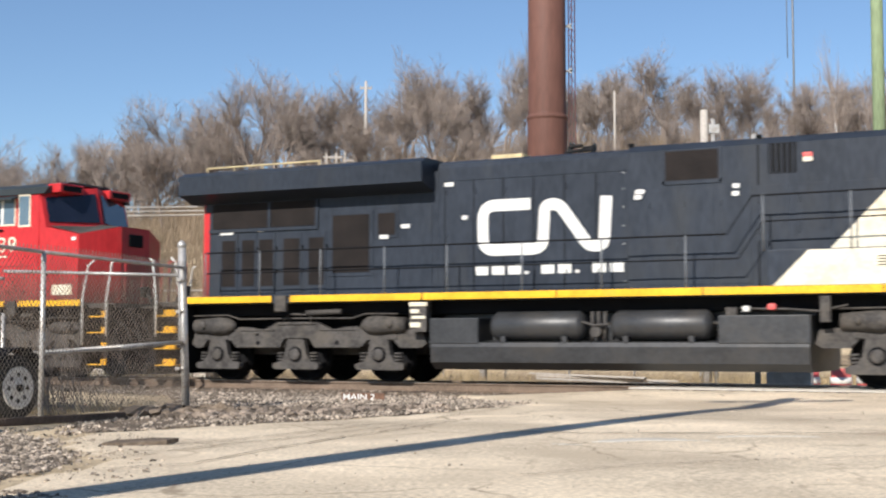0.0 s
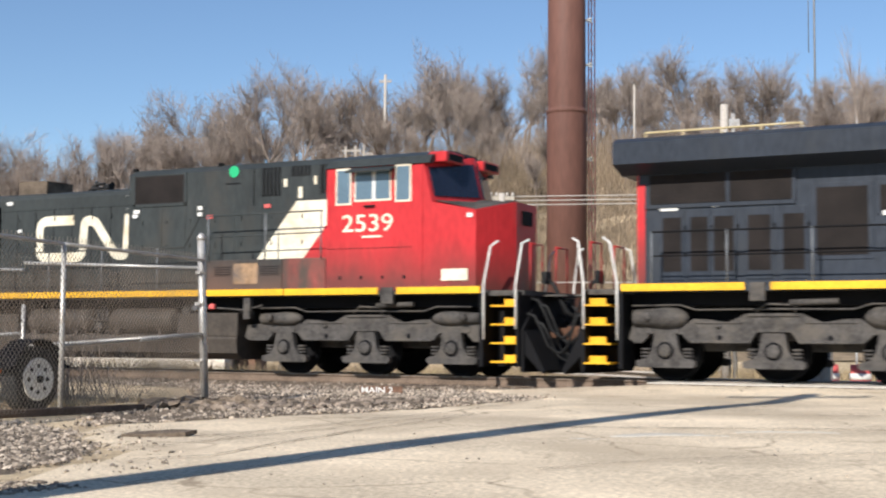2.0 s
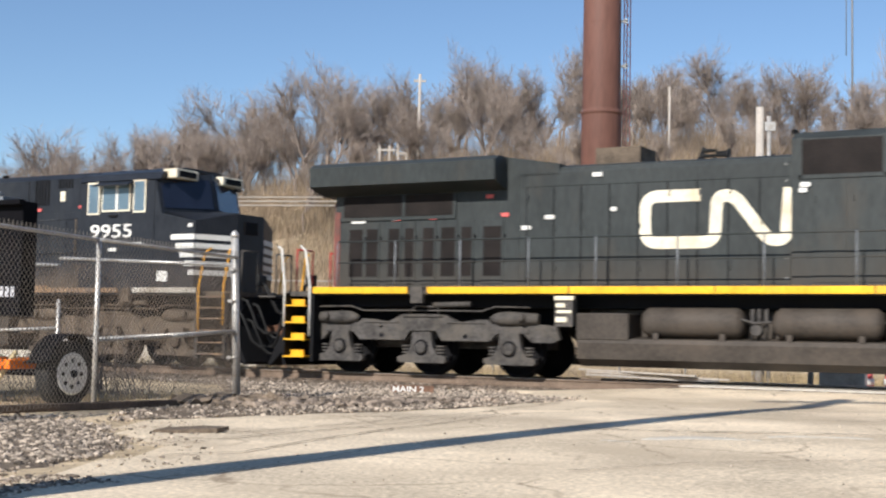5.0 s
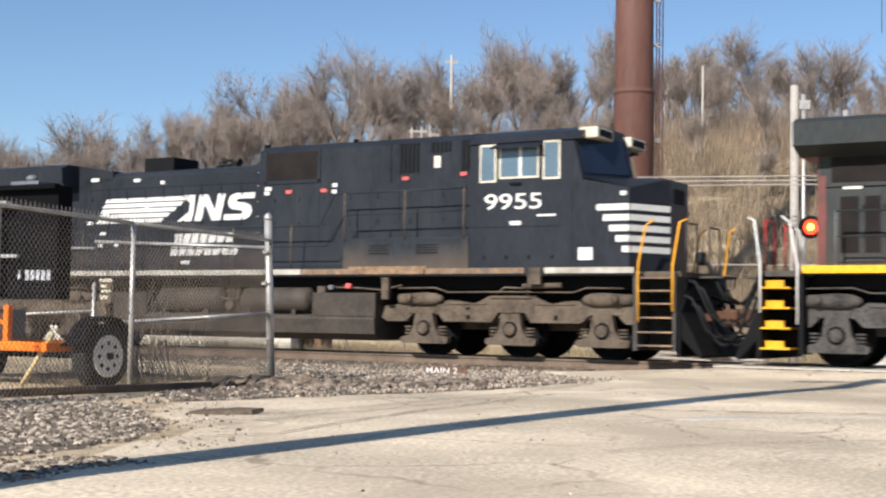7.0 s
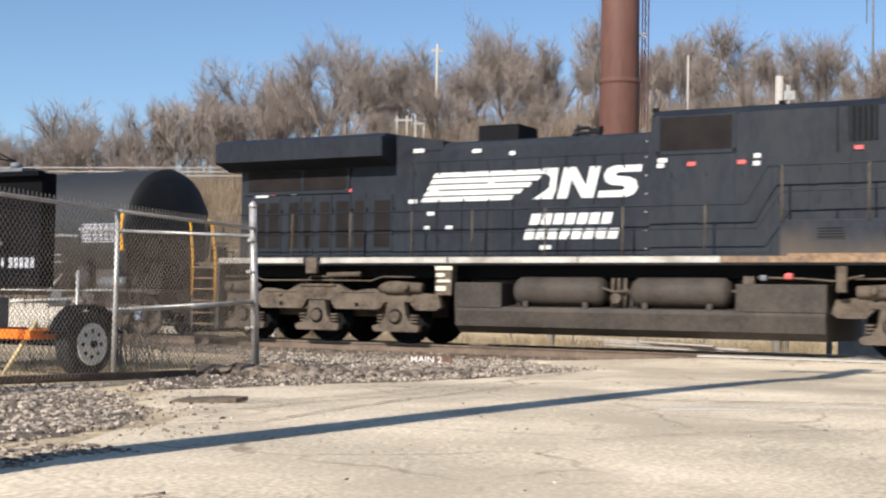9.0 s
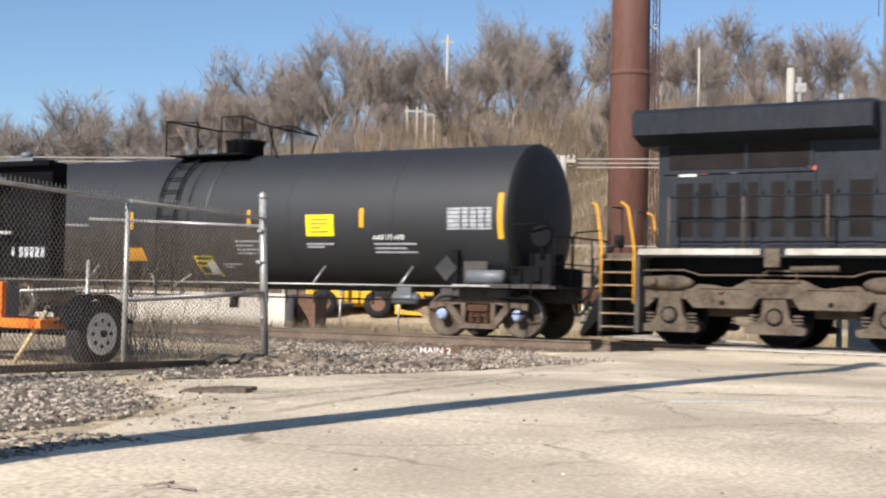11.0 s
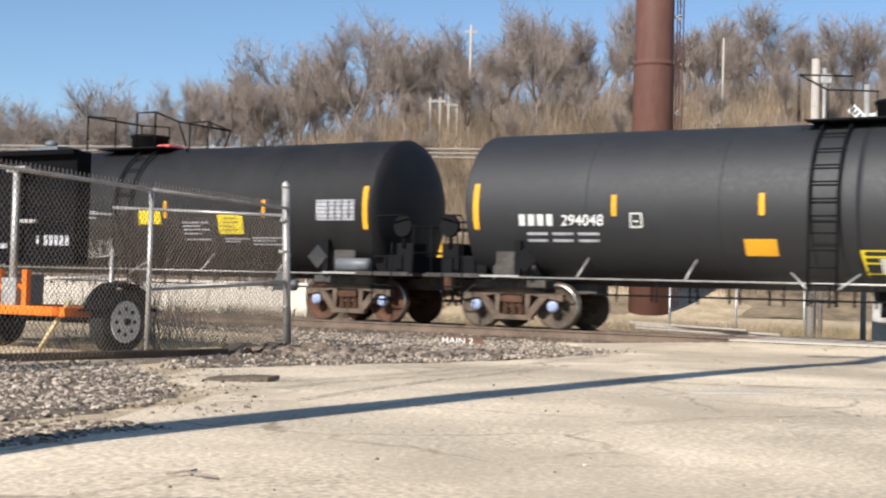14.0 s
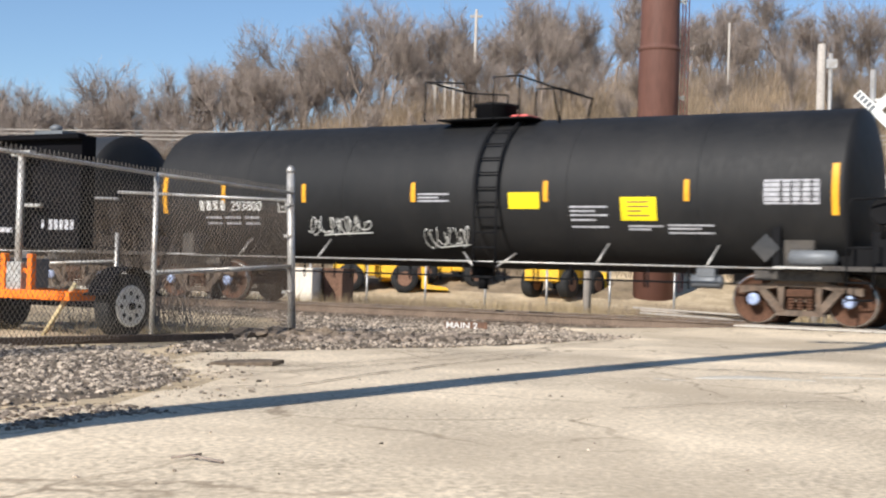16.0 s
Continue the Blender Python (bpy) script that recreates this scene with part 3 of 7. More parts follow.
M_SOILDARK = mat("crack_dirt", (0.17, 0.13, 0.095), 0.95, spread=0.25, big=3, fine=20, bump=0.3)
crack([(0.75, 12.75), (1.3, 12.66), (2.03, 12.6), (3.2, 12.55), (6, 12.3)], 0.035, 1)
crack([(-2.3, 9.0), (-1.75, 9.4), (-1.36, 10.8), (-0.9, 12.2), (-0.41, 13.2), (0.2, 14.8)], 0.018, 2)
crack([(-2.2, 11.1), (-1.4, 12.6), (-0.39, 14.6), (0.5, 16.9), (1.0, 18.6)], 0.016, 3)
crack([(1.5, 15.5), (2.6, 15.1), (4.0, 15.0), (6, 15.6)], 0.018, 6)
crack([(0.5, 8.6), (1.4, 9.3), (2.4, 9.7), (3.4, 10.0)], 0.010, 7)
crack([(-2.4, 9.9), (-1.6, 11.6), (-0.7, 13.2), (0.2, 15.2)], 0.014, 8)
crack([(-1.9, 7.6), (-1.2, 8.8), (-0.8, 10.2)], 0.008, 9)
crack([(1.4, 17.6), (2.6, 17.0), (4.4, 17.2)], 0.014, 10)

# ---- fence at the left ----
fence = thing("chain_link_fence", "galvanized chain-link fence with leaning pipe posts and rails", "fence")
POSTS = [(-6.24, 8.2), (-5.29, 11.4), (-4.36, 14.6), (-3.43, 17.8)]
TOPS = [1.80, 1.79, 1.77, 1.80]
for k, (x, y) in enumerate(POSTS):
    z0 = ground_z(x, y) - 0.15
    big = k == 3
    bm = bmesh.new()
    add_tube(bm, (x + (0.04 if big else 0), y, z0), (x - (0.05 if big else 0), y, 2.06 if big else TOPS[k]), 0.053 if big else 0.03, n=12)
    if big:
        add_lathe(bm, [(2.05, 0.056), (2.09, 0.06), (2.12, 0.045), (2.15, 0.012)], "Z", (x - 0.05, y, 0), 12)
    pst = part("post", bm, M_STEEL, fence, "thick leaning corner post with domed cap" if big else "")
    if big:
        for z in (0.45, 0.78, 1.2, 1.62):
            bm = bmesh.new()
            add_lathe(bm, [(z - 0.02, 0.062), (z + 0.02, 0.062)], "Z", (x - 0.05 * z / 2, y, 0), 12)
            add_box(bm, x - 0.1, x - 0.04, y - 0.09, y - 0.04, z - 0.02, z + 0.02)
            part("clamp", bm, M_STEEL, pst)


def link_mesh(p, q, z0p, z1p, z0q, z1q, pitch=0.072, r=0.0030, material=None):
    """Two families of slanted wires between two posts."""
    bm = bmesh.new()
    p, q = Vector(p), Vector(q)
    length = (q - p).length
    h = 1.75
    side = Vector((-(q - p).y, (q - p).x, 0)).normalized() * 0.03

    def spot(a, b):
        k = a / length
        return Vector((p.x + (q.x - p.x) * k, p.y + (q.y - p.y) * k, (z0p + (z0q - z0p) * k) * (1 - b / h) + (z1p + (z1q - z1p) * k) * (b / h))) - side
    n = int((length + h) / pitch)
    for k in range(n):
        c = k * pitch
        a0, b0 = (c, 0) if c <= length else (length, c - length)
        a1, b1 = (c - h, h) if c - h >= 0 else (0, c)
        if abs(a0 - a1) > 0.02:
            add_tube(bm, spot(a0, b0), spot(a1, b1), r, n=3, caps=False)
            add_tube(bm, spot(length - a0, b0), spot(length - a1, b1), r, n=3, caps=False)
    # the cut ends stand up above the rail
    for k in range(int(length / pitch)):
        a = k * pitch
        add_tube(bm, spot(a, h), spot(a + 0.02, h + 0.06), r, n=3, caps=False)
        add_tube(bm, spot(a + 0.04, h), spot(a + 0.02, h + 0.06), r, n=3, caps=False)
    part("chain_link", bm, material or M_WIRE, fence)["kind"] = "stuff"


for k in range(3):
    (xa, ya), (xb, yb) = POSTS[k], POSTS[k + 1]
    za, zb = ground_z(xa, ya) + 0.03, ground_z(xb, yb) + 0.06
    link_mesh((xa, ya, 0), (xb, yb, 0), za, TOPS[k] + 0.02, zb, TOPS[k + 1])
    tubes("top_rail", M_STEEL, fence, [((xa, ya, TOPS[k]), (xb, yb, TOPS[k + 1] + (-0.02 if k == 2 else 0)), 0.021)])
tubes("mid_rail", M_STEEL, fence, [((-4.36, 14.6, 0.66), (-3.9, 16.2, 0.72), 0.018), ((-3.9, 16.2, 0.72), (-3.43, 17.8, 0.80), 0.026)])
BACK = [(-3.43, 17.8), (-6.1, 18.6), (-9.6, 19.7)]
for (xa, ya), (xb, yb) in zip(BACK[:-1], BACK[1:]):
    tubes("back_rail", M_STEEL, fence, [((xa, ya, 1.68), (xb, yb, 1.78), 0.023)])
    tubes("back_low_rail", M_STEEL, fence, [((xa, ya, 0.80), (xb, yb, 0.62), 0.023)])
    link_mesh((xa, ya, 0), (xb, yb, 0), ground_z(xa, ya) + 0.05, 1.60, ground_z(xb, yb) + 0.05, 1.70, 0.075, 0.0032, M_RUSTWIRE)
tubes("post", M_STEEL, fence, [((-6.1, 18.6, -0.2), (-6.1, 18.6, 1.2), 0.03)])
# an added bar draws the thin dark line along the foot of the fence
bm = bmesh.new()
add_box(bm, -1.6, 1.6, -0.05, 0.05, -0.03, 0.05, 0.01)
solid("old_beam", bm, M_TIE, "thin dark bar drawn along the fence foot", "timber", at=pose(-4.55, 14.0, bed_z(-4.55, 14.0) + 0.02, 0, 0, 55))

# ---- sign trailer behind the fence ----
trailer = thing("sign_trailer", "orange road-sign trailer with black message cabinet, parked behind the fence", "trailer", at=pose(-5.72, 15.72, -0.10, 0, 0, -25))
# local x along the axle, y back
boxes("frame", M_ORANGE, trailer, [(-1.15, 0.62, -0.62, -0.50, 0.42, 0.53), (-1.15, 0.62, 0.50, 0.62, 0.42, 0.53), (-1.2, -1.05, -0.62, 0.62, 0.42, 0.53), (0.42, 0.56, -0.62, 0.62, 0.42, 0.53), (-3.0, -1.1, -0.06, 0.06, 0.42, 0.52)], 0.012, "orange box-section frame")
boxes("uprights", M_ORANGE, trailer, [(-0.62, -0.54, -0.52, -0.44, 0.52, 0.95), (-0.18, -0.10, -0.52, -0.44, 0.52, 0.95), (-0.62, -0.10, -0.51, -0.45, 0.72, 0.78)], 0.01, "orange mast brackets")
boxes("cabinet", M_PANEL, trailer, [(-2.6, 0.48, -0.36, -0.12, 1.02, 2.35)], 0.015, "black flat message cabinet")
boxes("cabinet_hood", M_PANEL, trailer, [(-2.6, 0.52, -0.46, -0.36, 2.30, 2.36)], 0.008)
tubes("mast", M_STEEL, trailer, [((-0.36, -0.48, 0.5), (-0.36, -0.48, 2.12), 0.045)], label="galvanized lifting mast")
boxes("mast_head", M_STEEL, trailer, [(-0.5, -0.18, -0.53, -0.43, 2.1, 2.17)], 0.008)
boxes("winch", M_STEEL, trailer, [(-0.48, -0.24, -0.55, -0.43, 0.5, 0.85)], 0.008)
boxes("mast_arm", M_STEEL, trailer, [(-0.28, -0.02, -0.5, -0.44, 1.5, 1.54)], 0.008)
for k in range(5):
    boxes("number_bar", M_LILAC, trailer, [(k * 0.085, 0.06 + k * 0.085, -0.368, -0.362, 1.24, 1.36)], 0.0, "faded white bar")
boxes("label_bar", M_LILAC, trailer, [(-0.85, -0.6, -0.368, -0.362, 1.2, 1.26)])
boxes("label_bar", M_LILAC, trailer, [(-0.12, -0.08, -0.368, -0.362, 1.25, 1.36)])
bm = bmesh.new()
add_box(bm, -0.35, 0.1, -0.3, 0.1, 2.36, 2.42)
add_lathe(bm, [(2.42, 0.06), (2.47, 0.08), (2.5, 0.03)], "Z", (-0.1, -0.2, 0), 12)
part("roof_vent", bm, M_GREYT, trailer)
boxes("motor_box", M_GREYT, trailer, [(-1.25, -0.75, -0.5, 0.4, 0.53, 0.9)], 0.02)
for x, s in ((0.86, 1), (-1.1, -1)):
    bm = bmesh.new()
    add_lathe(bm, [(-0.115, 0.25), (-0.115, 0.35), (-0.085, 0.378), (0.085, 0.378), (0.115, 0.35), (0.115, 0.25)], "X", (x, 0, 0.37), 32)
    wheel = part("wheel", bm, M_TYRE, trailer, "black rubber tyre with white steel rim")
    bm = bmesh.new()
    add_lathe(bm, [(0.09 * s, 0.24), (0.128 * s, 0.245), (0.132 * s, 0.225), (0.120 * s, 0.2), (0.122 * s, 0.1), (0.135 * s, 0.07)], "X", (x, 0, 0.37), 24)
    rim = part("rim", bm, M_WHITE, wheel, "white steel rim")
    bm = bmesh.new()
    add_lathe(bm, [(0.13 * s, 0.045), (0.17 * s, 0.04), (0.175 * s, 0.01)], "X", (x, 0, 0.37), 12)
    part("hub", bm, M_DARK, wheel)
    for k in range(8):
        a = k * math.pi / 4
        bm = bmesh.new()
        add_lathe(bm, [(0.118 * s, 0.026), (0.126 * s, 0.026)], "X", (x, 0.15 * math.cos(a), 0.37 + 0.15 * math.sin(a)), 8)
        part("rim_hole", bm, M_DARK, wheel)
bm = bmesh.new()
prof = [(-0.5, 0.5)] + [(-0.43 * math.cos(a), 0.40 + 0.43 * math.sin(a)) for a in [k * math.pi / 10 for k in range(1, 10)]] + [(0.5, 0.5)]
inner = [(x * 0.97, z - 0.012) for x, z in prof][::-1]
add_prism(bm, prof + inner, 0.70, 1.02, "X")
part("fender", bm, M_PANEL, trailer, "rounded black fender")
tubes("prop", M_STRUT, trailer, [((0.52, -0.42, 0.62), (0.22, -0.62, 0.0), 0.03)], 6, "yellowish leaning prop")
tubes("axle", M_PANEL, trailer, [((-1.1, 0, 0.37), (0.86, 0, 0.37), 0.04)])

# ---- poles, stack and tower ----
bm = bmesh.new()
prof = [(-2.2, 1.05), (12.5, 1.05), (12.58, 1.05), (12.6, 1.085), (12.74, 1.085), (12.76, 1.0), (12.9, 1.0)]
add_lathe(bm, prof + [(42, 0.96)], "Z", (0, 0, 0), 48)
stack = solid("smokestack", bm, M_STACK, "tall brown weathering-steel chimney stack", "smokestack", at=pose(5.50, 70, 0))
for z in (3.4, 8.0, 17.4, 22.0, 26.8, 31.5):
    bm = bmesh.new()
    add_lathe(bm, [(z - 0.015, 1.04 if z < 12 else 0.995), (z + 0.015, 1.04 if z < 12 else 0.995)], "Z", (0, 0, 0), 48)
    part("weld_seam", bm, M_STACK, stack)
for z in (10.2, 15.2, 17.6, 20.1):
    boxes("bracket", M_STEEL, stack, [(0.95, 1.32, -0.1, 0.1, z - 0.05, z + 0.05), (1.2, 1.32, -0.1, 0.1, z - 0.12, z + 0.12)])
tower = thing("lattice_mast", "slender red and white lattice mast beside the stack", "mast", at=pose(6.97, 71.6, 0))
for k in range(3):
    a = k * 2.09 + 0.4
    tubes("leg", M_TOWER, tower, [((0.2 * math.cos(a), 0.2 * math.sin(a), 0), (0.2 * math.cos(a), 0.2 * math.sin(a), 40), 0.03)], 5)
bm = bmesh.new()
for j in range(70):
    for k in range(3):
        a, b = k * 2.09 + 0.4, ((k + 1) % 3) * 2.09 + 0.4
        z = j * 0.55
        add_tube(bm, (0.2 * math.cos(a), 0.2 * math.sin(a), z), (0.2 * math.cos(b), 0.2 * math.sin(b), z + 0.55), 0.015, n=3, caps=False)
part("lattice", bm, M_TOWER, tower)["kind"] = "stuff"


def pole(name, x, y, top, r, material, label, arms=(), base=None):
    z0 = land_z(x, y) - 0.3 if base is None else base
    ob = thing(name, label, "pole", at=pose(x, y, 0))
    tubes("shaft", material, ob, [((0, 0, z0), (0, 0, top), r * 1.25, r)], 12)
    for z, half in arms:
        boxes("crossarm", M_POLE, ob, [(-half, half, -0.06, 0.06, z - 0.06, z + 0.06)])
        for e in (-0.9, -0.45, 0.45, 0.9):
            bm = bmesh.new()
            add_lathe(bm, [(z + 0.06, 0.04), (z + 0.12, 0.06), (z + 0.2, 0.03)], "Z", (e * half, 0, 0), 8)
            part("insulator", bm, M_PALEPOLE, ob)
    return ob


p1 = pole("utility_pole", 8.85, 45, 8.7, 0.13, M_PALEPOLE, "pale utility pole with a conduit beyond the track")
tubes("conduit", M_STEEL, p1, [((0.3, 0, -1), (0.3, 0, 8.4), 0.07)])
boxes("top_fitting", M_STEEL, p1, [(0.15, 0.5, -0.08, 0.08, 7.9, 8.2)])
pole("thin_pole", -6.4, 110, 22.6, 0.115, M_PALEPOLE, "thin pale pole on the wooded slope", [(22.0, 0.5)])
pole("slope_pole", 13.97, 108, 21.4, 0.085, M_PALEPOLE, "grey utility pole among trees on the slope")
pole("green_pole", 13.15, 40, 16.0, 0.17, M_GREENPOLE, "greenish treated wooden utility pole", [(15.2, 0.9)])
lamp_pole = pole("street_lamp", 29.6, 100, 19.5, 0.10, M_STEEL, "grey street lamp on the slope")
tubes("lamp_arm", M_STEEL, lamp_pole, [((0, 0, 19.3), (-0.6, 0, 19.7), 0.05)])
boxes("lamp_head", M_GREYT, lamp_pole, [(-1.0, -0.5, -0.12, 0.12, 19.62, 19.78)], 0.03)
pole("utility_pole", -4.55, 3.24, 13.7, 0.185, M_POLE, "weathered wooden utility pole beside the lot", [(13.2, 1.1)])
ant = thing("radio_mast", "very thin far grey radio mast", "mast", at=pose(53, 200, 0))
tubes("shaft", M_GREYT, ant, [((0, 0, 10), (0, 0, 75), 0.16)], 6)
tubes("aerial", M_GREYT, ant, [((-0.9, 0, 44), (-0.9, 0, 62), 0.07)], 6)
hf = thing("timber_frame", "pale wooden H-shaped frames on the slope", "timber frame", at=pose(-8.2, 108, 0))
for x in (-1.35, -0.55, 0.15, 0.85):
    boxes("upright", M_PALEPOLE, hf, [(x, x + 0.17, -0.1, 0.1, 13, 16.4 + 0.25 * math.sin(x * 5))])
boxes("rail", M_PALEPOLE, hf, [(-1.5, 0.0, -0.12, 0.12, 15.85, 16.02)])
boxes("rail", M_PALEPOLE, hf, [(0.1, 1.1, -0.12, 0.12, 15.6, 15.75)])

# wires beyond the track
wires = thing("overhead_wires", "pale overhead wires strung between utility poles", "wires")
for z in (5.70, 5.56, 5.42, 2.85):
    bm = bmesh.new()
    pts = []
    for k in range(25):
        u = k / 24
        pts.append((-60 + 110 * u, 52 - 14 * u, z + 0.5 * (2 * u - 1) ** 2 - 0.25))
    add_path(bm, pts, 0.022, 4)
    part("wire", bm, M_PALEPOLE, wires)
pole("wire_pole", 1.32, 44.0, 5.55, 0.11, M_PALEPOLE, "short pale pole that carries the wires", [(5.38, 0.4)])

# crossing signal on the far side of the track
sig = thing("crossing_signal", "white crossbuck railway signal mast with red lamps", "crossing signal", at=pose(6.79, 29.0, -0.25, 0, 0, -14))
tubes("mast", M_STEEL, sig, [((0, 0, 0), (0, 0, 5.6), 0.06)], 12)
for a in (45, -45):
    bm = bmesh.new()
    add_box(bm, -0.53, 0.53, -0.012, 0.012, -0.10, 0.10, 0.004)
    ob = part("crossbuck_blade", bm, M_WHITE, sig, "white reflective crossbuck blade")
    ob.matrix_local = pose(0.05, -0.09 - 0.03 * (a > 0), 4.72, 0, a, 0)
    for k in range(5):
        b2 = boxes("letter_bar", M_GREYT, ob, [(-0.5 + k * 0.1, -0.44 + k * 0.1, -0.016, -0.013, -0.06, 0.06)])
boxes("crossarm", M_STEEL, sig, [(-0.05, 0.95, -0.04, 0.04, 4.92, 4.98)], label="grey crossarm")
boxes("lamp_arm", M_STEEL, sig, [(-0.75, 0.8, -0.03, 0.03, 2.98, 3.06)])
boxes("track_plate", M_WHITE, sig, [(0.3, 0.6, -0.1, -0.085, 3.78, 4.1)])
for x, mm in ((-0.72, M_LAMPRED), (0.60, M_LENS)):
    bm = bmesh.new()
    add_lathe(bm, [(-0.05, 0.25), (-0.03, 0.25)], "Y", (x, -0.1, 3.08), 20)
    head = part("lamp_board", bm, M_DARK, sig, "round black lamp background")
    bm = bmesh.new()
    add_lathe(bm, [(-0.12, 0.15), (-0.10, 0.155), (-0.07, 0.16)], "Y", (x, -0.1, 3.08), 20)
    part("lens", bm, mm, head, "red signal lens")
    if x < 0:
        bm = bmesh.new()
        add_lathe(bm, [(-0.14, 0.04), (-0.12, 0.075)], "Y", (x, -0.1, 3.08), 14)
        part("bulb", bm, M_LAMPHOT, head)
    bm = bmesh.new()
    arc = [(0.17 * math.cos(a), 0.17 * math.sin(a)) for a in [k * math.pi / 8 for k in range(9)]]
    add_prism(bm, [(x + c, 3.08 + s) for c, s in arc] + [(x + c * 0.93, 3.08 + s * 0.93) for c, s in arc[::-1]], -0.45, -0.1)
    part("visor", bm, M_DARK, head)
tubes("bell", M_STEEL, sig, [((0.25, -0.1, 3.2), (0.25, -0.22, 3.2), 0.12, 0.16)], 14)
boxes("relay_case", M_STEEL, thing("relay_cabinet", "small silver signal cabinet beside the crossing", "cabinet", at=pose(8.0, 31.0, -0.45, 0, 0, -20)), [(-0.5, 0.5, -0.35, 0.35, 0, 1.5)], 0.03)

# little MAIN 2 sign in the stones
sg = thing("track_sign", "small brown track sign with white letters", "sign", at=Matrix.Translation(rail_at(1.75, 6.3, -0.13)) @ pose(0, 0, 0, 0, 0, -10))
boxes("board", M_BROWNBOX, sg, [(-0.36, 0.34, -0.015, 0.015, -0.05, 0.125)], 0.005)
lettering("letters", "MAIN 2", 0.13, -0.34, -0.018, 0.02, M_WHITE, sg, "white painted letters", 1.25, 0.002)

# ---- yard beyond the track ----
wall = thing("cream_trailer", "long low cream-white box trailer body in the yard", "trailer", at=pose(-11.0, 45, -0.6, 0, 0, -3))
boxes("body", M_WALL, wall, [(-9, 3.1, 0, 2.4, 0.2, 1.42)], 0.03)
for k in range(13):
    boxes("rib", M_WALL, wall, [(-8.8 + k * 0.95, -8.74 + k * 0.95, -0.015, 0, 0.25, 1.38)])
bb = thing("brown_bin", "rusty brown steel bin in the yard", "bin", at=pose(-7.4, 46, -0.65, 0, 0, -3))
boxes("body", M_BROWNBOX, bb, [(-0.3, 0.35, 0, 2, 0, 1.45)], 0.03)
boxes("rim", M_BROWNBOX, bb, [(-0.34, 0.39, -0.05, 2.05, 1.38, 1.48)], 0.01)


def loader(x, y, turn, label):
    ob = thing("wheel_loader", label, "wheel loader", at=pose(x, y, land_z(x, y) - 0.1, 0, 0, turn))
    boxes("body", M_MACHINE, ob, [(-2.6, -0.4, -1.0, 1.0, 0.8, 2.0), (-0.4, 1.4, -0.7, 0.7, 0.7, 1.4)], 0.08)
    boxes("cab", M_MACHINE, ob, [(-0.9, 0.5, -0.75, 0.75, 1.9, 3.1)], 0.06)
    boxes("cab_window", M_WSHIELD, ob, [(-0.75, 0.35, -0.77, -0.74, 2.1, 2.9)])
    bm = bmesh.new()
    add_prism(bm, [(2.0, 0.2), (3.4, 0.15), (3.3, 0.3), (2.3, 0.45), (2.2, 1.3), (2.0, 1.35)], -1.3, 1.3)
    part("bucket", bm, M_MACHINE, ob)
    for w in (-0.8, 0.8):
        tubes("lift_arm", M_MACHINE, ob, [((0.6, w * 0.7, 1.5), (2.1, w * 0.7, 0.7), 0.12)])
        for xx in (-1.7, 1.1):
            bm = bmesh.new()
            add_lathe(bm, [(-0.28, 0.4), (-0.28, 0.68), (-0.2, 0.72), (0.2, 0.72), (0.28, 0.68), (0.28, 0.4)], "Y", (xx, w * 1.3, 0.7), 20)
            w2 = part("wheel", bm, M_TYRE, ob)
            bm = bmesh.new()
            add_lathe(bm, [(-0.3, 0.38), (0.3, 0.38)], "Y", (xx, w * 1.3, 0.7), 14)
            part("rim", bm, M_BROWNBOX, w2)


for x, y, a in ((-8.6, 70, 8), (-5.6, 72, -170), (1.0, 70, 60)):
    loader(x, y, a, "yellow wheel loader parked in the yard")
yf = thing("yard_fence", "far grey chain-link yard fence in dry grass", "fence")
for k in range(24):
    x = -24 + k * 2.4
    tubes("post", M_STEEL, yf, [((x, 52 - x * 0.2, -0.9), (x, 52 - x * 0.2, 1.15), 0.045)], 8)
tubes("top_rail", M_STEEL, yf, [((-24, 56.8, 1.1), (31, 45.8, 1.1), 0.03)], 6)
pl = thing("pipe_stack", "stack of pale pipes lying in the yard", "pipes", at=pose(3.9, 36.5, -0.55, 0, 0, -16))
for k in range(9):
    tubes("pipe", M_PALEPOLE, pl, [((-2.0 + 0.1 * k % 0.3, -0.35 + 0.16 * (k % 5), 0.08 + 0.14 * (k // 5)), (2.2, -0.35 + 0.16 * (k % 5), 0.08 + 0.14 * (k // 5)), 0.07)])

bd = thing("board_pile", "loose pile of pale weathered boards in the yard", "boards", at=pose(4.3, 37.6, ground_z(4.3, 37.6), 0, 0, -14))
rnd = random.Random(51)
for k in range(8):
    ob = boxes("board", M_PALEPOLE, bd, [(-1.9, rnd.uniform(1.4, 2.2), -0.12, 0.12, 0, 0.045)], 0.006)
    ob.matrix_local = pose(rnd.uniform(-0.3, 0.3), rnd.uniform(-0.3, 0.3), 0.02 + 0.07 * k, rnd.uniform(-3, 3), rnd.uniform(-2, 2), rnd.uniform(-8, 8))

bar = thing("barrier_barrels", "red and white striped road barrels", "barrels", at=pose(8.7, 34.5, -0.85))
for k in range(4):
    bm = bmesh.new()
    add_lathe(bm, [(0, 0.29), (0.3, 0.28), (0.6, 0.26), (1.0, 0.24)], "Z", (k * 0.75, 0.2 * (k % 2), 0), 16)
    b1 = part("barrel", bm, M_LABELRED, bar)
    for z in (0.28, 0.62):
        bm = bmesh.new()
        add_lathe(bm, [(z, 0.287), (z + 0.16, 0.275)], "Z", (k * 0.75, 0.2 * (k % 2), 0), 16)
        part("white_band", bm, M_WHITE, b1)


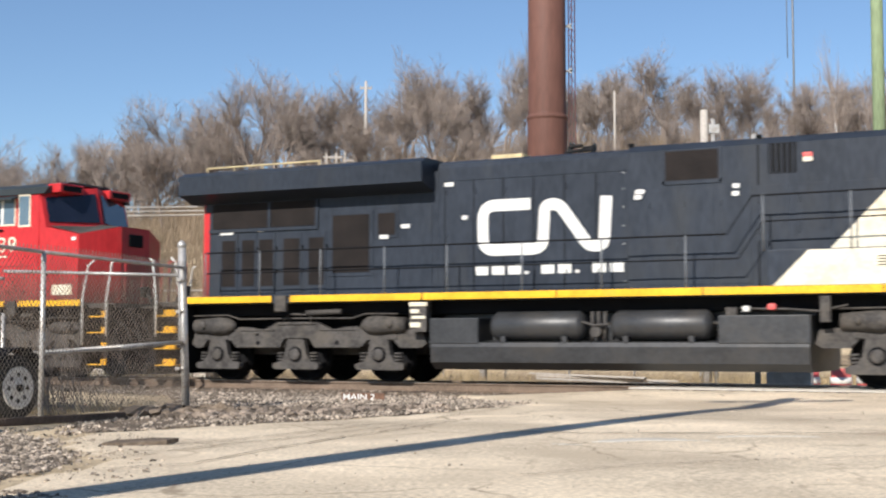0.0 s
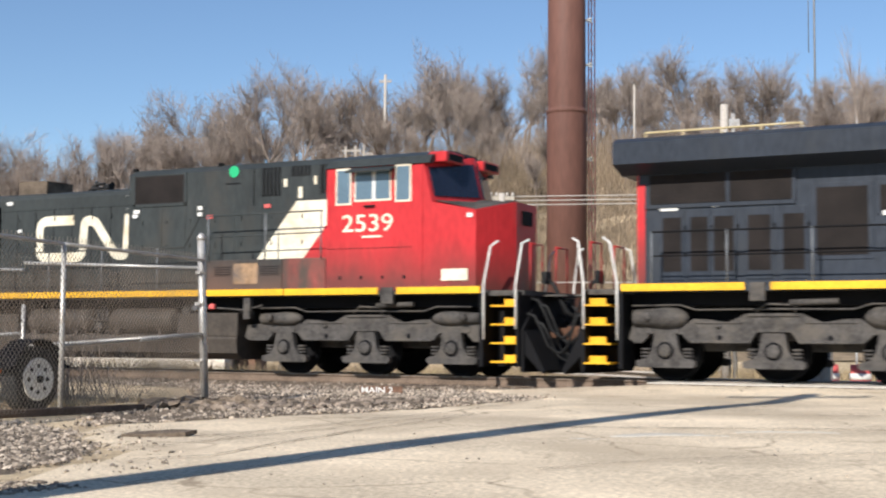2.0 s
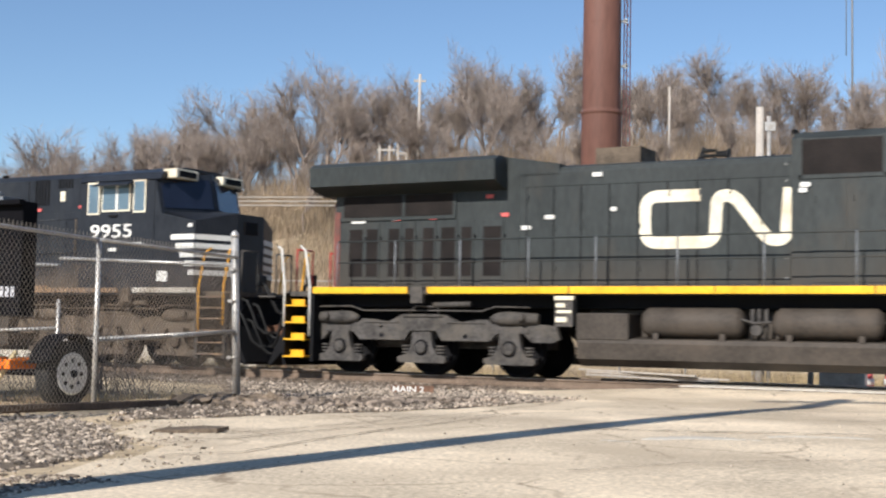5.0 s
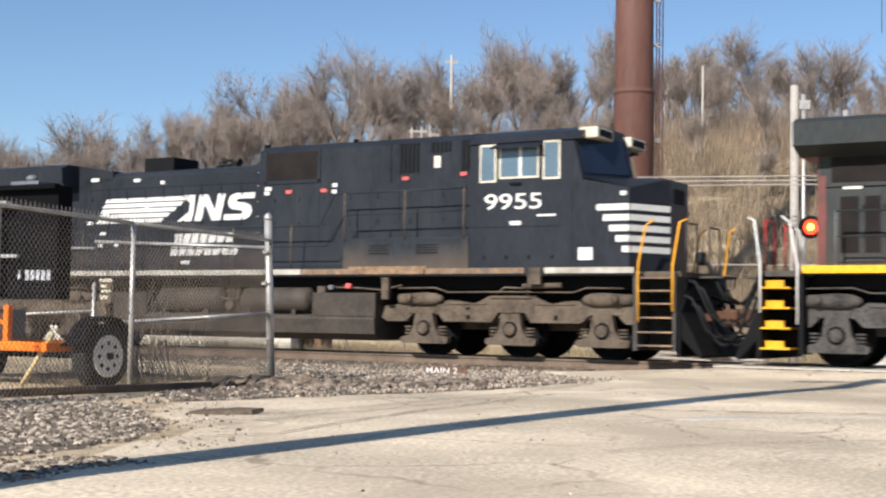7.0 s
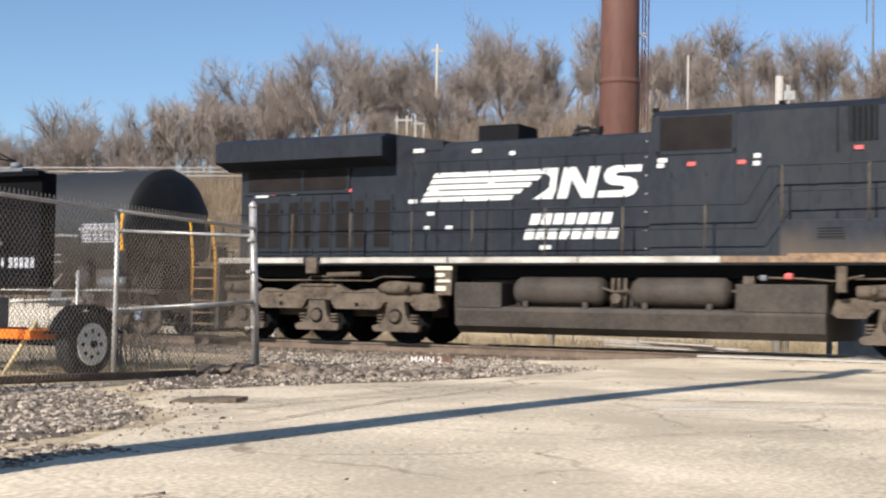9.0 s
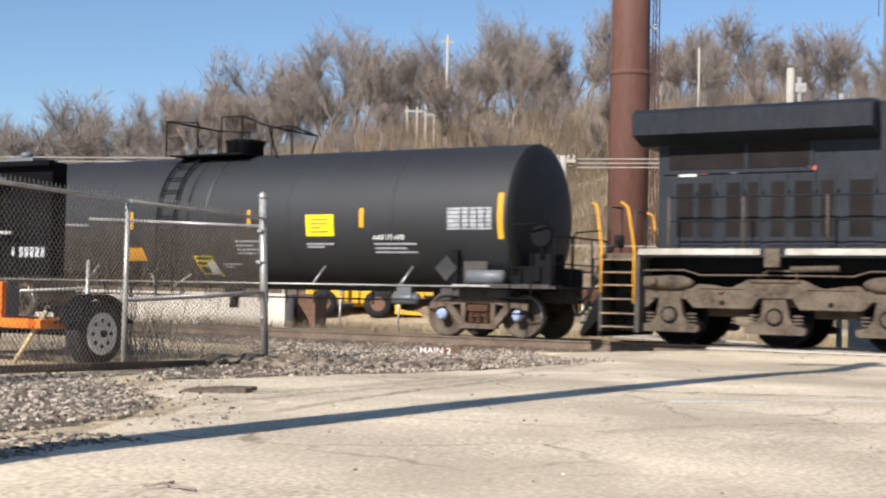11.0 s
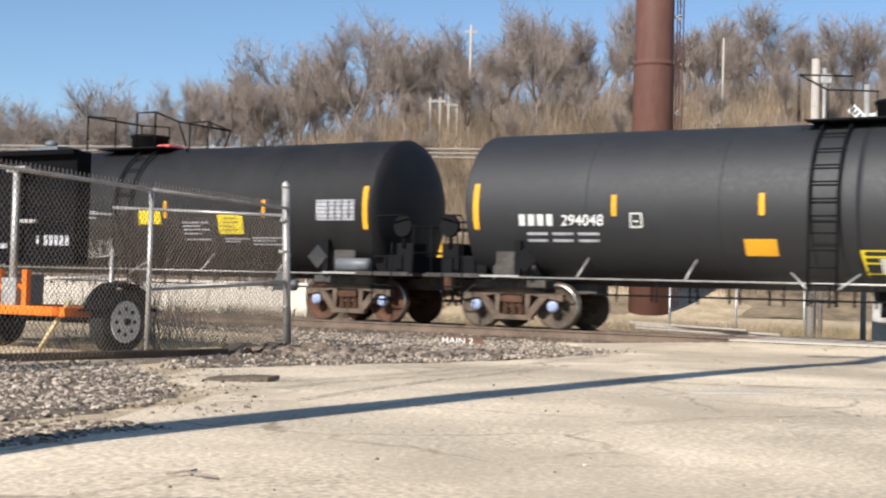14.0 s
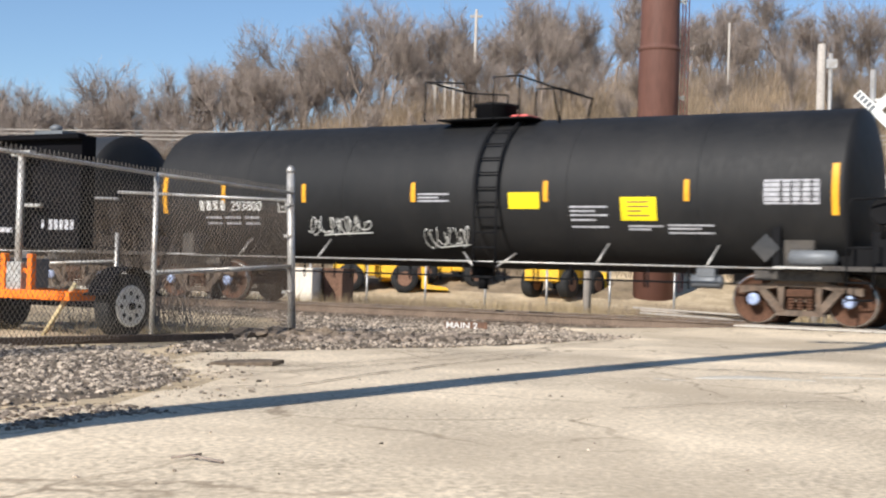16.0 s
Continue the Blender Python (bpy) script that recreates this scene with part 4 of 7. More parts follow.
def needles(name, spots, material, label, seed, lo, hi, lean, wide, per, parent=None):
    """Thin tapering stalks that stand in clumps."""
    rs = np.random.RandomState(seed)
    n = len(spots) * per
    base = np.repeat(np.array(spots), per, axis=0) + np.concatenate([rs.normal(0, 0.35, (n, 2)), np.zeros((n, 1))], 1) * (hi ** 0.5)
    tip = base + np.stack([rs.normal(0, lean, n), rs.normal(0, lean, n), np.ones(n)], 1) * rs.uniform(lo, hi, (n, 1))
    a = rs.uniform(0, 6.28, n)
    ring = [base + wide * np.stack([np.cos(a + t), np.sin(a + t), 0 * a], 1) for t in (0, 2.09, 4.19)]
    verts = np.stack(ring + [tip], 1).reshape(-1, 3)
    k = np.arange(n)[:, None] * 4
    faces = np.concatenate([k + np.array([0, 1, 3]), k + np.array([1, 2, 3]), k + np.array([2, 0, 3])])
    me = bpy.data.meshes.new(name)
    me.from_pydata(verts.tolist(), [], faces.tolist())
    me.materials.append(material)
    return tagged(new(name, me), label, "vegetation", kind="stuff")


rnd = random.Random(21)
spots = []
while len(spots) < 1500:
    x, y = rnd.uniform(-26, 20), rnd.uniform(36, 60)
    if noise.noise(Vector((x * 0.15, y * 0.3, 4))) > -0.05 and off_track(x, y) < -4 and abs(x - 5.2) > 2.5:
        spots.append((x, y, ground_z(x, y)))
needles("dry_grass", spots, M_GRASS, "tufts of dry tan grass in the yard", 5, 0.15, 0.75, 0.45, 0.012, 12)
spots = []
while len(spots) < 6500:
    x, y = rnd.uniform(-95, 75), rnd.uniform(74, 126)
    if abs(x) < 12 + y * 0.52:
        spots.append((x, y, land_z(x, y)))
needles("brush", spots, M_BRUSH, "tangle of bare brown brush on the slope", 6, 0.8, 3.2, 0.35, 0.022, 16)

spots = []
while len(spots) < 1700:
    x, y = rnd.uniform(-95, 80), rnd.uniform(110, 132)
    spots.append((x, y, land_z(x, y) - 0.2))
needles("thicket", spots, M_TWIG, "thicket of bare saplings under the trees", 17, 1.5, 4.6, 0.42, 0.018, 18)
spots = []
while len(spots) < 800:
    x, y = rnd.uniform(-16, 14), rnd.uniform(38, 60)
    if noise.noise(Vector((x * 0.25, y * 0.25, 9))) > -0.1 and off_track(x, y) < -7:
        spots.append((x, y, ground_z(x, y)))
needles("weeds", spots, M_BRUSH, "low grey-brown weeds in the yard", 18, 0.15, 0.7, 0.5, 0.014, 14)
spots = []
while len(spots) < 35:
    x = rnd.uniform(-6.0, -5.2)
    spots.append((x, 18.6 - 0.3 * (x + 6.1) - 0.05, ground_z(x, 18.5)))
needles("dead_vines", spots, M_TWIG, "dry brown vines tangled in the fence", 15, 0.4, 1.55, 0.22, 0.006, 5)
spots = []
while len(spots) < 170:
    x, y = rnd.uniform(-9.5, -3.9), rnd.uniform(14.9, 18.2)
    if noise.noise(Vector((x * 0.9, y * 0.9, 8))) > 0.0 and x + 3.6 < (y - 17.8) * 0.29:
        spots.append((x, y, ground_z(x, y)))
needles("straw", spots, M_GRASS, "flattened straw on the soil behind the fence", 16, 0.05, 0.16, 1.3, 0.004, 10)

# ---- bare trees on the slope ----


def bare_tree(seed, slim):
    """A ten-metre tree: a trunk that forks again and again into a rounded crown of fine twigs."""
    rnd = random.Random(seed)
    limb = bmesh.new()
    b, t = [], []

    def aside(way, spread):
        w = way.orthogonal().normalized()
        w.rotate(Matrix.Rotation(rnd.uniform(0, 6.28), 3, way))
        return (way + w * spread).normalized()

    def grow(p, way, length, r, level):
        n = 3 if level < 3 else 2
        for k in range(n):
            q = p + way * length / n
            add_tube(limb, p, q, r, r * 0.86, n=4 if level < 2 else 3, caps=False)
            if level >= 1:
                for j in range(1 if level < 3 else 2):
                    if level < 4:
                        at = p + (q - p) * rnd.random()
                        grow(at, aside(way, rnd.uniform(0.4, 0.85)), length * rnd.uniform(0.45, 0.65), r * 0.5, level + (1 if level > 1 else 2))
            if level >= 2:
                for j in range(5 if level > 2 else 3):
                    at = p + (q - p) * rnd.random()
                    tw = aside(way, rnd.uniform(0.3, 1.0)) + Vector((0, 0, 0.15))
                    b.append(at[:])
                    t.append((at + tw * rnd.uniform(0.35, 0.95))[:])
            p, r = q, r * 0.86
            way = (aside(way, 0.10) + Vector((0, 0, 0.13))).normalized()
        if level < 4:
            m = 3 if level < 2 else 2
            for j in range(m):
                grow(p, aside(way, rnd.uniform(0.28, 0.62) * slim), length * rnd.uniform(0.62, 0.86), r * 0.72, level + 1)
    grow(Vector((0, 0, -0.4)), Vector((rnd.uniform(-0.08, 0.08), rnd.uniform(-0.08, 0.08), 1)).normalized(), 3.3, 0.17, 0)
    b, t = np.array(b), np.array(t)
    k = 10.0 / np.percentile(t[:, 2], 99.6)
    b, t = b * k, t * k
    for v in limb.verts:
        v.co = v.co * k
    rs = np.random.RandomState(seed)
    n = len(b)
    d = rs.normal(0, 1, (n, 3))
    d = 0.0115 * d / np.linalg.norm(d, axis=1)[:, None]
    verts = np.stack([b + d, b - d, t], 1).reshape(-1, 3)
    faces = np.arange(3 * n).reshape(-1, 3)
    tree = thing("bare_tree", "leafless grey-brown tree with fine branching crown", "tree", "trees on the slope")
    part("trunk", limb, M_BARK, tree)
    me = bpy.data.meshes.new("crown")
    me.from_pydata(verts.tolist(), [], faces.tolist())
    me.materials.append(M_TWIG)
    crown = new("crown", me)
    crown.parent = tree
    return tree


stock = [bare_tree(40 + k, (1.0, 1.15, 0.9, 1.05, 1.2, 0.8, 1.0)[k]) for k in range(7)]
planted = []


def plant(x, y, height, wide, rnd):
    m = Matrix.Translation((x, y, land_z(x, y) - 0.2)) @ pose(0, 0, 0, 0, 0, rnd.uniform(0, 360))
    if len(planted) < len(stock):
        ob = stock[len(planted)]
        ob.matrix_world = m
    else:
        ob = copy_thing(stock[rnd.randrange(len(stock))], m)
    k = height / 10
    ob.scale = (k * wide, k * wide, k)
    planted.append(ob)


rnd = random.Random(33)
# the skyline: place across, height over sea of the crown's top, width
SKYLINE = [(-66, 16.0, 1.1), (-58, 17.6, 1.2), (-50, 18.3, 1.2), (-42, 19.2, 1.2), (-35.5, 19.4, 1.1), (-30, 21.8, 1.2), (-23, 23.4, 1.2), (-16, 27.0, 1.0),
           (-9.7, 24.6, 1.0), (-3.6, 27.2, 1.2), (2.6, 26.2, 1.1), (6.0, 28.3, 0.75), (13.5, 26.2, 1.2), (20.9, 28.6, 1.3), (29, 25.8, 1.2), (36, 26.4, 1.1), (44, 27.5, 1.2), (53, 27.0, 1.2), (62, 27.5, 1.2)]
for x, top, wide in SKYLINE:
    y = 124 + rnd.uniform(-2, 2)
    plant(x, y, top - land_z(x, y) + 1.3, wide * 1.1, rnd)
plant(23.6, 76, 17.2, 0.55, rnd)
for y0, n, part_of in ((134, 48, 0.90), (128, 52, 0.88), (120, 50, 0.84), (113, 42, 0.72), (105, 32, 0.62), (96, 22, 0.50)):
    for k in range(n):
        x = -84 + 158 * (k + rnd.uniform(0.1, 0.9)) / n
        y = y0 + rnd.uniform(-2.5, 2.5)
        sky_z = float(np.interp(x, [r[0] for r in SKYLINE], [r[1] for r in SKYLINE]))
        tall = max(3.5, (sky_z - float(np.interp(x, RIDGE_X, RIDGE_Z))) * part_of * rnd.uniform(0.82, 1.12))
        plant(x, y, tall, rnd.uniform(1.0, 1.4), rnd)

# ---- the train ----
S_ROWS = [(0, 0), (0.5, 2.40), (1, 4.79), (1.5, 7.19), (2, 9.60), (2.5, 12.00), (3, 14.41), (3.5, 16.84), (6, 28.93), (6.5, 31.34), (7, 33.74),
          (7.5, 36.15), (8, 38.57), (8.5, 40.97), (9, 43.38), (9.5, 45.81), (10, 48.24), (12.5, 60.36), (13, 62.77), (13.5, 65.18), (14, 67.58),
          (14.5, 69.99), (15, 72.40), (15.5, 74.86), (16, 77.35)]
ROLLING, WHEELS = [], []      # (thing, place on the train), (wheelset, radius, local place)


def wheelset(parent, x, r, material, tread, caps, cap_y, name="wheelset"):
    """Two flanged wheels on an axle."""
    bm = bmesh.new()
    for e in (-1, 1):
        prof = [(0.655 * e, 0.1), (0.66 * e, r + 0.028), (0.69 * e, r + 0.025), (0.70 * e, r), (0.79 * e, r - 0.004), (0.79 * e, r - 0.065), (0.755 * e, r - 0.07), (0.745 * e, r * 0.42), (0.79 * e, r * 0.36), (0.80 * e, 0.10)]
        add_lathe(bm, prof, "Y", (0, 0, 0), 36)
    add_tube(bm, (0, -cap_y + 0.06, 0), (0, cap_y - 0.06, 0), 0.085, n=12)
    ws = part(name, bm, material, parent, "flanged steel wheels on an axle")
    ws.location = (x, 0, r)
    for e in (-1, 1):
        bm = bmesh.new()
        add_lathe(bm, [((cap_y - 0.10) * e, 0.115), ((cap_y - 0.02) * e, 0.115), (cap_y * e, 0.095), ((cap_y + 0.012) * e, 0.05)], "Y", (0, 0, 0), 16)
        for k in range(3):
            a = k * 2.094
            add_box(bm, 0.065 * math.cos(a) - 0.016, 0.065 * math.cos(a) + 0.016, (cap_y + 0.0) * e, (cap_y + 0.03) * e, 0.065 * math.sin(a) - 0.016, 0.065 * math.sin(a) + 0.016)
        part("bearing_cap", bm, caps, ws)
        if tread is not None:
            bm = bmesh.new()
            add_lathe(bm, [(0.705 * e, r + 0.0015), (0.791 * e, r - 0.002), (0.793 * e, r - 0.03)], "Y", (0, 0, 0), 36, True, False)
            part("tread", bm, tread, ws, "bright worn tread")
    WHEELS.append((ws, r, x))
    return ws


def loco_truck(loco, xs3, um, fat=1.0):
    """A three-axle bogie: cast side frames over axle boxes, springs, brake gear."""
    xm = xs3[1]
    x0, x1 = xs3[0], xs3[2]
    truck = boxes("truck", um, loco, [(x0 - 0.3, x1 + 0.3, -0.5, 0.5, 0.55, 1.05), (xm - 0.35, xm + 0.35, -1.0, 1.0, 0.75, 1.15)], 0.03, "three-axle bogie under the locomotive")
    for e in (-1, 1):
        bm = bmesh.new()
        a0, a1 = (1.05 if x0 > 0 else 0.72), (1.05 if x1 < 0 else 0.72)
        prof = [(x0 - a0, 0.78), (x0 - a0 + 0.08, 1.02), (x0 - 0.38, 1.08), (x0 + 0.40, 1.05), (x0 + 0.52, 1.14), (x0 + 0.78, 1.13), (xm - 0.85, 1.07), (xm - 0.62, 1.17), (xm - 0.48, 1.24), (xm + 0.48, 1.24), (xm + 0.62, 1.17), (xm + 0.85, 1.07),
                (x1 - 0.78, 1.13), (x1 - 0.52, 1.14), (x1 - 0.40, 1.05), (x1 + 0.38, 1.08), (x1 + a1 - 0.08, 1.02), (x1 + a1, 0.78), (x1 + a1 - 0.12, 0.70), (x1 + 0.46, 0.70), (x1 + 0.30, 0.86), (x1 - 0.30, 0.86), (x1 - 0.44, 0.72),
                (xm + 0.44, 0.70), (xm + 0.30, 0.90), (xm - 0.30, 0.90), (xm - 0.44, 0.70), (x0 + 0.44, 0.72), (x0 + 0.30, 0.86), (x0 - 0.30, 0.86), (x0 - 0.46, 0.70), (x0 - a0 + 0.12, 0.70)]
        add_prism(bm, prof, e * 1.06, e * 1.20)
        for xa, xb in ((x0 + 0.46, xm - 0.46), (xm + 0.46, x1 - 0.46)):      # flanges along the foot and top of the casting
            add_box(bm, xa, xb, e * 1.19, e * 1.235, 0.70, 0.745, 0.01)
            add_box(bm, xa + 0.1, xb - 0.1, e * 1.19, e * 1.225, 1.055, 1.085, 0.008)
        add_box(bm, xm - 0.46, xm + 0.46, e * 1.19, e * 1.235, 1.18, 1.235, 0.012)
        part("side_frame", bm, um, truck, "cast steel side frame")
        for x in xs3:
            bm = bmesh.new()
            add_prism(bm, [(x - 0.20, 0.88), (x + 0.20, 0.88), (x + 0.26, 0.56), (x + 0.36, 0.42), (x + 0.56, 0.37), (x + 0.56, 0.29), (x + 0.50, 0.25), (x - 0.50, 0.25), (x - 0.56, 0.29), (x - 0.56, 0.37), (x - 0.36, 0.42), (x - 0.26, 0.56)], e * 1.10, e * 1.25)
            add_lathe(bm, [(1.255 * e, 0.125), (1.30 * e, 0.12), (1.31 * e, 0.09), (1.312 * e, 0.01)], "Y", (x, 0, 0.56), 20)
            box = part("axle_box", bm, um, truck)
            bm = bmesh.new()
            add_lathe(bm, [(1.245 * e, 0.165), (1.256 * e, 0.165)], "Y", (x, 0, 0.56), 20)
            part("bearing_ring", bm, M_DARK, box)
            for d in (-0.40, 0.40):
                bm = bmesh.new()
                for k in range(4):
                    add_lathe(bm, [(0.37 + k * 0.065, 0.085), (0.39 + k * 0.065, 0.10), (0.41 + k * 0.065, 0.085)], "Z", (x + d, e * 1.15, 0), 10)
                part("coil_spring", bm, um, truck)
        for x, w in ((x0 - 0.1, 1), (x1 + 0.1, -1)):
            bm = bmesh.new()
            add_lathe(bm, [(-0.52 * w, 0.06 * fat), (-0.50 * w, 0.15 * fat), (-0.20 * w, 0.17 * fat), (0.12 * w, 0.20 * fat), (0.34 * w, 0.18 * fat), (0.48 * w, 0.11 * fat), (0.54 * w, 0.03)], "X", (x, e * 1.20, 1.16), 18)
            add_lathe(bm, [(1.34 * e, 0.085), (1.40 * e, 0.075), (1.405 * e, 0.02)], "Y", (x - 0.2 * w, 0, 1.18), 12)
            add_box(bm, x - 0.3 * w, x + 0.35 * w, e * 1.1, e * 1.22, 0.86, 1.0, 0.02)
            part("brake_cylinder", bm, um, truck)
        bm = bmesh.new()
        add_path(bm, [(x0 - 0.62, e * 1.27, 1.38), (x0 + 0.3, e * 1.29, 1.39), (x0 + 0.6, e * 1.29, 1.30), (xm, e * 1.29, 1.31), (x1 - 0.6, e * 1.29, 1.30), (x1 - 0.3, e * 1.29, 1.39), (x1 + 0.45, e * 1.27, 1.38)], 0.018, 5)
        add_tube(bm, (xm + 0.3, e * 1.3, 1.42), (xm + 1.15, e * 1.3, 1.44), 0.055, n=8)
        add_path(bm, [(xm + 0.4, e * 1.28, 1.24), (xm + 0.4, e * 1.3, 1.38), (xm - 0.1, e * 1.3, 1.40), (xm - 0.3, e * 1.25, 1.27)], 0.02, 6)
        add_tube(bm, (xm - 1.0, e * 1.21, 1.02), (xm - 1.0, e * 1.21, 0.98), 0.05, n=8)
        part("brake_pipe", bm, um, truck)
        bm = bmesh.new()
        for x in (xm - 0.98, xm + 0.98):
            add_lathe(bm, [(1.195 * e, 0.05), (1.206 * e, 0.05)], "Y", (x, 0, 0.80), 10)
        part("frame_hole", bm, M_DARK, truck)
    for x in xs3:
        # near-black wheels carry the shade that falls behind the side frames
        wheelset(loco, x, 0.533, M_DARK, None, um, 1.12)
    return truck


def rail_line(bm, pts, v, r=0.017):
    for e in (-1, 1):
        add_path(bm, [(x, e * v, z) for x, z in pts], r, 6)


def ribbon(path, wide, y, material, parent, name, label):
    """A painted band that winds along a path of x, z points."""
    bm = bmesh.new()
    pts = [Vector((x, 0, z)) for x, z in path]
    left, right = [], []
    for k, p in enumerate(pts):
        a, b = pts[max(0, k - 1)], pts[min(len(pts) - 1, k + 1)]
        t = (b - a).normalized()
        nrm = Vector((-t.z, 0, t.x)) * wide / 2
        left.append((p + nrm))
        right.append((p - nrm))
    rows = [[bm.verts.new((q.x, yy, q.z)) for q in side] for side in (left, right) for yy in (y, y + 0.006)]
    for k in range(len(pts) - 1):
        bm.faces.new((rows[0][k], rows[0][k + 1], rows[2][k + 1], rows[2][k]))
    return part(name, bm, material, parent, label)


def rounded(pts, r, n=6):
    """Rounds the corners of a path."""
    out = [pts[0]]
    for a, b, c in zip(pts[:-2], pts[1:-1], pts[2:]):
        a, b, c = Vector(a), Vector(b), Vector(c)
        d1, d2 = (a - b), (c - b)
        k = min(r, d1.length * 0.48, d2.length * 0.48)
        p, q = b + d1.normalized() * k, b + d2.normalized() * k
        for j in range(n + 1):
            t = j / n
            out.append(tuple((1 - t) ** 2 * p + 2 * t * (1 - t) * b + t * t * q))
    out.append(pts[-1])
    return out


def para(bm, x0, x1, z0, z1, slant, y):
    """A flat slanted patch on the side."""
    vs = [bm.verts.new(c) for c in ((x0, y, z0), (x1, y, z0), (x1 + slant, y, z1), (x0 + slant, y, z1))]
    bm.faces.new(vs)
    ws = [bm.verts.new((v.co.x, y + 0.006, v.co.z)) for v in vs]
    bm.faces.new(ws[::-1])
    for k in range(4):
        bm.faces.new((vs[k], ws[k], ws[(k + 1) % 4], vs[(k + 1) % 4]))


def locomotive(name, label, style, place):
    """style: es (later tall-hood unit), d9 (black, cream and red unit), ns (all-black unit with a white stripe)."""
    es, ns = style == "es", style == "ns"
    body = {"es": M_BLACK, "d9": M_GREYBLACK, "ns": M_NSBLACK}[style]
    um = {"es": M_UNDER, "d9": M_UNDER, "ns": M_UNDERB}[style]
    ft = {"es": M_TANKF, "d9": M_TANKFB, "ns": M_TANKFB}[style]
    sill = M_SILLW if ns else M_YELLOW
    nose_m = M_NSBLACK if ns else M_RED
    loco = thing(name, label, "locomotive", "locomotives of the train")
    HT = 4.46 if es else 4.20         # hood top
    BT = 4.50 if es else 4.58         # box behind the cab
    HW = 0.95
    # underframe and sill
    # near-black colour puts the shadow above the bogies into the underframe
    boxes("underframe", M_DARK, loco, [(-9.55, 9.55, -1.05, 1.05, 1.38, 1.63), (-9.3, 9.3, -0.55, 0.55, 1.0, 1.4)], 0.0, "steel underframe, near-black for the shadow above the bogies")
    boxes("walkway", body, loco, [(-9.58, 9.58, -1.49, 1.49, 1.63, 1.72)], 0.0)
    for e in (-1, 1):
        for x0, x1 in ((-9.58, -7.28), (-6.82, -3.75), (-3.72, -0.9), (-0.88, 1.9), (1.92, 5.0), (5.02, 7.28), (7.72, 9.58)):
            boxes("sill_stripe", M_DUST if ns and 1.9 < x0 < 5.1 else sill, loco, [(x0, x1, e * 1.490, e * 1.525, 1.665 if ns else 1.645, 1.78)], 0.004, "white sill stripe" if ns else "yellow sill stripe")
        for x in (-7.2, 7.36):
            boxes("jack_pad", um, loco, [(x, x + 0.28, e * 1.42, e * 1.53, 1.45, 1.78)], 0.01)
    # long hood with rounded shoulders
    bm = bmesh.new()
    x_rad = -3.66 if es else -5.05
    sh = 0.16
    prof = [(-HW, 1.7), (-HW, HT - sh), (-HW + 0.06, HT - 0.05), (-HW + 0.2, HT), (HW - 0.2, HT), (HW - 0.06, HT - 0.05), (HW, HT - sh), (HW, 1.7)]
    add_prism(bm, prof, x_rad, 0.35, "X")
    part("engine_hood", bm, body, loco, "engine hood with rounded roof edges")
    bm = bmesh.new()
    add_prism(bm, [(-HW, 1.7), (-HW, HT - 0.2), (HW, HT - 0.2), (HW, 1.7)], -9.42, x_rad - 0.005, "X")
    part("radiator_hood", bm, body, loco, "hood under the radiators")
    # radiator wings
    bm = bmesh.new()
    wx0, wx1 = (-9.75, -3.75) if es else (-9.75, -5.35)
    wt = HT + (0.04 if es else 0.20)
    prof = [(-1.50, wt - 0.50), (-1.52, wt - 0.10), (-1.30, wt), (1.30, wt), (1.52, wt - 0.10), (1.50, wt - 0.50), (0.98, wt - 0.66), (-0.98, wt - 0.66)]
    add_prism(bm, prof, wx0, wx1, "X")
    part("radiator_wing", bm, body, loco, "overhanging radiator housing with sloping underside")
    if not es:
        bm = bmesh.new()
        add_prism(bm, [(-5.35, wt), (-4.2, HT + 0.02), (-4.2, HT - 0.2), (-5.35, HT - 0.2)], -0.95, 0.95)
        part("radiator_fairing", bm, body, loco)
    for e in (-1, 1):
        boxes("radiator_screen", M_GRILLE, loco, [(-9.2, -7.75, e * 0.95, e * 0.985, 3.28, wt - 0.68), (-7.68, -6.55, e * 0.95, e * 0.985, 3.28, wt - 0.68)], 0.0, "dark dusty radiator screen")
        boxes("screen_frame", body, loco, [(-9.3, -6.5, e * 0.95, e * 0.99, 3.2, 3.27), (-7.75, -7.68, e * 0.95, e * 0.995, 3.27, wt - 0.68), (-6.55, -6.48, e * 0.95, e * 0.995, 3.27, wt - 0.6)])
    # louvred doors
    doors = ((-8.95, -8.60), (-8.42, -8.10), (-7.98, -7.62), (-7.35, -6.95), (-6.72, -6.35)) if es else ((-9.05, -8.72), (-8.62, -8.35), (-8.08, -7.82), (-7.68, -7.48), (-7.25, -7.0), (-6.82, -6.5), (-6.35, -6.12), (-5.85, -5.45))
    for x0, x1 in doors:
        d = boxes("hood_door", body, loco, [(x0 - 0.05, x1 + 0.05, -HW - 0.018, -HW + 0.01, 1.86, 3.16)], 0.006)
        boxes("louvre", M_GRILLE, d, [(x0, x1, -HW - 0.024, -HW, 2.02, 3.02)], 0.0, "dark louvred panel")
        boxes("latch", M_DARK, d, [(x1 + 0.06, x1 + 0.09, -HW - 0.04, -HW, 2.3, 2.36), (x1 + 0.06, x1 + 0.09, -HW - 0.04, -HW, 2.8, 2.86)])
    if es:
        d = boxes("hood_door", body, loco, [(-6.22, -5.16, -HW - 0.018, -HW, 2.18, 3.54)], 0.006)
        boxes("louvre", M_GRILLE, d, [(-6.13, -5.25, -HW - 0.026, -HW, 2.26, 3.46)], 0.0, "large dark louvred panel")
        d = boxes("hood_door", body, loco, [(-5.10, -4.58, -HW - 0.018, -HW, 2.95, 3.52)], 0.006)
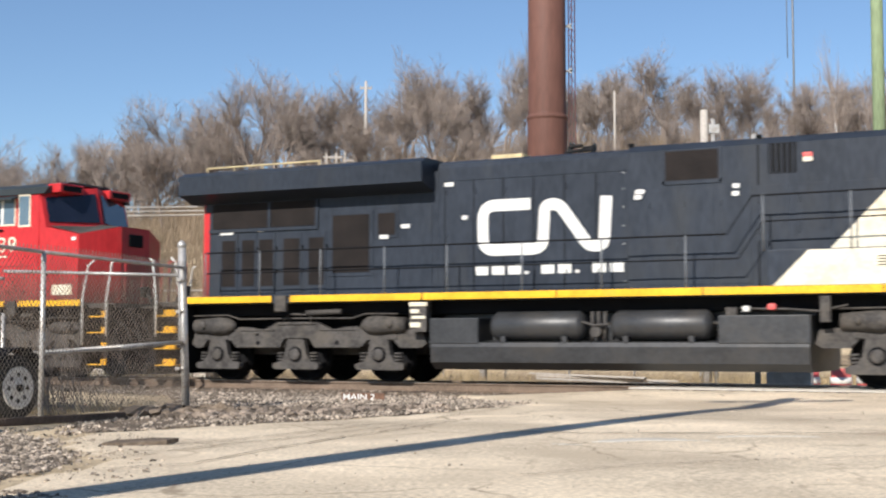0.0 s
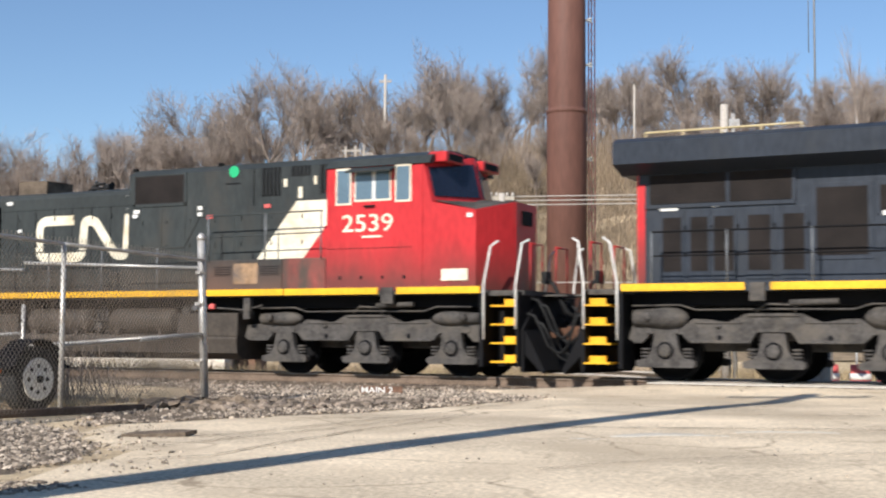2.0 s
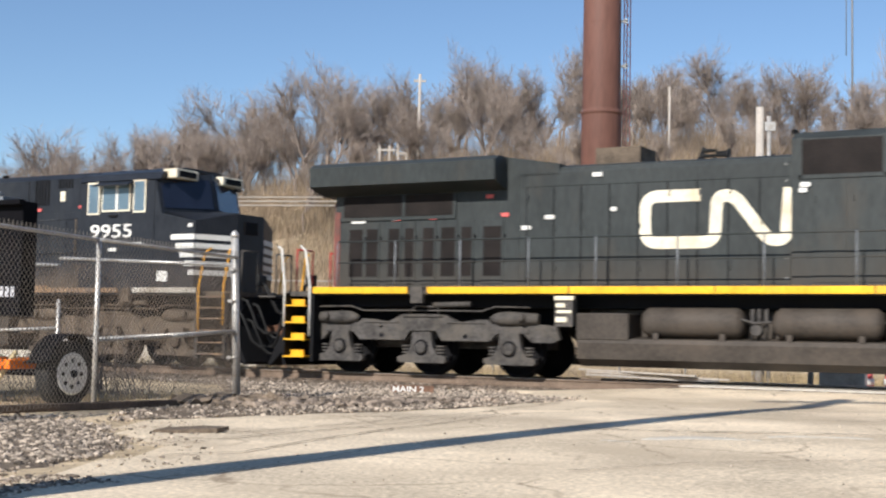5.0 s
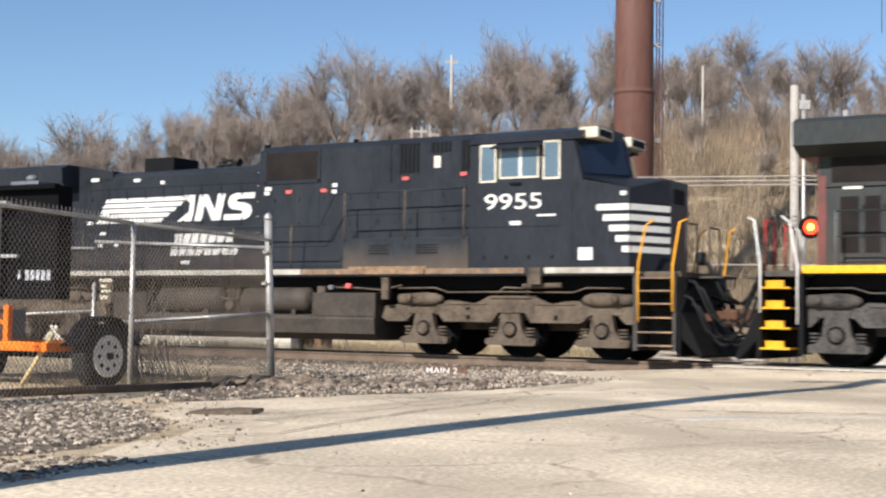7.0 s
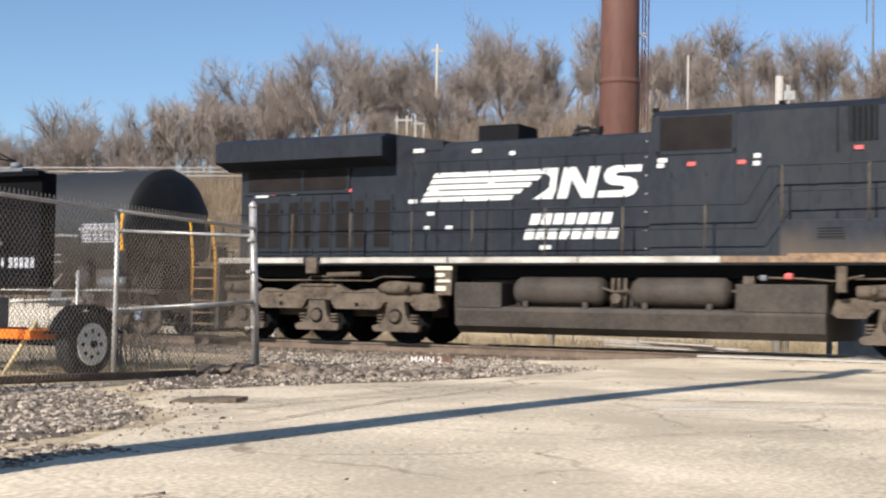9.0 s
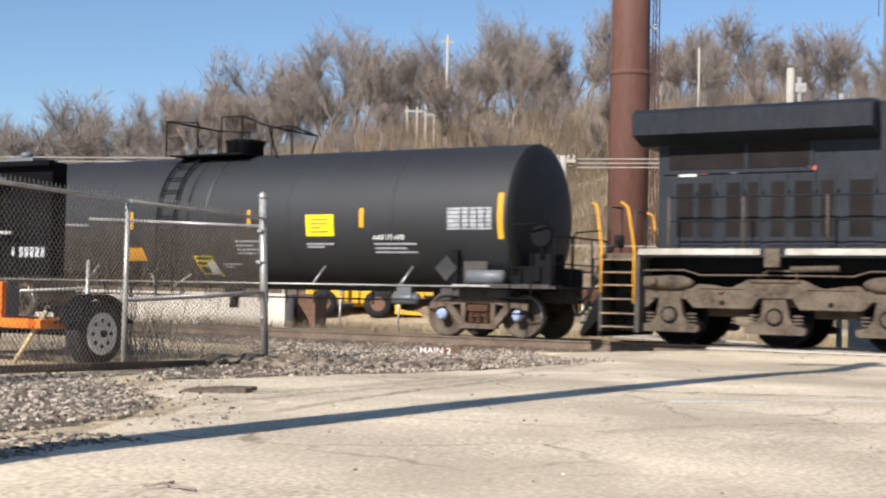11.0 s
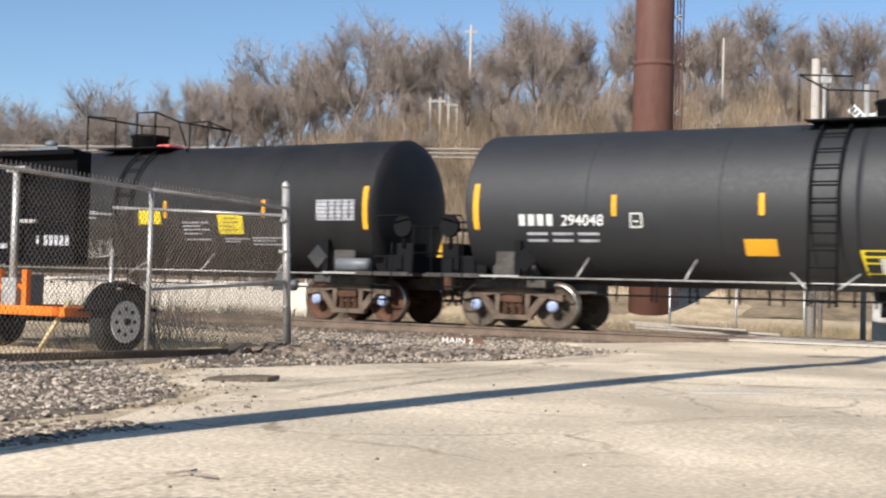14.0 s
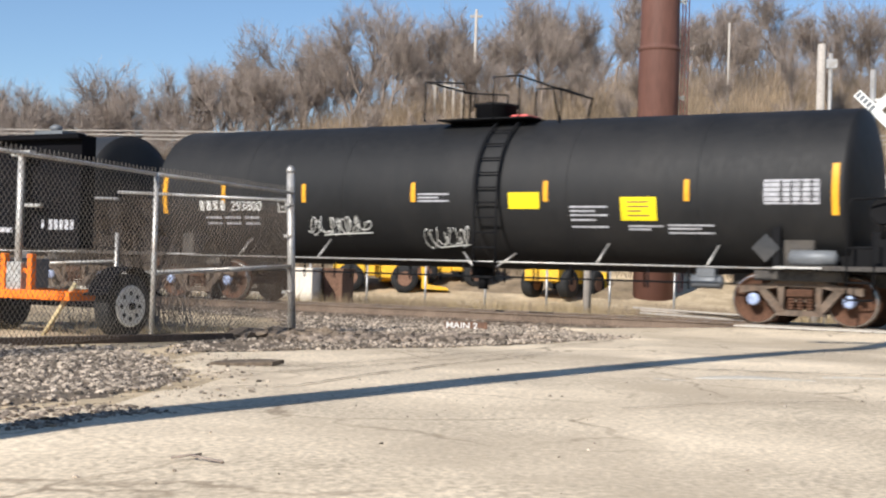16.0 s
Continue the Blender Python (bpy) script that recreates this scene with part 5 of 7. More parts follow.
        boxes("louvre", M_GRILLE, d, [(-5.04, -4.64, -HW - 0.026, -HW, 3.01, 3.46)])
        boxes("panel", body, loco, [(-4.5, -3.8, -HW - 0.012, -HW, 1.9, 3.6)], 0.008)
        tubes("roof_handrail", M_STRUT, loco, [((-9.2, -1.2, wt + 0.10), (-6.3, -1.2, wt + 0.10), 0.02)])
        for k in range(5):
            tubes("roof_stud", M_STRUT, loco, [((-9.2 + k * 0.72, -1.2, wt - 0.03), (-9.2 + k * 0.72, -1.2, wt + 0.1), 0.015)])
        boxes("roof_hatch", M_DARK, loco, [(-6.1, -5.3, -0.9, 0.6, wt - 0.02, wt + 0.06)], 0.02)
    # engine doors: long row of tall panels
    ex = [x_rad + 0.15 + k * ((0.2 - x_rad) / (6 if es else 9)) for k in range(7 if es else 10)]
    for a, b in zip(ex[:-1], ex[1:]):
        d = boxes("engine_door", body, loco, [(a + 0.012, b - 0.012, -HW - 0.010, -HW + 0.01, 1.84, HT - 0.45)], 0.004)
        for z in (2.1, 2.9, HT - 0.7):
            boxes("hinge", body, d, [(a + 0.03, a + 0.06, -HW - 0.03, -HW, z, z + 0.1)])
    for a in ex:
        boxes("door_seam", M_DARK, loco, [(a - 0.010, a + 0.010, -HW - 0.003, -HW + 0.01, 1.84, HT - 0.4)])
    for zz in (HT - 0.42,):
        boxes("hood_seam", body, loco, [(x_rad + 0.1, 0.3, -HW - 0.012, -HW, zz, zz + 0.03)])
    tubes("seam_bolts", M_STEEL, loco, [((0.26, -HW - 0.02, z), (0.26, -HW, z), 0.014) for z in (1.95, 2.3, 2.65, 3.0, 3.35, 3.7, 4.0)], 6)
    # equipment box behind the cab
    bw = 1.02
    bm = bmesh.new()
    add_prism(bm, [(-bw, 1.7), (-bw, BT - 0.14), (-bw + 0.2, BT), (bw - 0.2, BT), (bw, BT - 0.14), (bw, 1.7)], 0.36, 5.98, "X")
    part("equipment_box", bm, body, loco, "tall electrical equipment housing")
    boxes("box_grille", M_GRILLE, loco, [(0.55 if not es else 1.1, 1.95 if not es else 2.1, -bw - 0.012, -bw, 3.78, BT - 0.17)], 0.0, "brown dusty intake grille")
    boxes("box_grille_frame", body, loco, [(0.48 if not es else 1.04, 0.55 if not es else 1.1, -bw - 0.022, -bw, 3.72, BT - 0.12), (1.95 if not es else 2.1, 2.02 if not es else 2.16, -bw - 0.022, -bw, 3.72, BT - 0.12), (0.48 if not es else 1.04, 2.02 if not es else 2.16, -bw - 0.022, -bw, 3.71, 3.78)])
    for x in (0.75, 1.42, 2.1, 2.78, 3.5, 4.3, 5.1):
        d = boxes("box_door", body, loco, [(x, x + 0.58, -bw - 0.010, -bw + 0.01, 1.86 if x < 2.7 else 2.6, 3.62)], 0.004)
        for z in (2.75, 3.3):
            boxes("hinge", body, d, [(x + 0.02, x + 0.05, -bw - 0.03, -bw, z, z + 0.1)])
    boxes("seam", M_DARK, loco, [(2.80 if es else 3.84, 2.83 if es else 3.87, -bw - 0.006, -bw, 1.75, BT - 0.15)])
    vents = [(3.0, 3.5)] if es else [(4.05, 4.55), (5.55, 5.85)]
    for x0, x1 in vents:
        v = boxes("vent", M_DARK, loco, [(x0, x1, -bw - 0.008, -bw, 3.82, BT - 0.14)], 0.0, "black slotted vent")
        boxes("slat", body, v, [(x0 + k * 0.1 + 0.035, x0 + k * 0.1 + 0.06, -bw - 0.03, -bw, 3.82, BT - 0.14) for k in range(int((x1 - x0) / 0.1))])
    if not es:
        v = boxes("vent", M_DARK, loco, [(4.82, 5.32, -bw - 0.008, -bw, 4.22, BT - 0.14)])
        boxes("slat", body, v, [(4.82 + k * 0.1 + 0.035, 4.82 + k * 0.1 + 0.06, -bw - 0.03, -bw, 4.22, BT - 0.14) for k in range(5)])
    # raised walkway box beside the equipment box
    side_m = {"es": M_CREAM, "d9": M_D9GRIME, "ns": M_NSGRIME}[style]
    if style == "d9":
        boxes("battery_box_end", M_DULLRED, loco, [(4.92, 6.0, -1.4615, -bw, 1.722, 2.424)], 0.02, "dull red end of the box, streaked with dirt")
    boxes("battery_box", body if es else side_m, loco, [(2.95 if not es else 3.05, 4.91 if style == "d9" else 6.0, -1.46, -bw, 1.72, 2.42)], 0.02, "box under the raised walkway, streaked with dust")
    v = [(3.6, 4.1), (4.75, 5.3)] if ns else [(3.15, 3.6), (4.35, 4.85)] if style == "d9" else [(4.9, 5.4)]
    for x0, x1 in v:
        g = boxes("louvre", side_m, loco, [(x0, x1, -1.475, -1.46, 2.08, 2.30)])
        boxes("slat", M_DARK, g, [(x0 + 0.02, x1 - 0.02, -1.480, -1.47, 2.10 + k * 0.05, 2.12 + k * 0.05) for k in range(4)])
    # roof gear
    if es:
        boxes("roof_vent", M_STRUT, loco, [(-2.7, -2.0, -0.5, 0.5, HT, HT + 0.12)], 0.03)
    else:
        bm = bmesh.new()
        add_prism(bm, [(-3.65, HT - 0.02), (-3.65, HT + 0.36), (-2.72, HT + 0.36), (-2.72, HT - 0.02)], -0.45, 0.45)
        part("exhaust_duct", bm, M_DARK if ns else M_UNDERB, loco, "square exhaust stack")
    hx = -0.95 if es else -1.38
    bm = bmesh.new()
    add_tube(bm, (hx, 0, HT - 0.02), (hx, 0, HT + 0.12), 0.05, n=8)
    for e, z in ((-1, 0.16), (1, 0.16), (-1, 0.28), (1, 0.22), (-1, 0.05)):
        add_lathe(bm, [(0, 0.03), (0.2 * e, 0.04), (0.27 * e, 0.09), (0.28 * e, 0.09)], "X", (hx, -0.15 + z, HT + z), 10)
    part("horn", bm, M_HOSE, loco, "cluster of black air horns")
    for x in (0.32, 2.75):
        boxes("roof_lug", M_DARK, loco, [(x, x + 0.1, -0.85, -0.75, BT - 0.02, BT + 0.06)])
    # cab
    cw = 1.50
    bm = bmesh.new()
    add_prism(bm, [(-cw, 1.72), (-cw, 4.22), (-cw + 0.16, 4.40), (-0.6, 4.58), (0.6, 4.58), (cw - 0.16, 4.40), (cw, 4.22), (cw, 1.72)], 6.04, 8.295, "X")
    cab = part("cab", bm, nose_m, loco, "wide cab")
    bm = bmesh.new()
    add_prism(bm, [(-cw - 0.02, 4.26), (-cw + 0.14, 4.44), (-0.6, 4.62), (0.6, 4.62), (cw - 0.14, 4.44), (cw + 0.02, 4.26), (cw - 0.1, 4.26), (0.6, 4.56), (-0.6, 4.56), (-cw + 0.1, 4.26)], 6.00, 8.45, "X")
    part("cab_roof", bm, body, cab, "dark cab roof")
    for x0, x1, z0, z1 in ((6.30, 6.60, 3.52, 4.20), (6.74, 7.54, 3.58, 4.18), (7.70, 8.0, 3.54, 4.22)):
        for e in (-1, 1):
            fr = boxes("side_window", M_CREAM, cab, [(x0 - 0.04, x1 + 0.04, e * cw, e * (cw + 0.012), z0 - 0.04, z1 + 0.04)], 0.006, "pale window frame")
            boxes("pane", M_GLASS, fr, [(x0, x1, e * (cw + 0.004), e * (cw + 0.016), z0, z1)])
            if x1 - x0 > 0.5:
                boxes("mullion", M_WHITE, fr, [(x0 + 0.40, x0 + 0.47, e * cw, e * (cw + 0.022), z0, z1)])
    bm = bmesh.new()
    add_prism(bm, [(-cw - 0.26, 4.14), (-cw, 4.24), (-cw, 4.20), (-cw - 0.25, 4.11)], 6.62, 7.68, "X")
    part("sunshade", bm, body, cab, "folded sunshade over the window")
    boxes("door_line", M_DARK, cab, [(6.06, 8.05, -cw - 0.004, -cw, 2.58, 2.59)])
    boxes("grab_iron", M_DARK, cab, [(6.95, 7.2, -cw - 0.05, -cw, 3.42, 3.46)])
    for k in range(4):
        boxes("step_hole", M_DARK, cab, [(6.35 + k * 0.5, 6.41 + k * 0.5, -cw - 0.005, -cw, 1.95, 2.02)])
    # windshield: two raked panes that meet in a blunt edge
    bm = bmesh.new()
    lo3 = [bm.verts.new(c) for c in ((8.50, -1.48, 3.46), (8.92, 0, 3.54), (8.50, 1.48, 3.46))]
    hi3 = [bm.verts.new(c) for c in ((8.30, -1.49, 4.28), (8.70, 0, 4.52), (8.30, 1.49, 4.28))]
    bk = [bm.verts.new(c) for c in ((8.28, -1.49, 3.46), (8.28, 1.49, 3.46))]
    bm.faces.new((lo3[0], lo3[1], hi3[1], hi3[0]))
    bm.faces.new((lo3[1], lo3[2], hi3[2], hi3[1]))
    bm.faces.new(hi3)
    bm.faces.new((bk[0], lo3[0], hi3[0]))
    bm.faces.new((bk[1], hi3[2], lo3[2]))
    bm.faces.new((bk[0], bk[1], lo3[2], lo3[1], lo3[0]))
    part("cab_front", bm, nose_m, cab)
    for e in (-1, 1):
        bm = bmesh.new()
        q = [(8.345, e * 1.38, 4.18), (8.49, e * 1.38, 3.60), (8.876, e * 0.10, 3.66), (8.715, e * 0.10, 4.36)]
        off = Vector((0.022, e * 0.006, 0.005))
        f1 = [bm.verts.new(Vector(c) + off) for c in q]
        f0 = [bm.verts.new(Vector(c) - off) for c in q]
        bm.faces.new(f1)
        for k in range(4):
            bm.faces.new((f1[k], f1[(k + 1) % 4], f0[(k + 1) % 4], f0[k]))
        part("windshield", bm, M_WSHIELD, cab, "dark windshield pane")
    for e in (-1, 1):
        nb = boxes("number_board_box", M_CREAM if ns else M_RED, cab, [(8.3, 8.70, e * 0.45, e * 1.25, 4.30, 4.52)], 0.03)
        boxes("number_board", M_DARK, nb, [(8.69, 8.712, e * 0.55, e * 1.15, 4.34, 4.48)])
    # nose: full width, then two angled faces that meet a flat front
    bm = bmesh.new()
    low = [(8.27, -1.485), (9.46, -1.46), (9.90, -0.50), (9.90, 0.50), (9.46, 1.46), (8.27, 1.485)]
    zt = [3.52, 3.28, 3.50, 3.50, 3.28, 3.52]
    a = [bm.verts.new((x, y, 1.72)) for x, y in low]
    b = [bm.verts.new((x, y, z)) for (x, y), z in zip(low, zt)]
    mid = bm.verts.new((8.7, 0, 3.62))
    bm.faces.new(a[::-1])
    for k in range(6):
        j = (k + 1) % 6
        bm.faces.new((a[k], a[j], b[j], b[k]))
        bm.faces.new((b[k], b[j], mid))
    nose = part("nose", bm, nose_m, loco, "short nose with angled front")
    bm = bmesh.new()
    hi = [(8.42, -1.40), (9.42, -1.38), (9.84, -0.48), (9.84, 0.48), (9.42, 1.38), (8.42, 1.40)]
    zh = [3.535, 3.30, 3.515, 3.515, 3.30, 3.535]
    vs = [bm.verts.new((x, y, z)) for (x, y), z in zip(hi, zh)]
    mid = bm.verts.new((8.72, 0, 3.635))
    for k in range(6):
        bm.faces.new((vs[k], vs[(k + 1) % 6], mid))
    part("nose_top", bm, M_UNDER if not ns else M_NSBLACK, nose, "dull anti-glare nose top")
    boxes("headlight", M_DARK, nose, [(9.89, 9.93, -0.25, 0.25, 3.05, 3.35)], 0.02)
    boxes("nose_plate", M_WHITE, nose, [(9.28, 9.40, -1.492, -1.46, 3.14, 3.22)])
    if ns:
        boxes("white_square", M_WHITE, nose, [(8.42, 8.72, -1.492, -1.475, 1.92, 2.16)])
        for k in range(5):
            x0 = 8.80 + k * 0.13
            st = boxes("nose_stripe", M_WHITE, nose, [(x0, 9.46, -1.486, -1.462, 2.86 - k * 0.20, 2.98 - k * 0.20)], 0.0, "white painted stripe")
            bm = bmesh.new()
            z0, z1 = 2.86 - k * 0.20, 2.98 - k * 0.20
            for e in (-1, 1):
                vs = [bm.verts.new(c) for c in ((9.475, e * 1.465, z0), (9.912, e * 0.505, z0), (9.912, e * 0.505, z1), (9.475, e * 1.465, z1))]
                bm.faces.new(vs)
            part("angled_stripe", bm, M_WHITE, st)
    else:
        boxes("pale_plate", M_CREAM, nose, [(8.72, 9.30, -1.492, -1.475, 1.90, 2.13)], 0.0, "smudged pale plate")
    # end platforms, steps, pilots, couplers, hoses
    for e in (1, -1):
        boxes("end_platform", um, loco, [(9.5 * e, 10.42 * e, -1.3, 1.3, 1.60, 1.70)])
        for yy in (-1, 1):
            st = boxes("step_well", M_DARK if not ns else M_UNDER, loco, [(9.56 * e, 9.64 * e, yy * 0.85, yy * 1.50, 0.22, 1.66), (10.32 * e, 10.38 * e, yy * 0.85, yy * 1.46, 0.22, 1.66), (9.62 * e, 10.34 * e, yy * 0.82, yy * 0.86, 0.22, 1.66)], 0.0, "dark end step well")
            tread_m = M_DUST if ns else M_YELLOW
            for z in ((0.30, 0.55, 0.82, 1.08, 1.32, 1.56) if ns else (0.30, 0.66, 1.02, 1.38)):
                boxes("step", tread_m, st, [((9.64 if ns else 9.80) * e, 10.33 * e, yy * (1.45 if ns else 0.9), yy * 1.49, z, z + 0.03)] + ([] if ns else [(9.98 * e, 10.31 * e, yy * 1.2, yy * 1.24, z, z + 0.15)]), 0.0, "yellow-edged step")
            if ns:
                boxes("step_tread", M_UNDER, st, [(9.64 * e, 10.33 * e, yy * 0.9, yy * 1.449, z, z + 0.028) for z in (0.30, 0.55, 0.82, 1.08, 1.32, 1.56)])
            bm = bmesh.new()
            hr = M_AMBER if ns else M_WHITE
            add_path(bm, [(9.66 * e, yy * 1.51, 0.75), (9.66 * e, yy * 1.52, 1.8), (9.80 * e, yy * 1.50, 2.55), (9.95 * e, yy * 1.46, 2.66)], 0.022, 8)
            add_path(bm, [(10.33 * e, yy * 1.49, 0.95), (10.33 * e, yy * 1.49, 1.8), (10.45 * e, yy * 1.46, 2.6), (10.58 * e, yy * 1.40, 2.66)], 0.022, 8)
            part("grab_rail", bm, hr, loco, "curved yellow grab rail" if ns else "curved white grab rail")
        bm = bmesh.new()
        for yy in (-0.95, -0.35, 0.35, 0.95):
            add_tube(bm, (10.40 * e, yy, 1.70), (10.40 * e, yy, 2.62), 0.02, n=6)
        add_path(bm, [(10.40 * e, -0.95, 2.62), (10.40 * e, -0.35, 2.62)], 0.02)
        add_path(bm, [(10.40 * e, 0.95, 2.62), (10.40 * e, 0.35, 2.62)], 0.02)
        part("end_railing", bm, M_UNDER if ns else M_RED, loco)
        bm = bmesh.new()
        plow = [(-1.35, 0.12), (1.35, 0.12), (1.35, 0.95), (0.6, 1.6), (-0.6, 1.6), (-1.35, 0.95)]
        add_prism(bm, plow, 10.36 * e, 10.44 * e, "X")
        add_prism(bm, [(10.44 * e, 0.95), (10.85 * e, 0.16), (10.80 * e, 0.10), (10.40 * e, 0.5)], -1.3, 1.3)
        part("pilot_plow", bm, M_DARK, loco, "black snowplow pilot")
        bm = bmesh.new()
        add_box(bm, 10.4 * e, 10.85 * e, -0.11, 0.11, 0.78, 0.98, 0.02)
        add_box(bm, 10.83 * e, 11.14 * e, -0.2, 0.2, 0.72, 1.02, 0.06)
        part("coupler", bm, M_RUST, loco, "rusty knuckle coupler")
        for k, yy in enumerate((-1.15, -0.95, -0.75, -0.55, -0.4, 0.45, 0.6, 0.75, 0.95, 1.1)):
            zt = (1.25, 1.55, 1.1, 1.45, 1.2)[k % 5]
            bm = bmesh.new()
            add_path(bm, [(10.42 * e, yy, zt), (10.58 * e, yy, zt - 0.05), (10.70 * e, yy * 0.97, zt - 0.3), (10.82 * e, yy * 0.92, zt - 0.62), (10.98 * e, yy * 0.86, zt - 0.76), (11.12 * e, yy * 0.8, zt - 0.74)], 0.03, 6)
            part("air_hose", bm, M_HOSE, loco)
        bm = bmesh.new()
        add_path(bm, [(10.44 * e, -0.3, 1.95), (10.62 * e, -0.32, 1.85), (10.85 * e, -0.2, 1.3), (11.12 * e, 0.0, 1.12)], 0.045, 8)
        add_box(bm, 10.41 * e, 10.52 * e, -0.45, -0.15, 1.85, 2.1, 0.02)
        part("jumper_cable", bm, M_HOSE, loco, "thick black jumper cable")
        boxes("drop_step", M_UNDER, loco, [(10.44 * e, 10.95 * e, -0.4, 0.4, 1.60, 1.64)], 0.008)
    # red end on the radiator hood of the company units
    if not ns:
        end_m = M_RED if es else M_DULLRED
        boxes("end_panel", end_m, loco, [(-9.46, -9.42, -0.94, 0.94, 1.75, HT - 0.62)], 0.0, "red end of the hood")
        boxes("end_corner", end_m, loco, [(-9.45, -9.30, -HW - 0.008, -HW + 0.01, 1.75, HT - 0.8)])
    # fuel tank with air reservoirs in its shoulder
    bm = bmesh.new()
    add_prism(bm, [(-1.42, 0.80), (-1.46, 0.72), (-1.42, 0.42), (-1.22, 0.28), (1.22, 0.28), (1.42, 0.42), (1.46, 0.72), (1.42, 0.80), (0.8, 0.86), (0.8, 1.36), (-0.8, 1.36), (-0.8, 0.86)], -3.58, 3.76, "X")
    tank = part("fuel_tank", bm, ft, loco, "long fuel tank slung between the bogies")
    for x0, x1 in ((-3.60, -2.55), (2.16, 3.78)):
        for e in (-1, 1):
            boxes("tank_shoulder", ft, tank, [(x0, x1, e * 0.75, e * 1.45, 0.78, 1.28)], 0.015)
    for x0, x1 in ((-2.38, -0.42), (0.08, 2.02)):
        for e in (-1, 1):
            bm = bmesh.new()
            add_lathe(bm, [(x0, 0.06), (x0 + 0.04, 0.20), (x0 + 0.14, 0.28), (x1 - 0.14, 0.28), (x1 - 0.04, 0.20), (x1, 0.06)], "X", (0, e * 1.14, 1.12), 24)
            for x in (x0 + 0.35, x1 - 0.35):
                add_box(bm, x - 0.05, x + 0.05, e * 1.34, e * 1.44, 0.80, 0.92)
            part("air_reservoir", bm, ft, loco, "grey air reservoir cylinder")
    bm = bmesh.new()
    for e in (-1, 1):
        for x in (-0.3, -0.18, -0.05):
            add_tube(bm, (x, e * 1.2, 0.8), (x + 0.03, e * 1.25, 1.38), 0.035, n=6)
        add_lathe(bm, [(1.22 * e, 0.12), (1.38 * e, 0.10)], "Y", (-0.18, 0, 1.0), 10)
        add_path(bm, [(-0.5, e * 1.3, 1.2), (-0.2, e * 1.38, 1.12), (0.1, e * 1.3, 1.15)], 0.025)
        add_path(bm, [(2.0, e * 1.2, 1.15), (2.2, e * 1.3, 1.15)], 0.03)
        add_box(bm, 2.3, 2.5, e * 1.3, e * 1.45, 1.28, 1.42)
        add_path(bm, [(2.55, e * 1.42, 1.40), (3.4, e * 1.42, 1.38), (3.9, e * 1.4, 1.34), (4.4, e * 1.4, 1.44)], 0.02)
        add_box(bm, 3.95, 4.12, e * 1.36, e * 1.48, 1.15, 1.60)
    part("piping", bm, um, loco)
    boxes("fuel_fill", M_WHITE if es else M_GREYT, loco, [(2.62, 2.74, -1.52, -1.42, 1.34, 1.44)], 0.02)
    boxes("fuel_cap", M_LABELRED, loco, [(3.05, 3.20, -1.53, -1.42, 1.36, 1.48)], 0.04)
    rx = (-4.05, -3.68)
    g = boxes("equipment_rack", um, loco, [(rx[0], rx[1], -1.44, -1.2, 1.02, 1.62)])
    for x0, x1, z0, z1 in ((0.0, 0.40, 1.52, 1.60), (0.03, 0.22, 1.38, 1.46), (0.05, 0.36, 1.27, 1.33), (0.02, 0.26, 1.10, 1.20)):
        boxes("white_fitting", M_CREAM, g, [(rx[0] + x0, rx[0] + x1, -1.47, -1.42, z0, z1)], 0.01)
    front, rear = (4.85, 6.85, 8.83), ((-8.83, -6.85, -4.85) if es else (-9.05, -7.08, -5.10))
    loco_truck(loco, front, um, 1.0 if es else 0.72)
    loco_truck(loco, rear, um, 1.0 if es else 0.72)
    # handrails along the walkway
    bm = bmesh.new()
    up = 2.81 if es else 2.75
    rail_line(bm, [(-9.0, 2.72), (2.35, 2.72), (up, 3.38), (5.95, 3.40)], 1.49)
    rail_line(bm, [(-9.0, 2.28), (2.55, 2.28), (3.0, 2.92), (5.95, 2.95)], 1.49, 0.014)
    part("handrail", bm, M_DARK if es else body, loco, "thin black walkway handrails")
    for e in (-1, 1):
        for x in (-9.0, -7.6, -6.1, -4.6, -3.2, -1.6, 0.0, 1.6):
            tubes("stanchion", M_UNDERB if ns else M_GREYT, loco, [((x, e * 1.49, 1.72), (x, e * 1.49, 2.73), 0.018)], 6)
        for x in (3.0, 4.5, 5.9):
            tubes("stanchion", M_UNDERB if ns else M_GREYT, loco, [((x, e * 1.49, 2.40), (x, e * 1.49, 3.40), 0.018)], 6)
    # small plates on the hood
    plates = [(-9.0, 3.20, 0.34), (-8.02, 3.24, 0.14), (-5.0, 2.98, 0.20), (-4.5, 3.18, 0.2), (-3.5, 3.98, 0.2), (-3.12, 3.3, 0.12), (0.5, 3.52, 0.14), (0.52, 3.62, 0.18), (2.35, 3.5, 0.12), (2.36, 3.64, 0.12)]
    if ns:
        plates += [(-4.9, 4.04, 0.26), (-2.65, 3.9, 0.12), (-4.55, 2.72, 0.18), (-4.6, 2.42, 0.12), (-4.1, 2.42, 0.16), (-1.95, 2.0, 0.24)]
    for x, z, w in plates:
        y = -(HW if x < 0.3 else bw)
        boxes("plate", M_WHITE, loco, [(x, x + w, y - 0.028, y - 0.01, z - 0.05, z + 0.03)])
    for x, z in ([(-8.6, 3.22), (-6.6, 3.25), (1.1, 3.52), (2.05, 3.52), (4.15, 3.70), (5.55, 3.74)] if ns else [(2.6, 3.42), (4.15, 3.6), (-7.95, 3.22), (-7.1, 3.22), (-5.8, 3.62), (-5.45, 3.24)] if not es else [(3.62, 4.12)]):
        y = -(HW if x < 0.3 else bw)
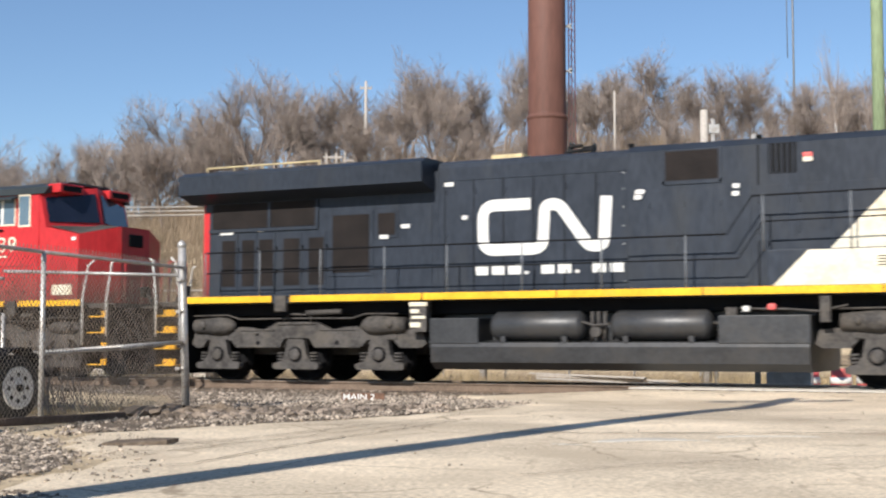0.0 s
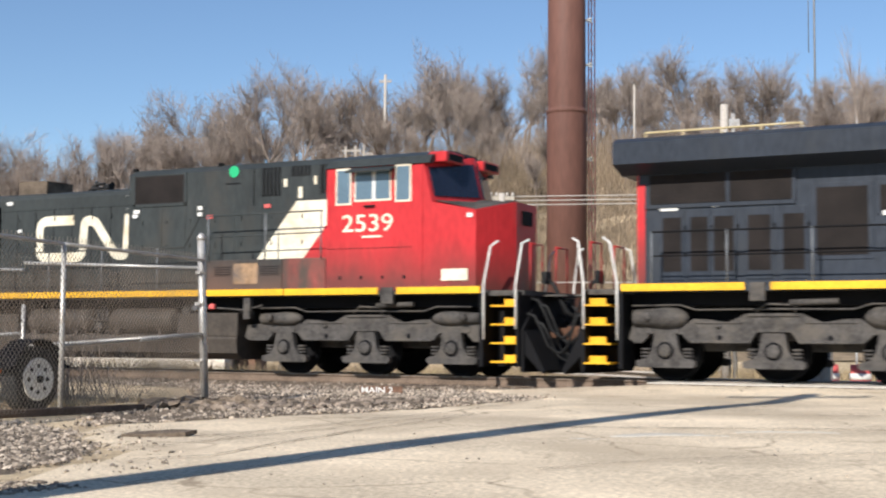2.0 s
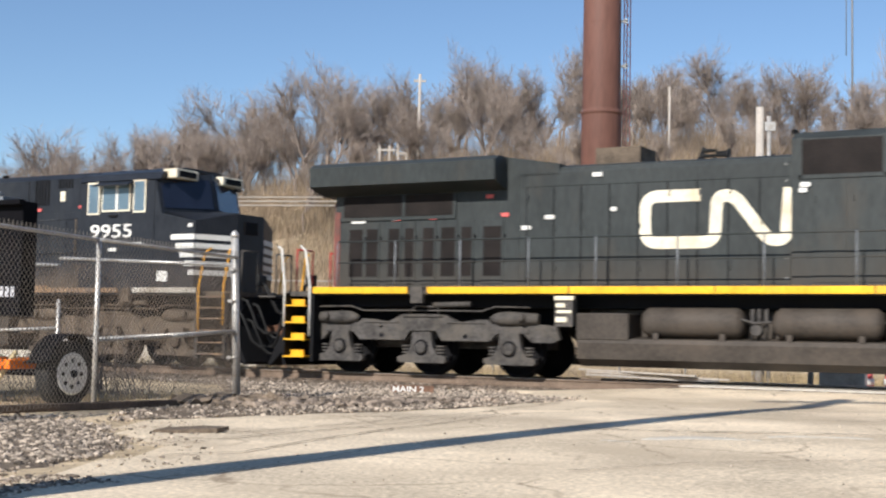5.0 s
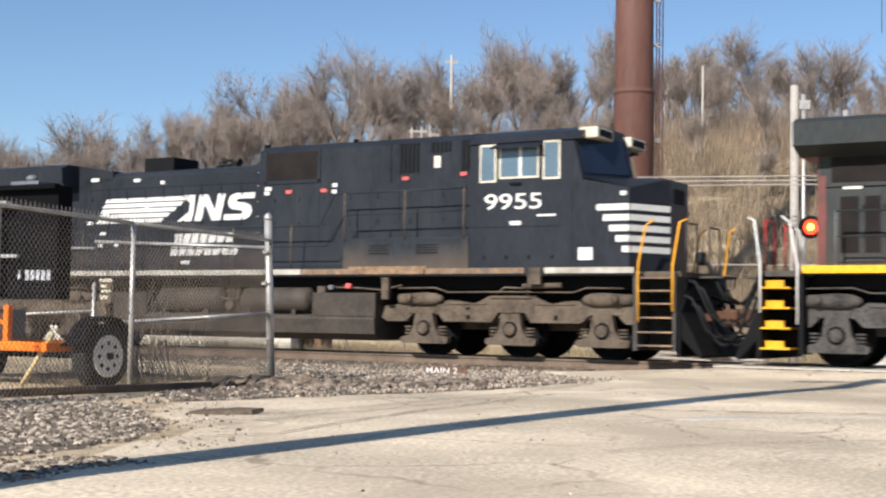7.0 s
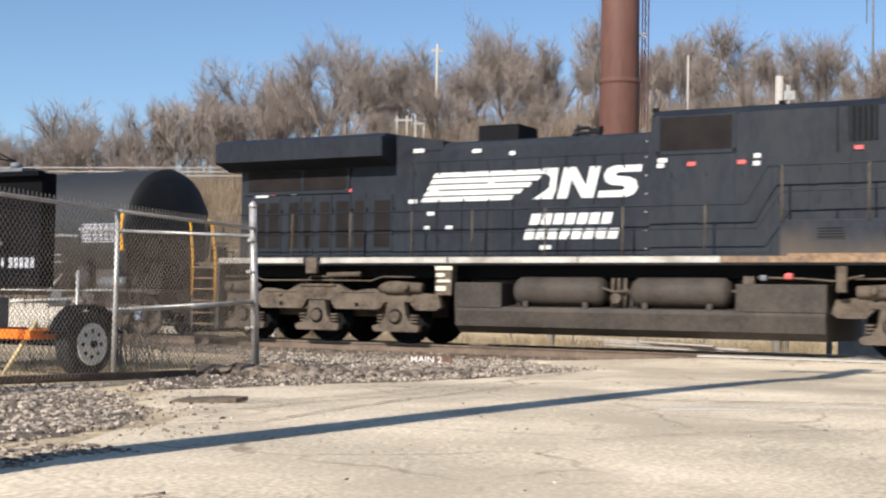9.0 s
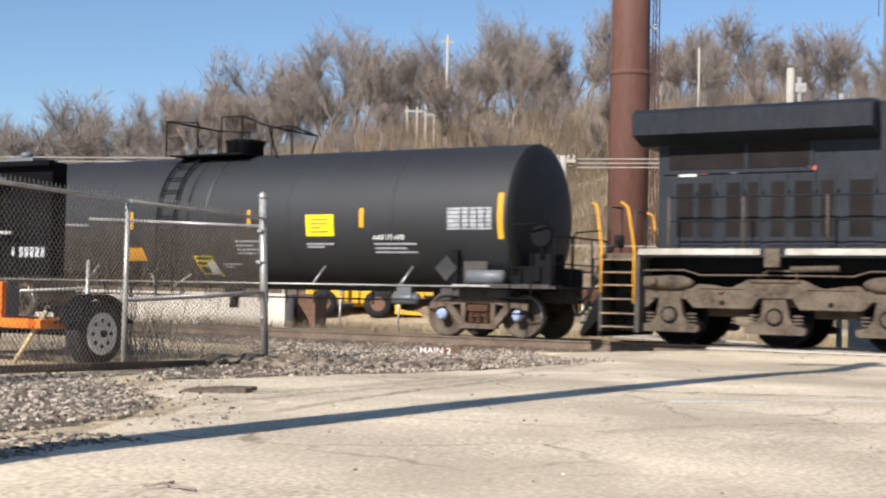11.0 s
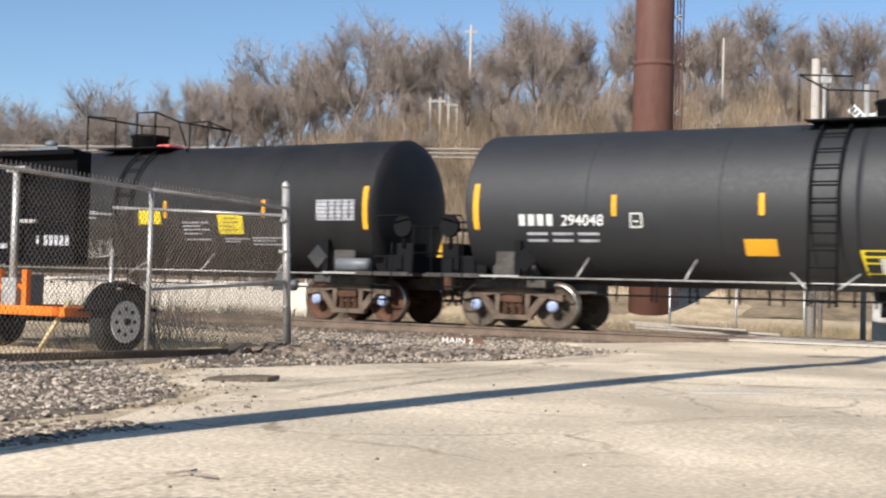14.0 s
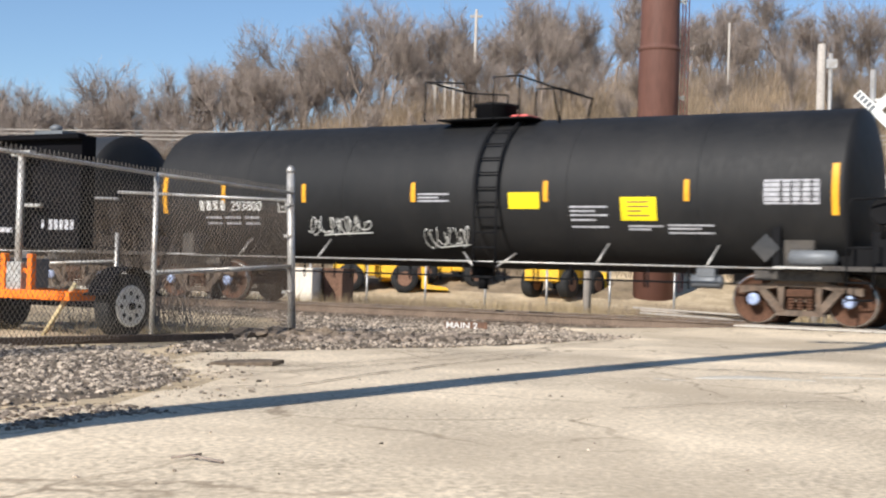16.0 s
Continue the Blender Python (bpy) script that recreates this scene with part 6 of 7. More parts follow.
        boxes("warning_label", M_LABELRED, loco, [(x, x + 0.16, y - 0.028, y - 0.01, z - 0.035, z + 0.04)], 0.0, "red warning label")
    for x0, x1, z0, z1 in (((4.64, 4.73, 4.0, 4.17), (5.02, 5.12, 3.74, 3.98), (5.42, 5.49, 4.02, 4.2)) if style == "d9" else ((4.92, 5.07, 3.90, 4.14),) if ns else ((5.1, 5.3, 4.05, 4.2), (3.62, 3.78, 4.0, 4.14))):
        boxes("plate", M_CREAM, loco, [(x0, x1, -bw - 0.014, -bw, z0, z1)])
    # livery
    y0 = -HW - 0.0125
    if ns:
        bm = bmesh.new()
        for k in range(5):
            z = 2.95 + k * 0.125
            para(bm, -4.72 + k * 0.07, -2.62 + k * 0.20, z, z + 0.095, 0.08, y0)
        part("white_stripes", bm, M_WHITE, loco, "block of white painted stripes")
        bm = bmesh.new()
        for poly in ([(-2.12, 2.95), (-1.70, 2.95), (-1.63, 3.12), (-1.58, 3.56), (-1.98, 3.56), (-1.74, 3.38), (-1.77, 3.17), (-1.94, 3.06)],
                     [(-1.60, 2.95), (-1.38, 2.95), (-1.29, 3.33), (-1.07, 2.95), (-0.83, 2.95), (-0.68, 3.56), (-0.90, 3.56), (-0.985, 3.19), (-1.20, 3.56), (-1.45, 3.56)],
                     [(-0.74, 2.95), (-0.12, 2.95), (0.02, 3.01), (0.09, 3.13), (0.05, 3.27), (-0.08, 3.33), (-0.34, 3.36), (-0.36, 3.40), (-0.30, 3.43), (0.15, 3.43), (0.18, 3.56), (-0.38, 3.56), (-0.54, 3.50), (-0.61, 3.38), (-0.57, 3.25), (-0.46, 3.19), (-0.20, 3.16), (-0.17, 3.12), (-0.23, 3.08), (-0.71, 3.08)]):
            add_prism(bm, poly, y0, y0 + 0.006)
        part("white_emblem", bm, M_WHITE, loco, "bold white slanted shapes")
        for z, x0, n in ((2.44, -2.2, 7), (2.15, -2.32, 8)):
            for k in range(n):
                bm = bmesh.new()
                para(bm, x0 + k * 0.255, x0 + k * 0.255 + 0.205, z, z + 0.22, 0.06, y0)
                part("white_bar", bm, M_WHITE, loco, "white slanted bar")
        lettering("road_number", "9955", 0.44, 6.36, -cw - 0.006, 2.94, M_WHITE, loco, "bold white painted numerals", 1.5, 0.003)
        boxes("plate", M_WHITE, loco, [(6.95, 7.2, -cw - 0.012, -cw, 2.62, 2.70)])
        boxes("small_bars", M_WHITE, loco, [(7.55, 7.95, -cw - 0.008, -cw, 2.78, 2.82)])
        boxes("rust_stain", M_DUST, loco, [(3.1, 5.0, -1.463, -1.459, 1.76, 1.83)], 0.0, "rusty dust along the box")
    else:
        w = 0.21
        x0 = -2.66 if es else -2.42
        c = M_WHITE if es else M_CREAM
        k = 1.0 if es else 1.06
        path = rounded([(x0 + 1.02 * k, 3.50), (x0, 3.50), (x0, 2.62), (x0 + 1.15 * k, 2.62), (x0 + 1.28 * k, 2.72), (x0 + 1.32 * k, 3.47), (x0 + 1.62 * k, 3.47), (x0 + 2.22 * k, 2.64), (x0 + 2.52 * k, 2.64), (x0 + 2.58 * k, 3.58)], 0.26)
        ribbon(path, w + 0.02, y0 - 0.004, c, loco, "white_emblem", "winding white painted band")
        if es:
            for j in range(9):
                bm = bmesh.new()
                add_box(bm, -2.82 + j * 0.35, -2.82 + j * 0.35 + (0.27 if j not in (3, 6) else 0.08), y0 - 0.004, y0 + 0.004, 2.13, 2.33 if j not in (3, 6) else 2.19)
                part("white_bar", bm, M_WHITE, loco, "white painted bar")
            bm = bmesh.new()
            para(bm, 4.05, 6.0, 2.43, 3.6, 1.15, -bw - 0.014)
            part("cream_sweep", bm, M_CREAM, loco, "slanting cream band")
            bm = bmesh.new()
            para(bm, 3.15, 5.1, 1.79, 2.40, 0.62, -1.466)
            part("cream_sweep", bm, M_CREAM, loco)
            bm = bmesh.new()
            para(bm, 5.1, 6.0, 1.79, 2.40, 0.3, -1.466)
            part("red_sweep", bm, M_RED, loco, "slanting red band")
        else:
            bm = bmesh.new()
            vs = [(3.95, 2.43), (5.15, 2.43), (5.97, 3.42), (5.97, 3.68), (4.98, 3.68)]
            add_prism(bm, vs, -bw - 0.0145, -bw - 0.008)
            part("cream_sweep", bm, M_CREAM, loco, "slanting cream band")
            bm = bmesh.new()
            add_prism(bm, [(5.16, 2.43), (5.97, 2.43), (5.97, 3.41)], -bw - 0.0145, -bw - 0.008)
            part("red_sweep", bm, M_RED, loco, "slanting red band")
            boxes("dust_coat", M_DUST, loco, [(3.66, 4.30, -1.466, -1.459, 1.90, 2.34)], 0.0, "brown dust on the box")
            lettering("road_number", "2539", 0.50, 6.40, -cw - 0.006, 2.93, M_CREAM, loco, "cream painted numerals", 1.24, 0.002)
            boxes("small_bars", M_CREAM, loco, [(6.9, 7.35, -cw - 0.008, -cw, 2.80, 2.84)])
            boxes("green_dot_bracket", M_DARK, loco, [(3.1, 3.5, -bw - 0.01, -bw, 4.12, 4.15)])
            bm = bmesh.new()
            add_lathe(bm, [(-bw - 0.012, 0.13), (-bw, 0.13)], "Y", (3.32, 0, 4.40), 20)
            part("green_disc", bm, M_GREEN, loco, "green painted disc")
    ROLLING.append((loco, place))
    return loco


def tank_car(label, place, skin, ladder, number, deco):
    """A black general-service tank car. ladder: place of ladder and platform along it."""
    car = thing("tank_car", label, "tank car", "tank cars of the train")
    R, ZC, L = 1.55, 2.45, 7.95
    bm = bmesh.new()
    add_lathe(bm, [(-L, R), (-L + 0.02, R), (-L + 0.3, R), (0, R), (L - 0.3, R), (L - 0.02, R), (L, R)], "X", (0, 0, ZC), 72)
    shell = part("tank", bm, skin, car, "black cylindrical tank")
    for e in (-1, 1):
        bm = bmesh.new()
        add_lathe(bm, [((L - 0.01) * e, R - 0.002), ((L + 0.012) * e, R - 0.006), ((L + 0.085) * e, 1.30), ((L + 0.155) * e, 1.0), ((L + 0.21) * e, 0.62), ((L + 0.235) * e, 0.25), ((L + 0.24) * e, 0.02)], "X", (0, 0, ZC), 72)
        # every head takes the darker paint: the end's shade is in its colour
        part("tank_head", bm, M_TCARB, shell, "dished black tank end, its shade in the colour")
    for x in (-5.3, -2.65, 2.65, 5.3):
        bm = bmesh.new()
        add_lathe(bm, [(x - 0.012, R + 0.002), (x + 0.012, R + 0.002)], "X", (0, 0, ZC), 72)
        part("weld_seam", bm, skin, shell)
    # a dull worn band by the ladder
    bm = bmesh.new()
    lx = ladder + (0.85 if ladder < 0 else -0.05)
    add_lathe(bm, [(lx - 0.32, R + 0.001), (lx - 0.2, R + 0.006), (lx + 0.2, R + 0.006), (lx + 0.32, R + 0.001)], "X", (0, 0, ZC), 72)
    part("jacket_band", bm, skin, shell)
    for e in (-1, 1):
        boxes("stub_sill", M_UNDER, car, [(e * 9.0, e * 5.6, -0.3, 0.3, 0.72, 1.05), (e * 7.9, e * 6.3, -1.2, 1.2, 0.80, 0.98)], 0.01, "stub sill and bolster")
    for x in (-7.1, 7.1):
        boxes("saddle", M_UNDER, car, [(x - 0.5, x + 0.5, -1.0, 1.0, 0.95, 1.35), (x - 0.3, x + 0.3, -1.25, 1.25, 0.95, 1.6)], 0.02)
    # side rod with its brackets
    for e in (-1, 1):
        bm = bmesh.new()
        add_path(bm, [(-6.9, e * 1.50, 1.02), (6.9, e * 1.50, 1.02)], 0.018, 6)
        part("safety_rail", bm, M_STEEL, car, "thin grey safety rail")
        for x in (-5.5, -3.3, 3.3, 5.5):
            tubes("rail_bracket", M_STEEL, car, [((x, e * 1.49, 1.02), (x + 0.12, e * 1.18, 1.42), 0.02)], 6)
        for s0 in (-1, 1):
            boxes("end_step", M_STEEL, car, [(6.75 * s0, 7.6 * s0, e * 1.30, e * 1.52, 1.02, 1.06)], 0.0, "pale running step")
            boxes("end_sill", M_UNDER, car, [(7.6 * s0, 8.9 * s0, e * 0.9, e * 1.50, 1.00, 1.08)])
            bm = bmesh.new()
            xx = 8.25 * s0
            add_path(bm, [(xx - 0.22 * s0, e * 1.50, 0.45), (xx - 0.22 * s0, e * 1.50, 2.15), (xx - 0.15 * s0, e * 1.48, 2.25), (xx + 0.5 * s0, e * 1.30, 2.28)], 0.02, 6)
            add_path(bm, [(xx + 0.25 * s0, e * 1.50, 0.45), (xx + 0.25 * s0, e * 1.50, 1.7)], 0.02, 6)
            for z in (0.5, 0.8, 1.4):
                add_path(bm, [(xx - 0.22 * s0, e * 1.50, z), (xx + 0.25 * s0, e * 1.50, z)], 0.018, 6)
            part("end_ladder", bm, M_DARK, car, "black end ladder and grab rail")
    for s0 in (-1, 1):
        bm = bmesh.new()
        for yy in (-1.3, -0.5, 0.5, 1.3):
            add_tube(bm, (8.9 * s0, yy, 1.04), (8.9 * s0, yy, 2.05), 0.018, n=6)
        add_path(bm, [(8.9 * s0, -1.3, 2.05), (8.9 * s0, 1.3, 2.05)], 0.018, 6)
        add_path(bm, [(8.9 * s0, -1.3, 1.5), (8.9 * s0, 1.3, 1.5)], 0.015, 6)
        part("end_railing", bm, M_DARK, car)
        boxes("end_platform", M_UNDER, car, [(8.55 * s0, 9.0 * s0, -1.45, 1.45, 1.0, 1.05)])
        bm = bmesh.new()
        add_box(bm, 8.9 * s0, 9.12 * s0, -0.18, 0.18, 0.72, 1.02, 0.05)
        add_box(bm, 8.6 * s0, 8.95 * s0, -0.1, 0.1, 0.78, 0.98, 0.02)
        part("coupler", bm, M_RUST, car, "rusty knuckle coupler")
        bm = bmesh.new()
        add_path(bm, [(8.8 * s0, 0.35 * s0, 0.85), (8.95 * s0, 0.33 * s0, 0.55), (9.08 * s0, 0.25 * s0, 0.4)], 0.025)
        part("air_hose", bm, M_HOSE, car)
        bm = bmesh.new()
        add_box(bm, 8.35 * s0, 8.75 * s0, -1.1, -0.5, 1.05, 1.7, 0.03)
        add_lathe(bm, [(-1.2, 0.22), (-1.12, 0.24), (-1.1, 0.2)], "Y", (8.55 * s0, 0, 2.05), 14)
        add_tube(bm, (8.55 * s0, -1.1, 1.6), (8.55 * s0, -1.1, 2.05), 0.05, n=8)
        part("hand_brake", bm, M_DARK, car, "black hand brake wheel and housing")
        boxes("end_skirt", M_DARK, car, [(7.75 * s0, 8.5 * s0, -1.0, 1.0, 0.95, 1.45)], 0.03)
    # brake gear hung under the belly
    bm = bmesh.new()
    for yy in (-0.9, 0.9):
        add_path(bm, [(-5.5, yy, 0.72), (5.5, yy, 0.72)], 0.02, 5)
        for k in range(13):
            x = -4.9 + k * 0.82
            add_tube(bm, (x, yy, 0.60), (x, yy, 0.98), 0.022, n=5)
    part("brake_rod", bm, M_DARK, car)
    bm = bmesh.new()
    add_lathe(bm, [(5.0, 0.04), (5.05, 0.13), (5.6, 0.13), (5.65, 0.04)], "X", (0, -0.95, 0.75), 14)
    add_box(bm, 5.15, 5.5, -1.05, -0.85, 0.85, 1.0)
    part("brake_cylinder", bm, M_GREYT, car, "grey brake cylinder")
    bm = bmesh.new()
    add_lathe(bm, [(-0.25, 0.22), (-0.1, 0.25), (0.1, 0.25)], "Z", (0, 0, 0.98), 20)
    add_tube(bm, (0, 0, 0.45), (0, 0, 0.8), 0.11, n=10)
    part("bottom_outlet", bm, M_DARK, car)
    # reservoir at the ends
    for s0 in (1,):
        bm = bmesh.new()
        add_lathe(bm, [(6.95, 0.05), (7.0, 0.14), (7.78, 0.14), (7.83, 0.05)], "X", (0, -1.28, 1.22), 16)
        part("air_reservoir", bm, M_GREYT, car, "small grey air reservoir")
    for s0 in (-1, 1):
        boxes("placard_post", M_DARK, car, [(6.72 * s0, 6.85 * s0, -1.48, -1.40, 1.0, 1.75)])
        bm = bmesh.new()
        add_prism(bm, [(6.6 * s0 - 0.0, 1.12), (6.6 * s0 + 0.26, 1.38), (6.6 * s0, 1.64), (6.6 * s0 - 0.26, 1.38)], -1.515, -1.495)
        part("placard", bm, M_TANKF if s0 > 0 else M_DARK, car, "grey diamond placard")
    # ladder, platform and manway
    bm = bmesh.new()
    for dx in (-0.25, 0.25):
        arc = [(ladder + dx, -(R + 0.09) * math.cos(a), ZC + (R + 0.09) * math.sin(a)) for a in [radians(-6 + 8 * k) for k in range(10)]]
        add_path(bm, [(ladder + dx, -1.62, 0.62), (ladder + dx, -1.66, 2.25)] + arc, 0.028, 6)
    part("side_ladder", bm, M_DARK, car, "black side ladder curving over the tank")
    for k in range(11):
        z = 0.7 + k * 0.3
        if z < 2.3:
            c = (-1.65, z)
        else:
            a = math.asin(min(0.97, (z - ZC) / (R + 0.09)))
            c = (-(R + 0.09) * math.cos(a), z)
        tubes("rung", M_DARK, car, [((ladder - 0.25, c[0], c[1]), (ladder + 0.25, c[0], c[1]), 0.018)], 6)
    for dx in (-0.25, 0.25):
        tubes("ladder_stay", M_STEEL, car, [((ladder + dx, -1.62, 0.9), (ladder + dx * 2.4, -1.4, 1.2), 0.02)], 6)
    px = 0.2
    boxes("platform", M_DARK, car, [(px - 1.5, px + 0.7, -0.95, 0.95, 3.96, 3.99)], 0.0, "black grated platform on the tank's top") if ladder < 0 else boxes("platform", M_DARK, car, [(px - 0.9, px + 1.3, -0.95, 0.95, 3.96, 3.99)], 0.0, "black grated platform on the tank's top")
    bm = bmesh.new()
    m = 1 if ladder < 0 else -1
    cx = px - 0.2 * m
    for e in (-1, 1):
        a0, a1, a2, a3 = cx - 1.4, cx - 0.45, cx + 0.55, cx + 1.6
        add_path(bm, [(a0, e * 0.95, 3.95), (a0, e * 0.95, 4.80), (a1, e * 0.95, 4.72), (a1, e * 0.95, 3.95)], 0.022, 6)
        add_path(bm, [(a2 - 0.3, e * 0.95, 3.95), (a2 - 0.3, e * 0.95, 4.82), (a2 + 0.3, e * 0.95, 4.82), (a3, e * 0.95, 4.55), (a3, e * 0.6, 3.85)], 0.022, 6)
        add_tube(bm, (a2 + 0.3, e * 0.95, 3.95), (a2 + 0.3, e * 0.95, 4.82), 0.022, n=6)
    add_path(bm, [(cx - 1.4, -0.95, 4.8), (cx - 1.4, 0.95, 4.8)], 0.022, 6)
    add_path(bm, [(cx + 1.6, -0.95, 4.55), (cx + 1.6, 0.95, 4.55)], 0.022, 6)
    part("platform_railing", bm, M_DARK, car, "black tubular platform railing")
    bm = bmesh.new()
    add_lathe(bm, [(3.9, 0.44), (4.30, 0.44), (4.32, 0.48), (4.37, 0.48), (4.40, 0.30), (4.42, 0.05)], "Z", (px, 0, 0), 24)
    part("manway", bm, M_DARK, car, "round black manway cover")
    if deco:
        boxes("red_valve", M_LABELRED, car, [(px + 0.5, px + 0.9, -0.3, 0.3, 3.98, 4.12)], 0.04)

    def on_skin(z, lift=0.006):
        return -math.sqrt(max(0.0, (R + lift) ** 2 - (z - ZC) ** 2))

    def patch(name, x0, x1, z0, z1, material, label2="", slant=0.0, parent=car, lift=0.005):
        bm = bmesh.new()
        n = 8
        rows = []
        for k in range(n + 1):
            z = z0 + (z1 - z0) * k / n
            s = slant * k / n
            rows.append([[bm.verts.new((x + s, on_skin(z, li), z)) for x in (x0, x1)] for li in (lift, 0.0)])
        for k in range(n):
            (a, b), (c, d) = rows[k][0], rows[k + 1][0]
            bm.faces.new((a, b, d, c)).smooth = True
        return part(name, bm, material, parent, label2)
    for x in (-7.72, 7.82):
        patch("reflector", x - 0.06, x + 0.06, 1.97, 2.88, M_AMBER, "tall amber reflective strip")
    xs5 = (-4.72, -1.86, 1.58, 4.55) if deco == 0 else (-5.95, -3.68, -0.86, 2.2, 5.1)
    for x in xs5:
        patch("reflector", x - 0.05, x + 0.05, 2.22, 2.62, M_AMBER, "amber reflective strip")
    # signs, tables of data and stencilled lines as bars
    if deco == 0:
        patch("yellow_sign", 3.12, 3.84, 2.04, 2.50, M_SIGNYEL, "yellow printed warning sheet")
        for k in range(4):
            patch("print_bar", 3.25, 3.70 if k != 1 else 3.5, 2.12 + k * 0.085, 2.145 + k * 0.085, M_BROWNBOX, lift=0.008)
        patch("amber_sign", -2.22, -1.62, 1.50, 1.80, M_AMBER, "amber printed warning sheet", 0.0)
        patch("yellow_sign", -0.12, 0.42, 1.16, 1.62, M_SIGNYEL, "creased yellow sheet", -0.06)
        patch("paper", 0.14, 0.40, 1.22, 1.48, M_WHITE, "white paper tag", lift=0.008)
        nx, lines = -6.75, ((1.15, 1.9, (1.92, 1.83, 1.74, 1.66)), (3.1, 3.8, (1.86, 1.80)), (4.82, 5.85, (1.86, 1.77, 1.69)), (0.62, 1.15, (1.42, 1.36)))
        tx = 6.62
    else:
        patch("yellow_sign", 3.78, 4.50, 1.86, 2.30, M_SIGNYEL, "yellow printed warning sheet")
        for k in range(4):
            patch("print_bar", 3.92, 4.36 if k != 1 else 4.2, 1.94 + k * 0.085, 1.965 + k * 0.085, M_BROWNBOX, lift=0.008)
        patch("yellow_sign", 1.38, 2.06, 2.08, 2.40, M_SIGNYEL, "yellow printed warning sheet")
        nx, lines = -6.66, ((-0.74, 0.0, (2.36, 2.29, 2.22)), (2.72, 3.5, (2.10, 2.02, 1.94, 1.85, 1.72)), (3.9, 4.6, (1.74, 1.68)), (4.7, 5.6, (1.76, 1.70, 1.62)))
        tx = 6.55
        for x0, x1, zb, amp, seed in ((-3.6, -2.0, 1.72, 0.22, 5), (-0.72, 0.3, 1.5, 0.22, 6)):
            rg = random.Random(seed)
            bm = bmesh.new()
            x = x0
            while x < x1 - 0.1:      # loops, hooks and slashes side by side
                w, h, lean = rg.uniform(0.12, 0.24), amp * rg.uniform(0.5, 1.3), rg.uniform(0.1, 0.5)
                turns, start = rg.choice((0.75, 1.1, 1.5)), rg.uniform(0, 6.28)
                pts = []
                for k in range(13):
                    a = start + turns * 6.28 * k / 12
                    z = zb + h * math.sin(a) * (0.6 + 0.4 * k / 12)
                    pts.append((x + w * 0.5 * math.cos(a) + lean * (z - zb) + w * k / 12, on_skin(z, 0.010), z))
                add_path(bm, pts, rg.uniform(0.008, 0.014), 4)
                x += w * rg.uniform(0.7, 1.0)
            add_path(bm, [(x0 + 0.3, on_skin(zb - 0.2, 0.012), zb - 0.2), (x1, on_skin(zb - 0.14, 0.012), zb - 0.14)], 0.012, 4)
            part("paint_scrawl", bm, M_WHITE, car, "white spray-paint scribble")
    if deco == 0:
        lettering("stencil", "AAR ST-470", 0.15, 4.82, on_skin(2.02, 0.02), 1.96, M_WHITE, car, "white stencilled letters", 1.0, 0.001)
    for x0, x1, zs in lines:
        for k, z in enumerate(zs):
            patch("stencil_bar", x0, x1 - (0.0 if k % 2 == 0 else 0.25), z, z + 0.035, M_LILAC)
    for k in range(3):
        patch("stencil_bar", nx + 0.15 + 0.55 * k, nx + 0.60 + 0.55 * k, 1.86, 1.91, M_LILAC)
        patch("stencil_bar", nx + 0.15 + 0.55 * k, nx + 0.58 + 0.55 * k, 1.73, 1.78, M_LILAC)
    for k in range(4):
        patch("mark_bar", nx + k * 0.2, nx + k * 0.2 + 0.13, 2.04, 2.26, M_WHITE)
    if number:
        lettering("car_number", number, 0.30, nx + 0.92, on_skin(2.15, 0.02), 2.04, M_WHITE, car, "white painted numerals", 1.0, 0.001)
    for a in ((-4.40, -4.37, 2.0, 2.28), (-4.18, -4.15, 2.0, 2.28), (-4.40, -4.15, 2.0, 2.03), (-4.40, -4.15, 2.25, 2.28), (-4.32, -4.23, 2.1, 2.14)):
        patch("stencil_box", *a, M_WHITE)
    tb = patch("data_table", tx, tx + 1.0, 2.16, 2.60, M_LILAC, "white stencilled data table")
    for k in range(5):
        patch("table_line", tx + 0.01, tx + 0.99, 2.20 + k * 0.085, 2.215 + k * 0.085, skin, lift=0.009)
    for k in range(4):
        patch("table_line", tx + 0.30 + k * 0.18, tx + 0.34 + k * 0.18, 2.18, 2.58, skin, lift=0.0095)
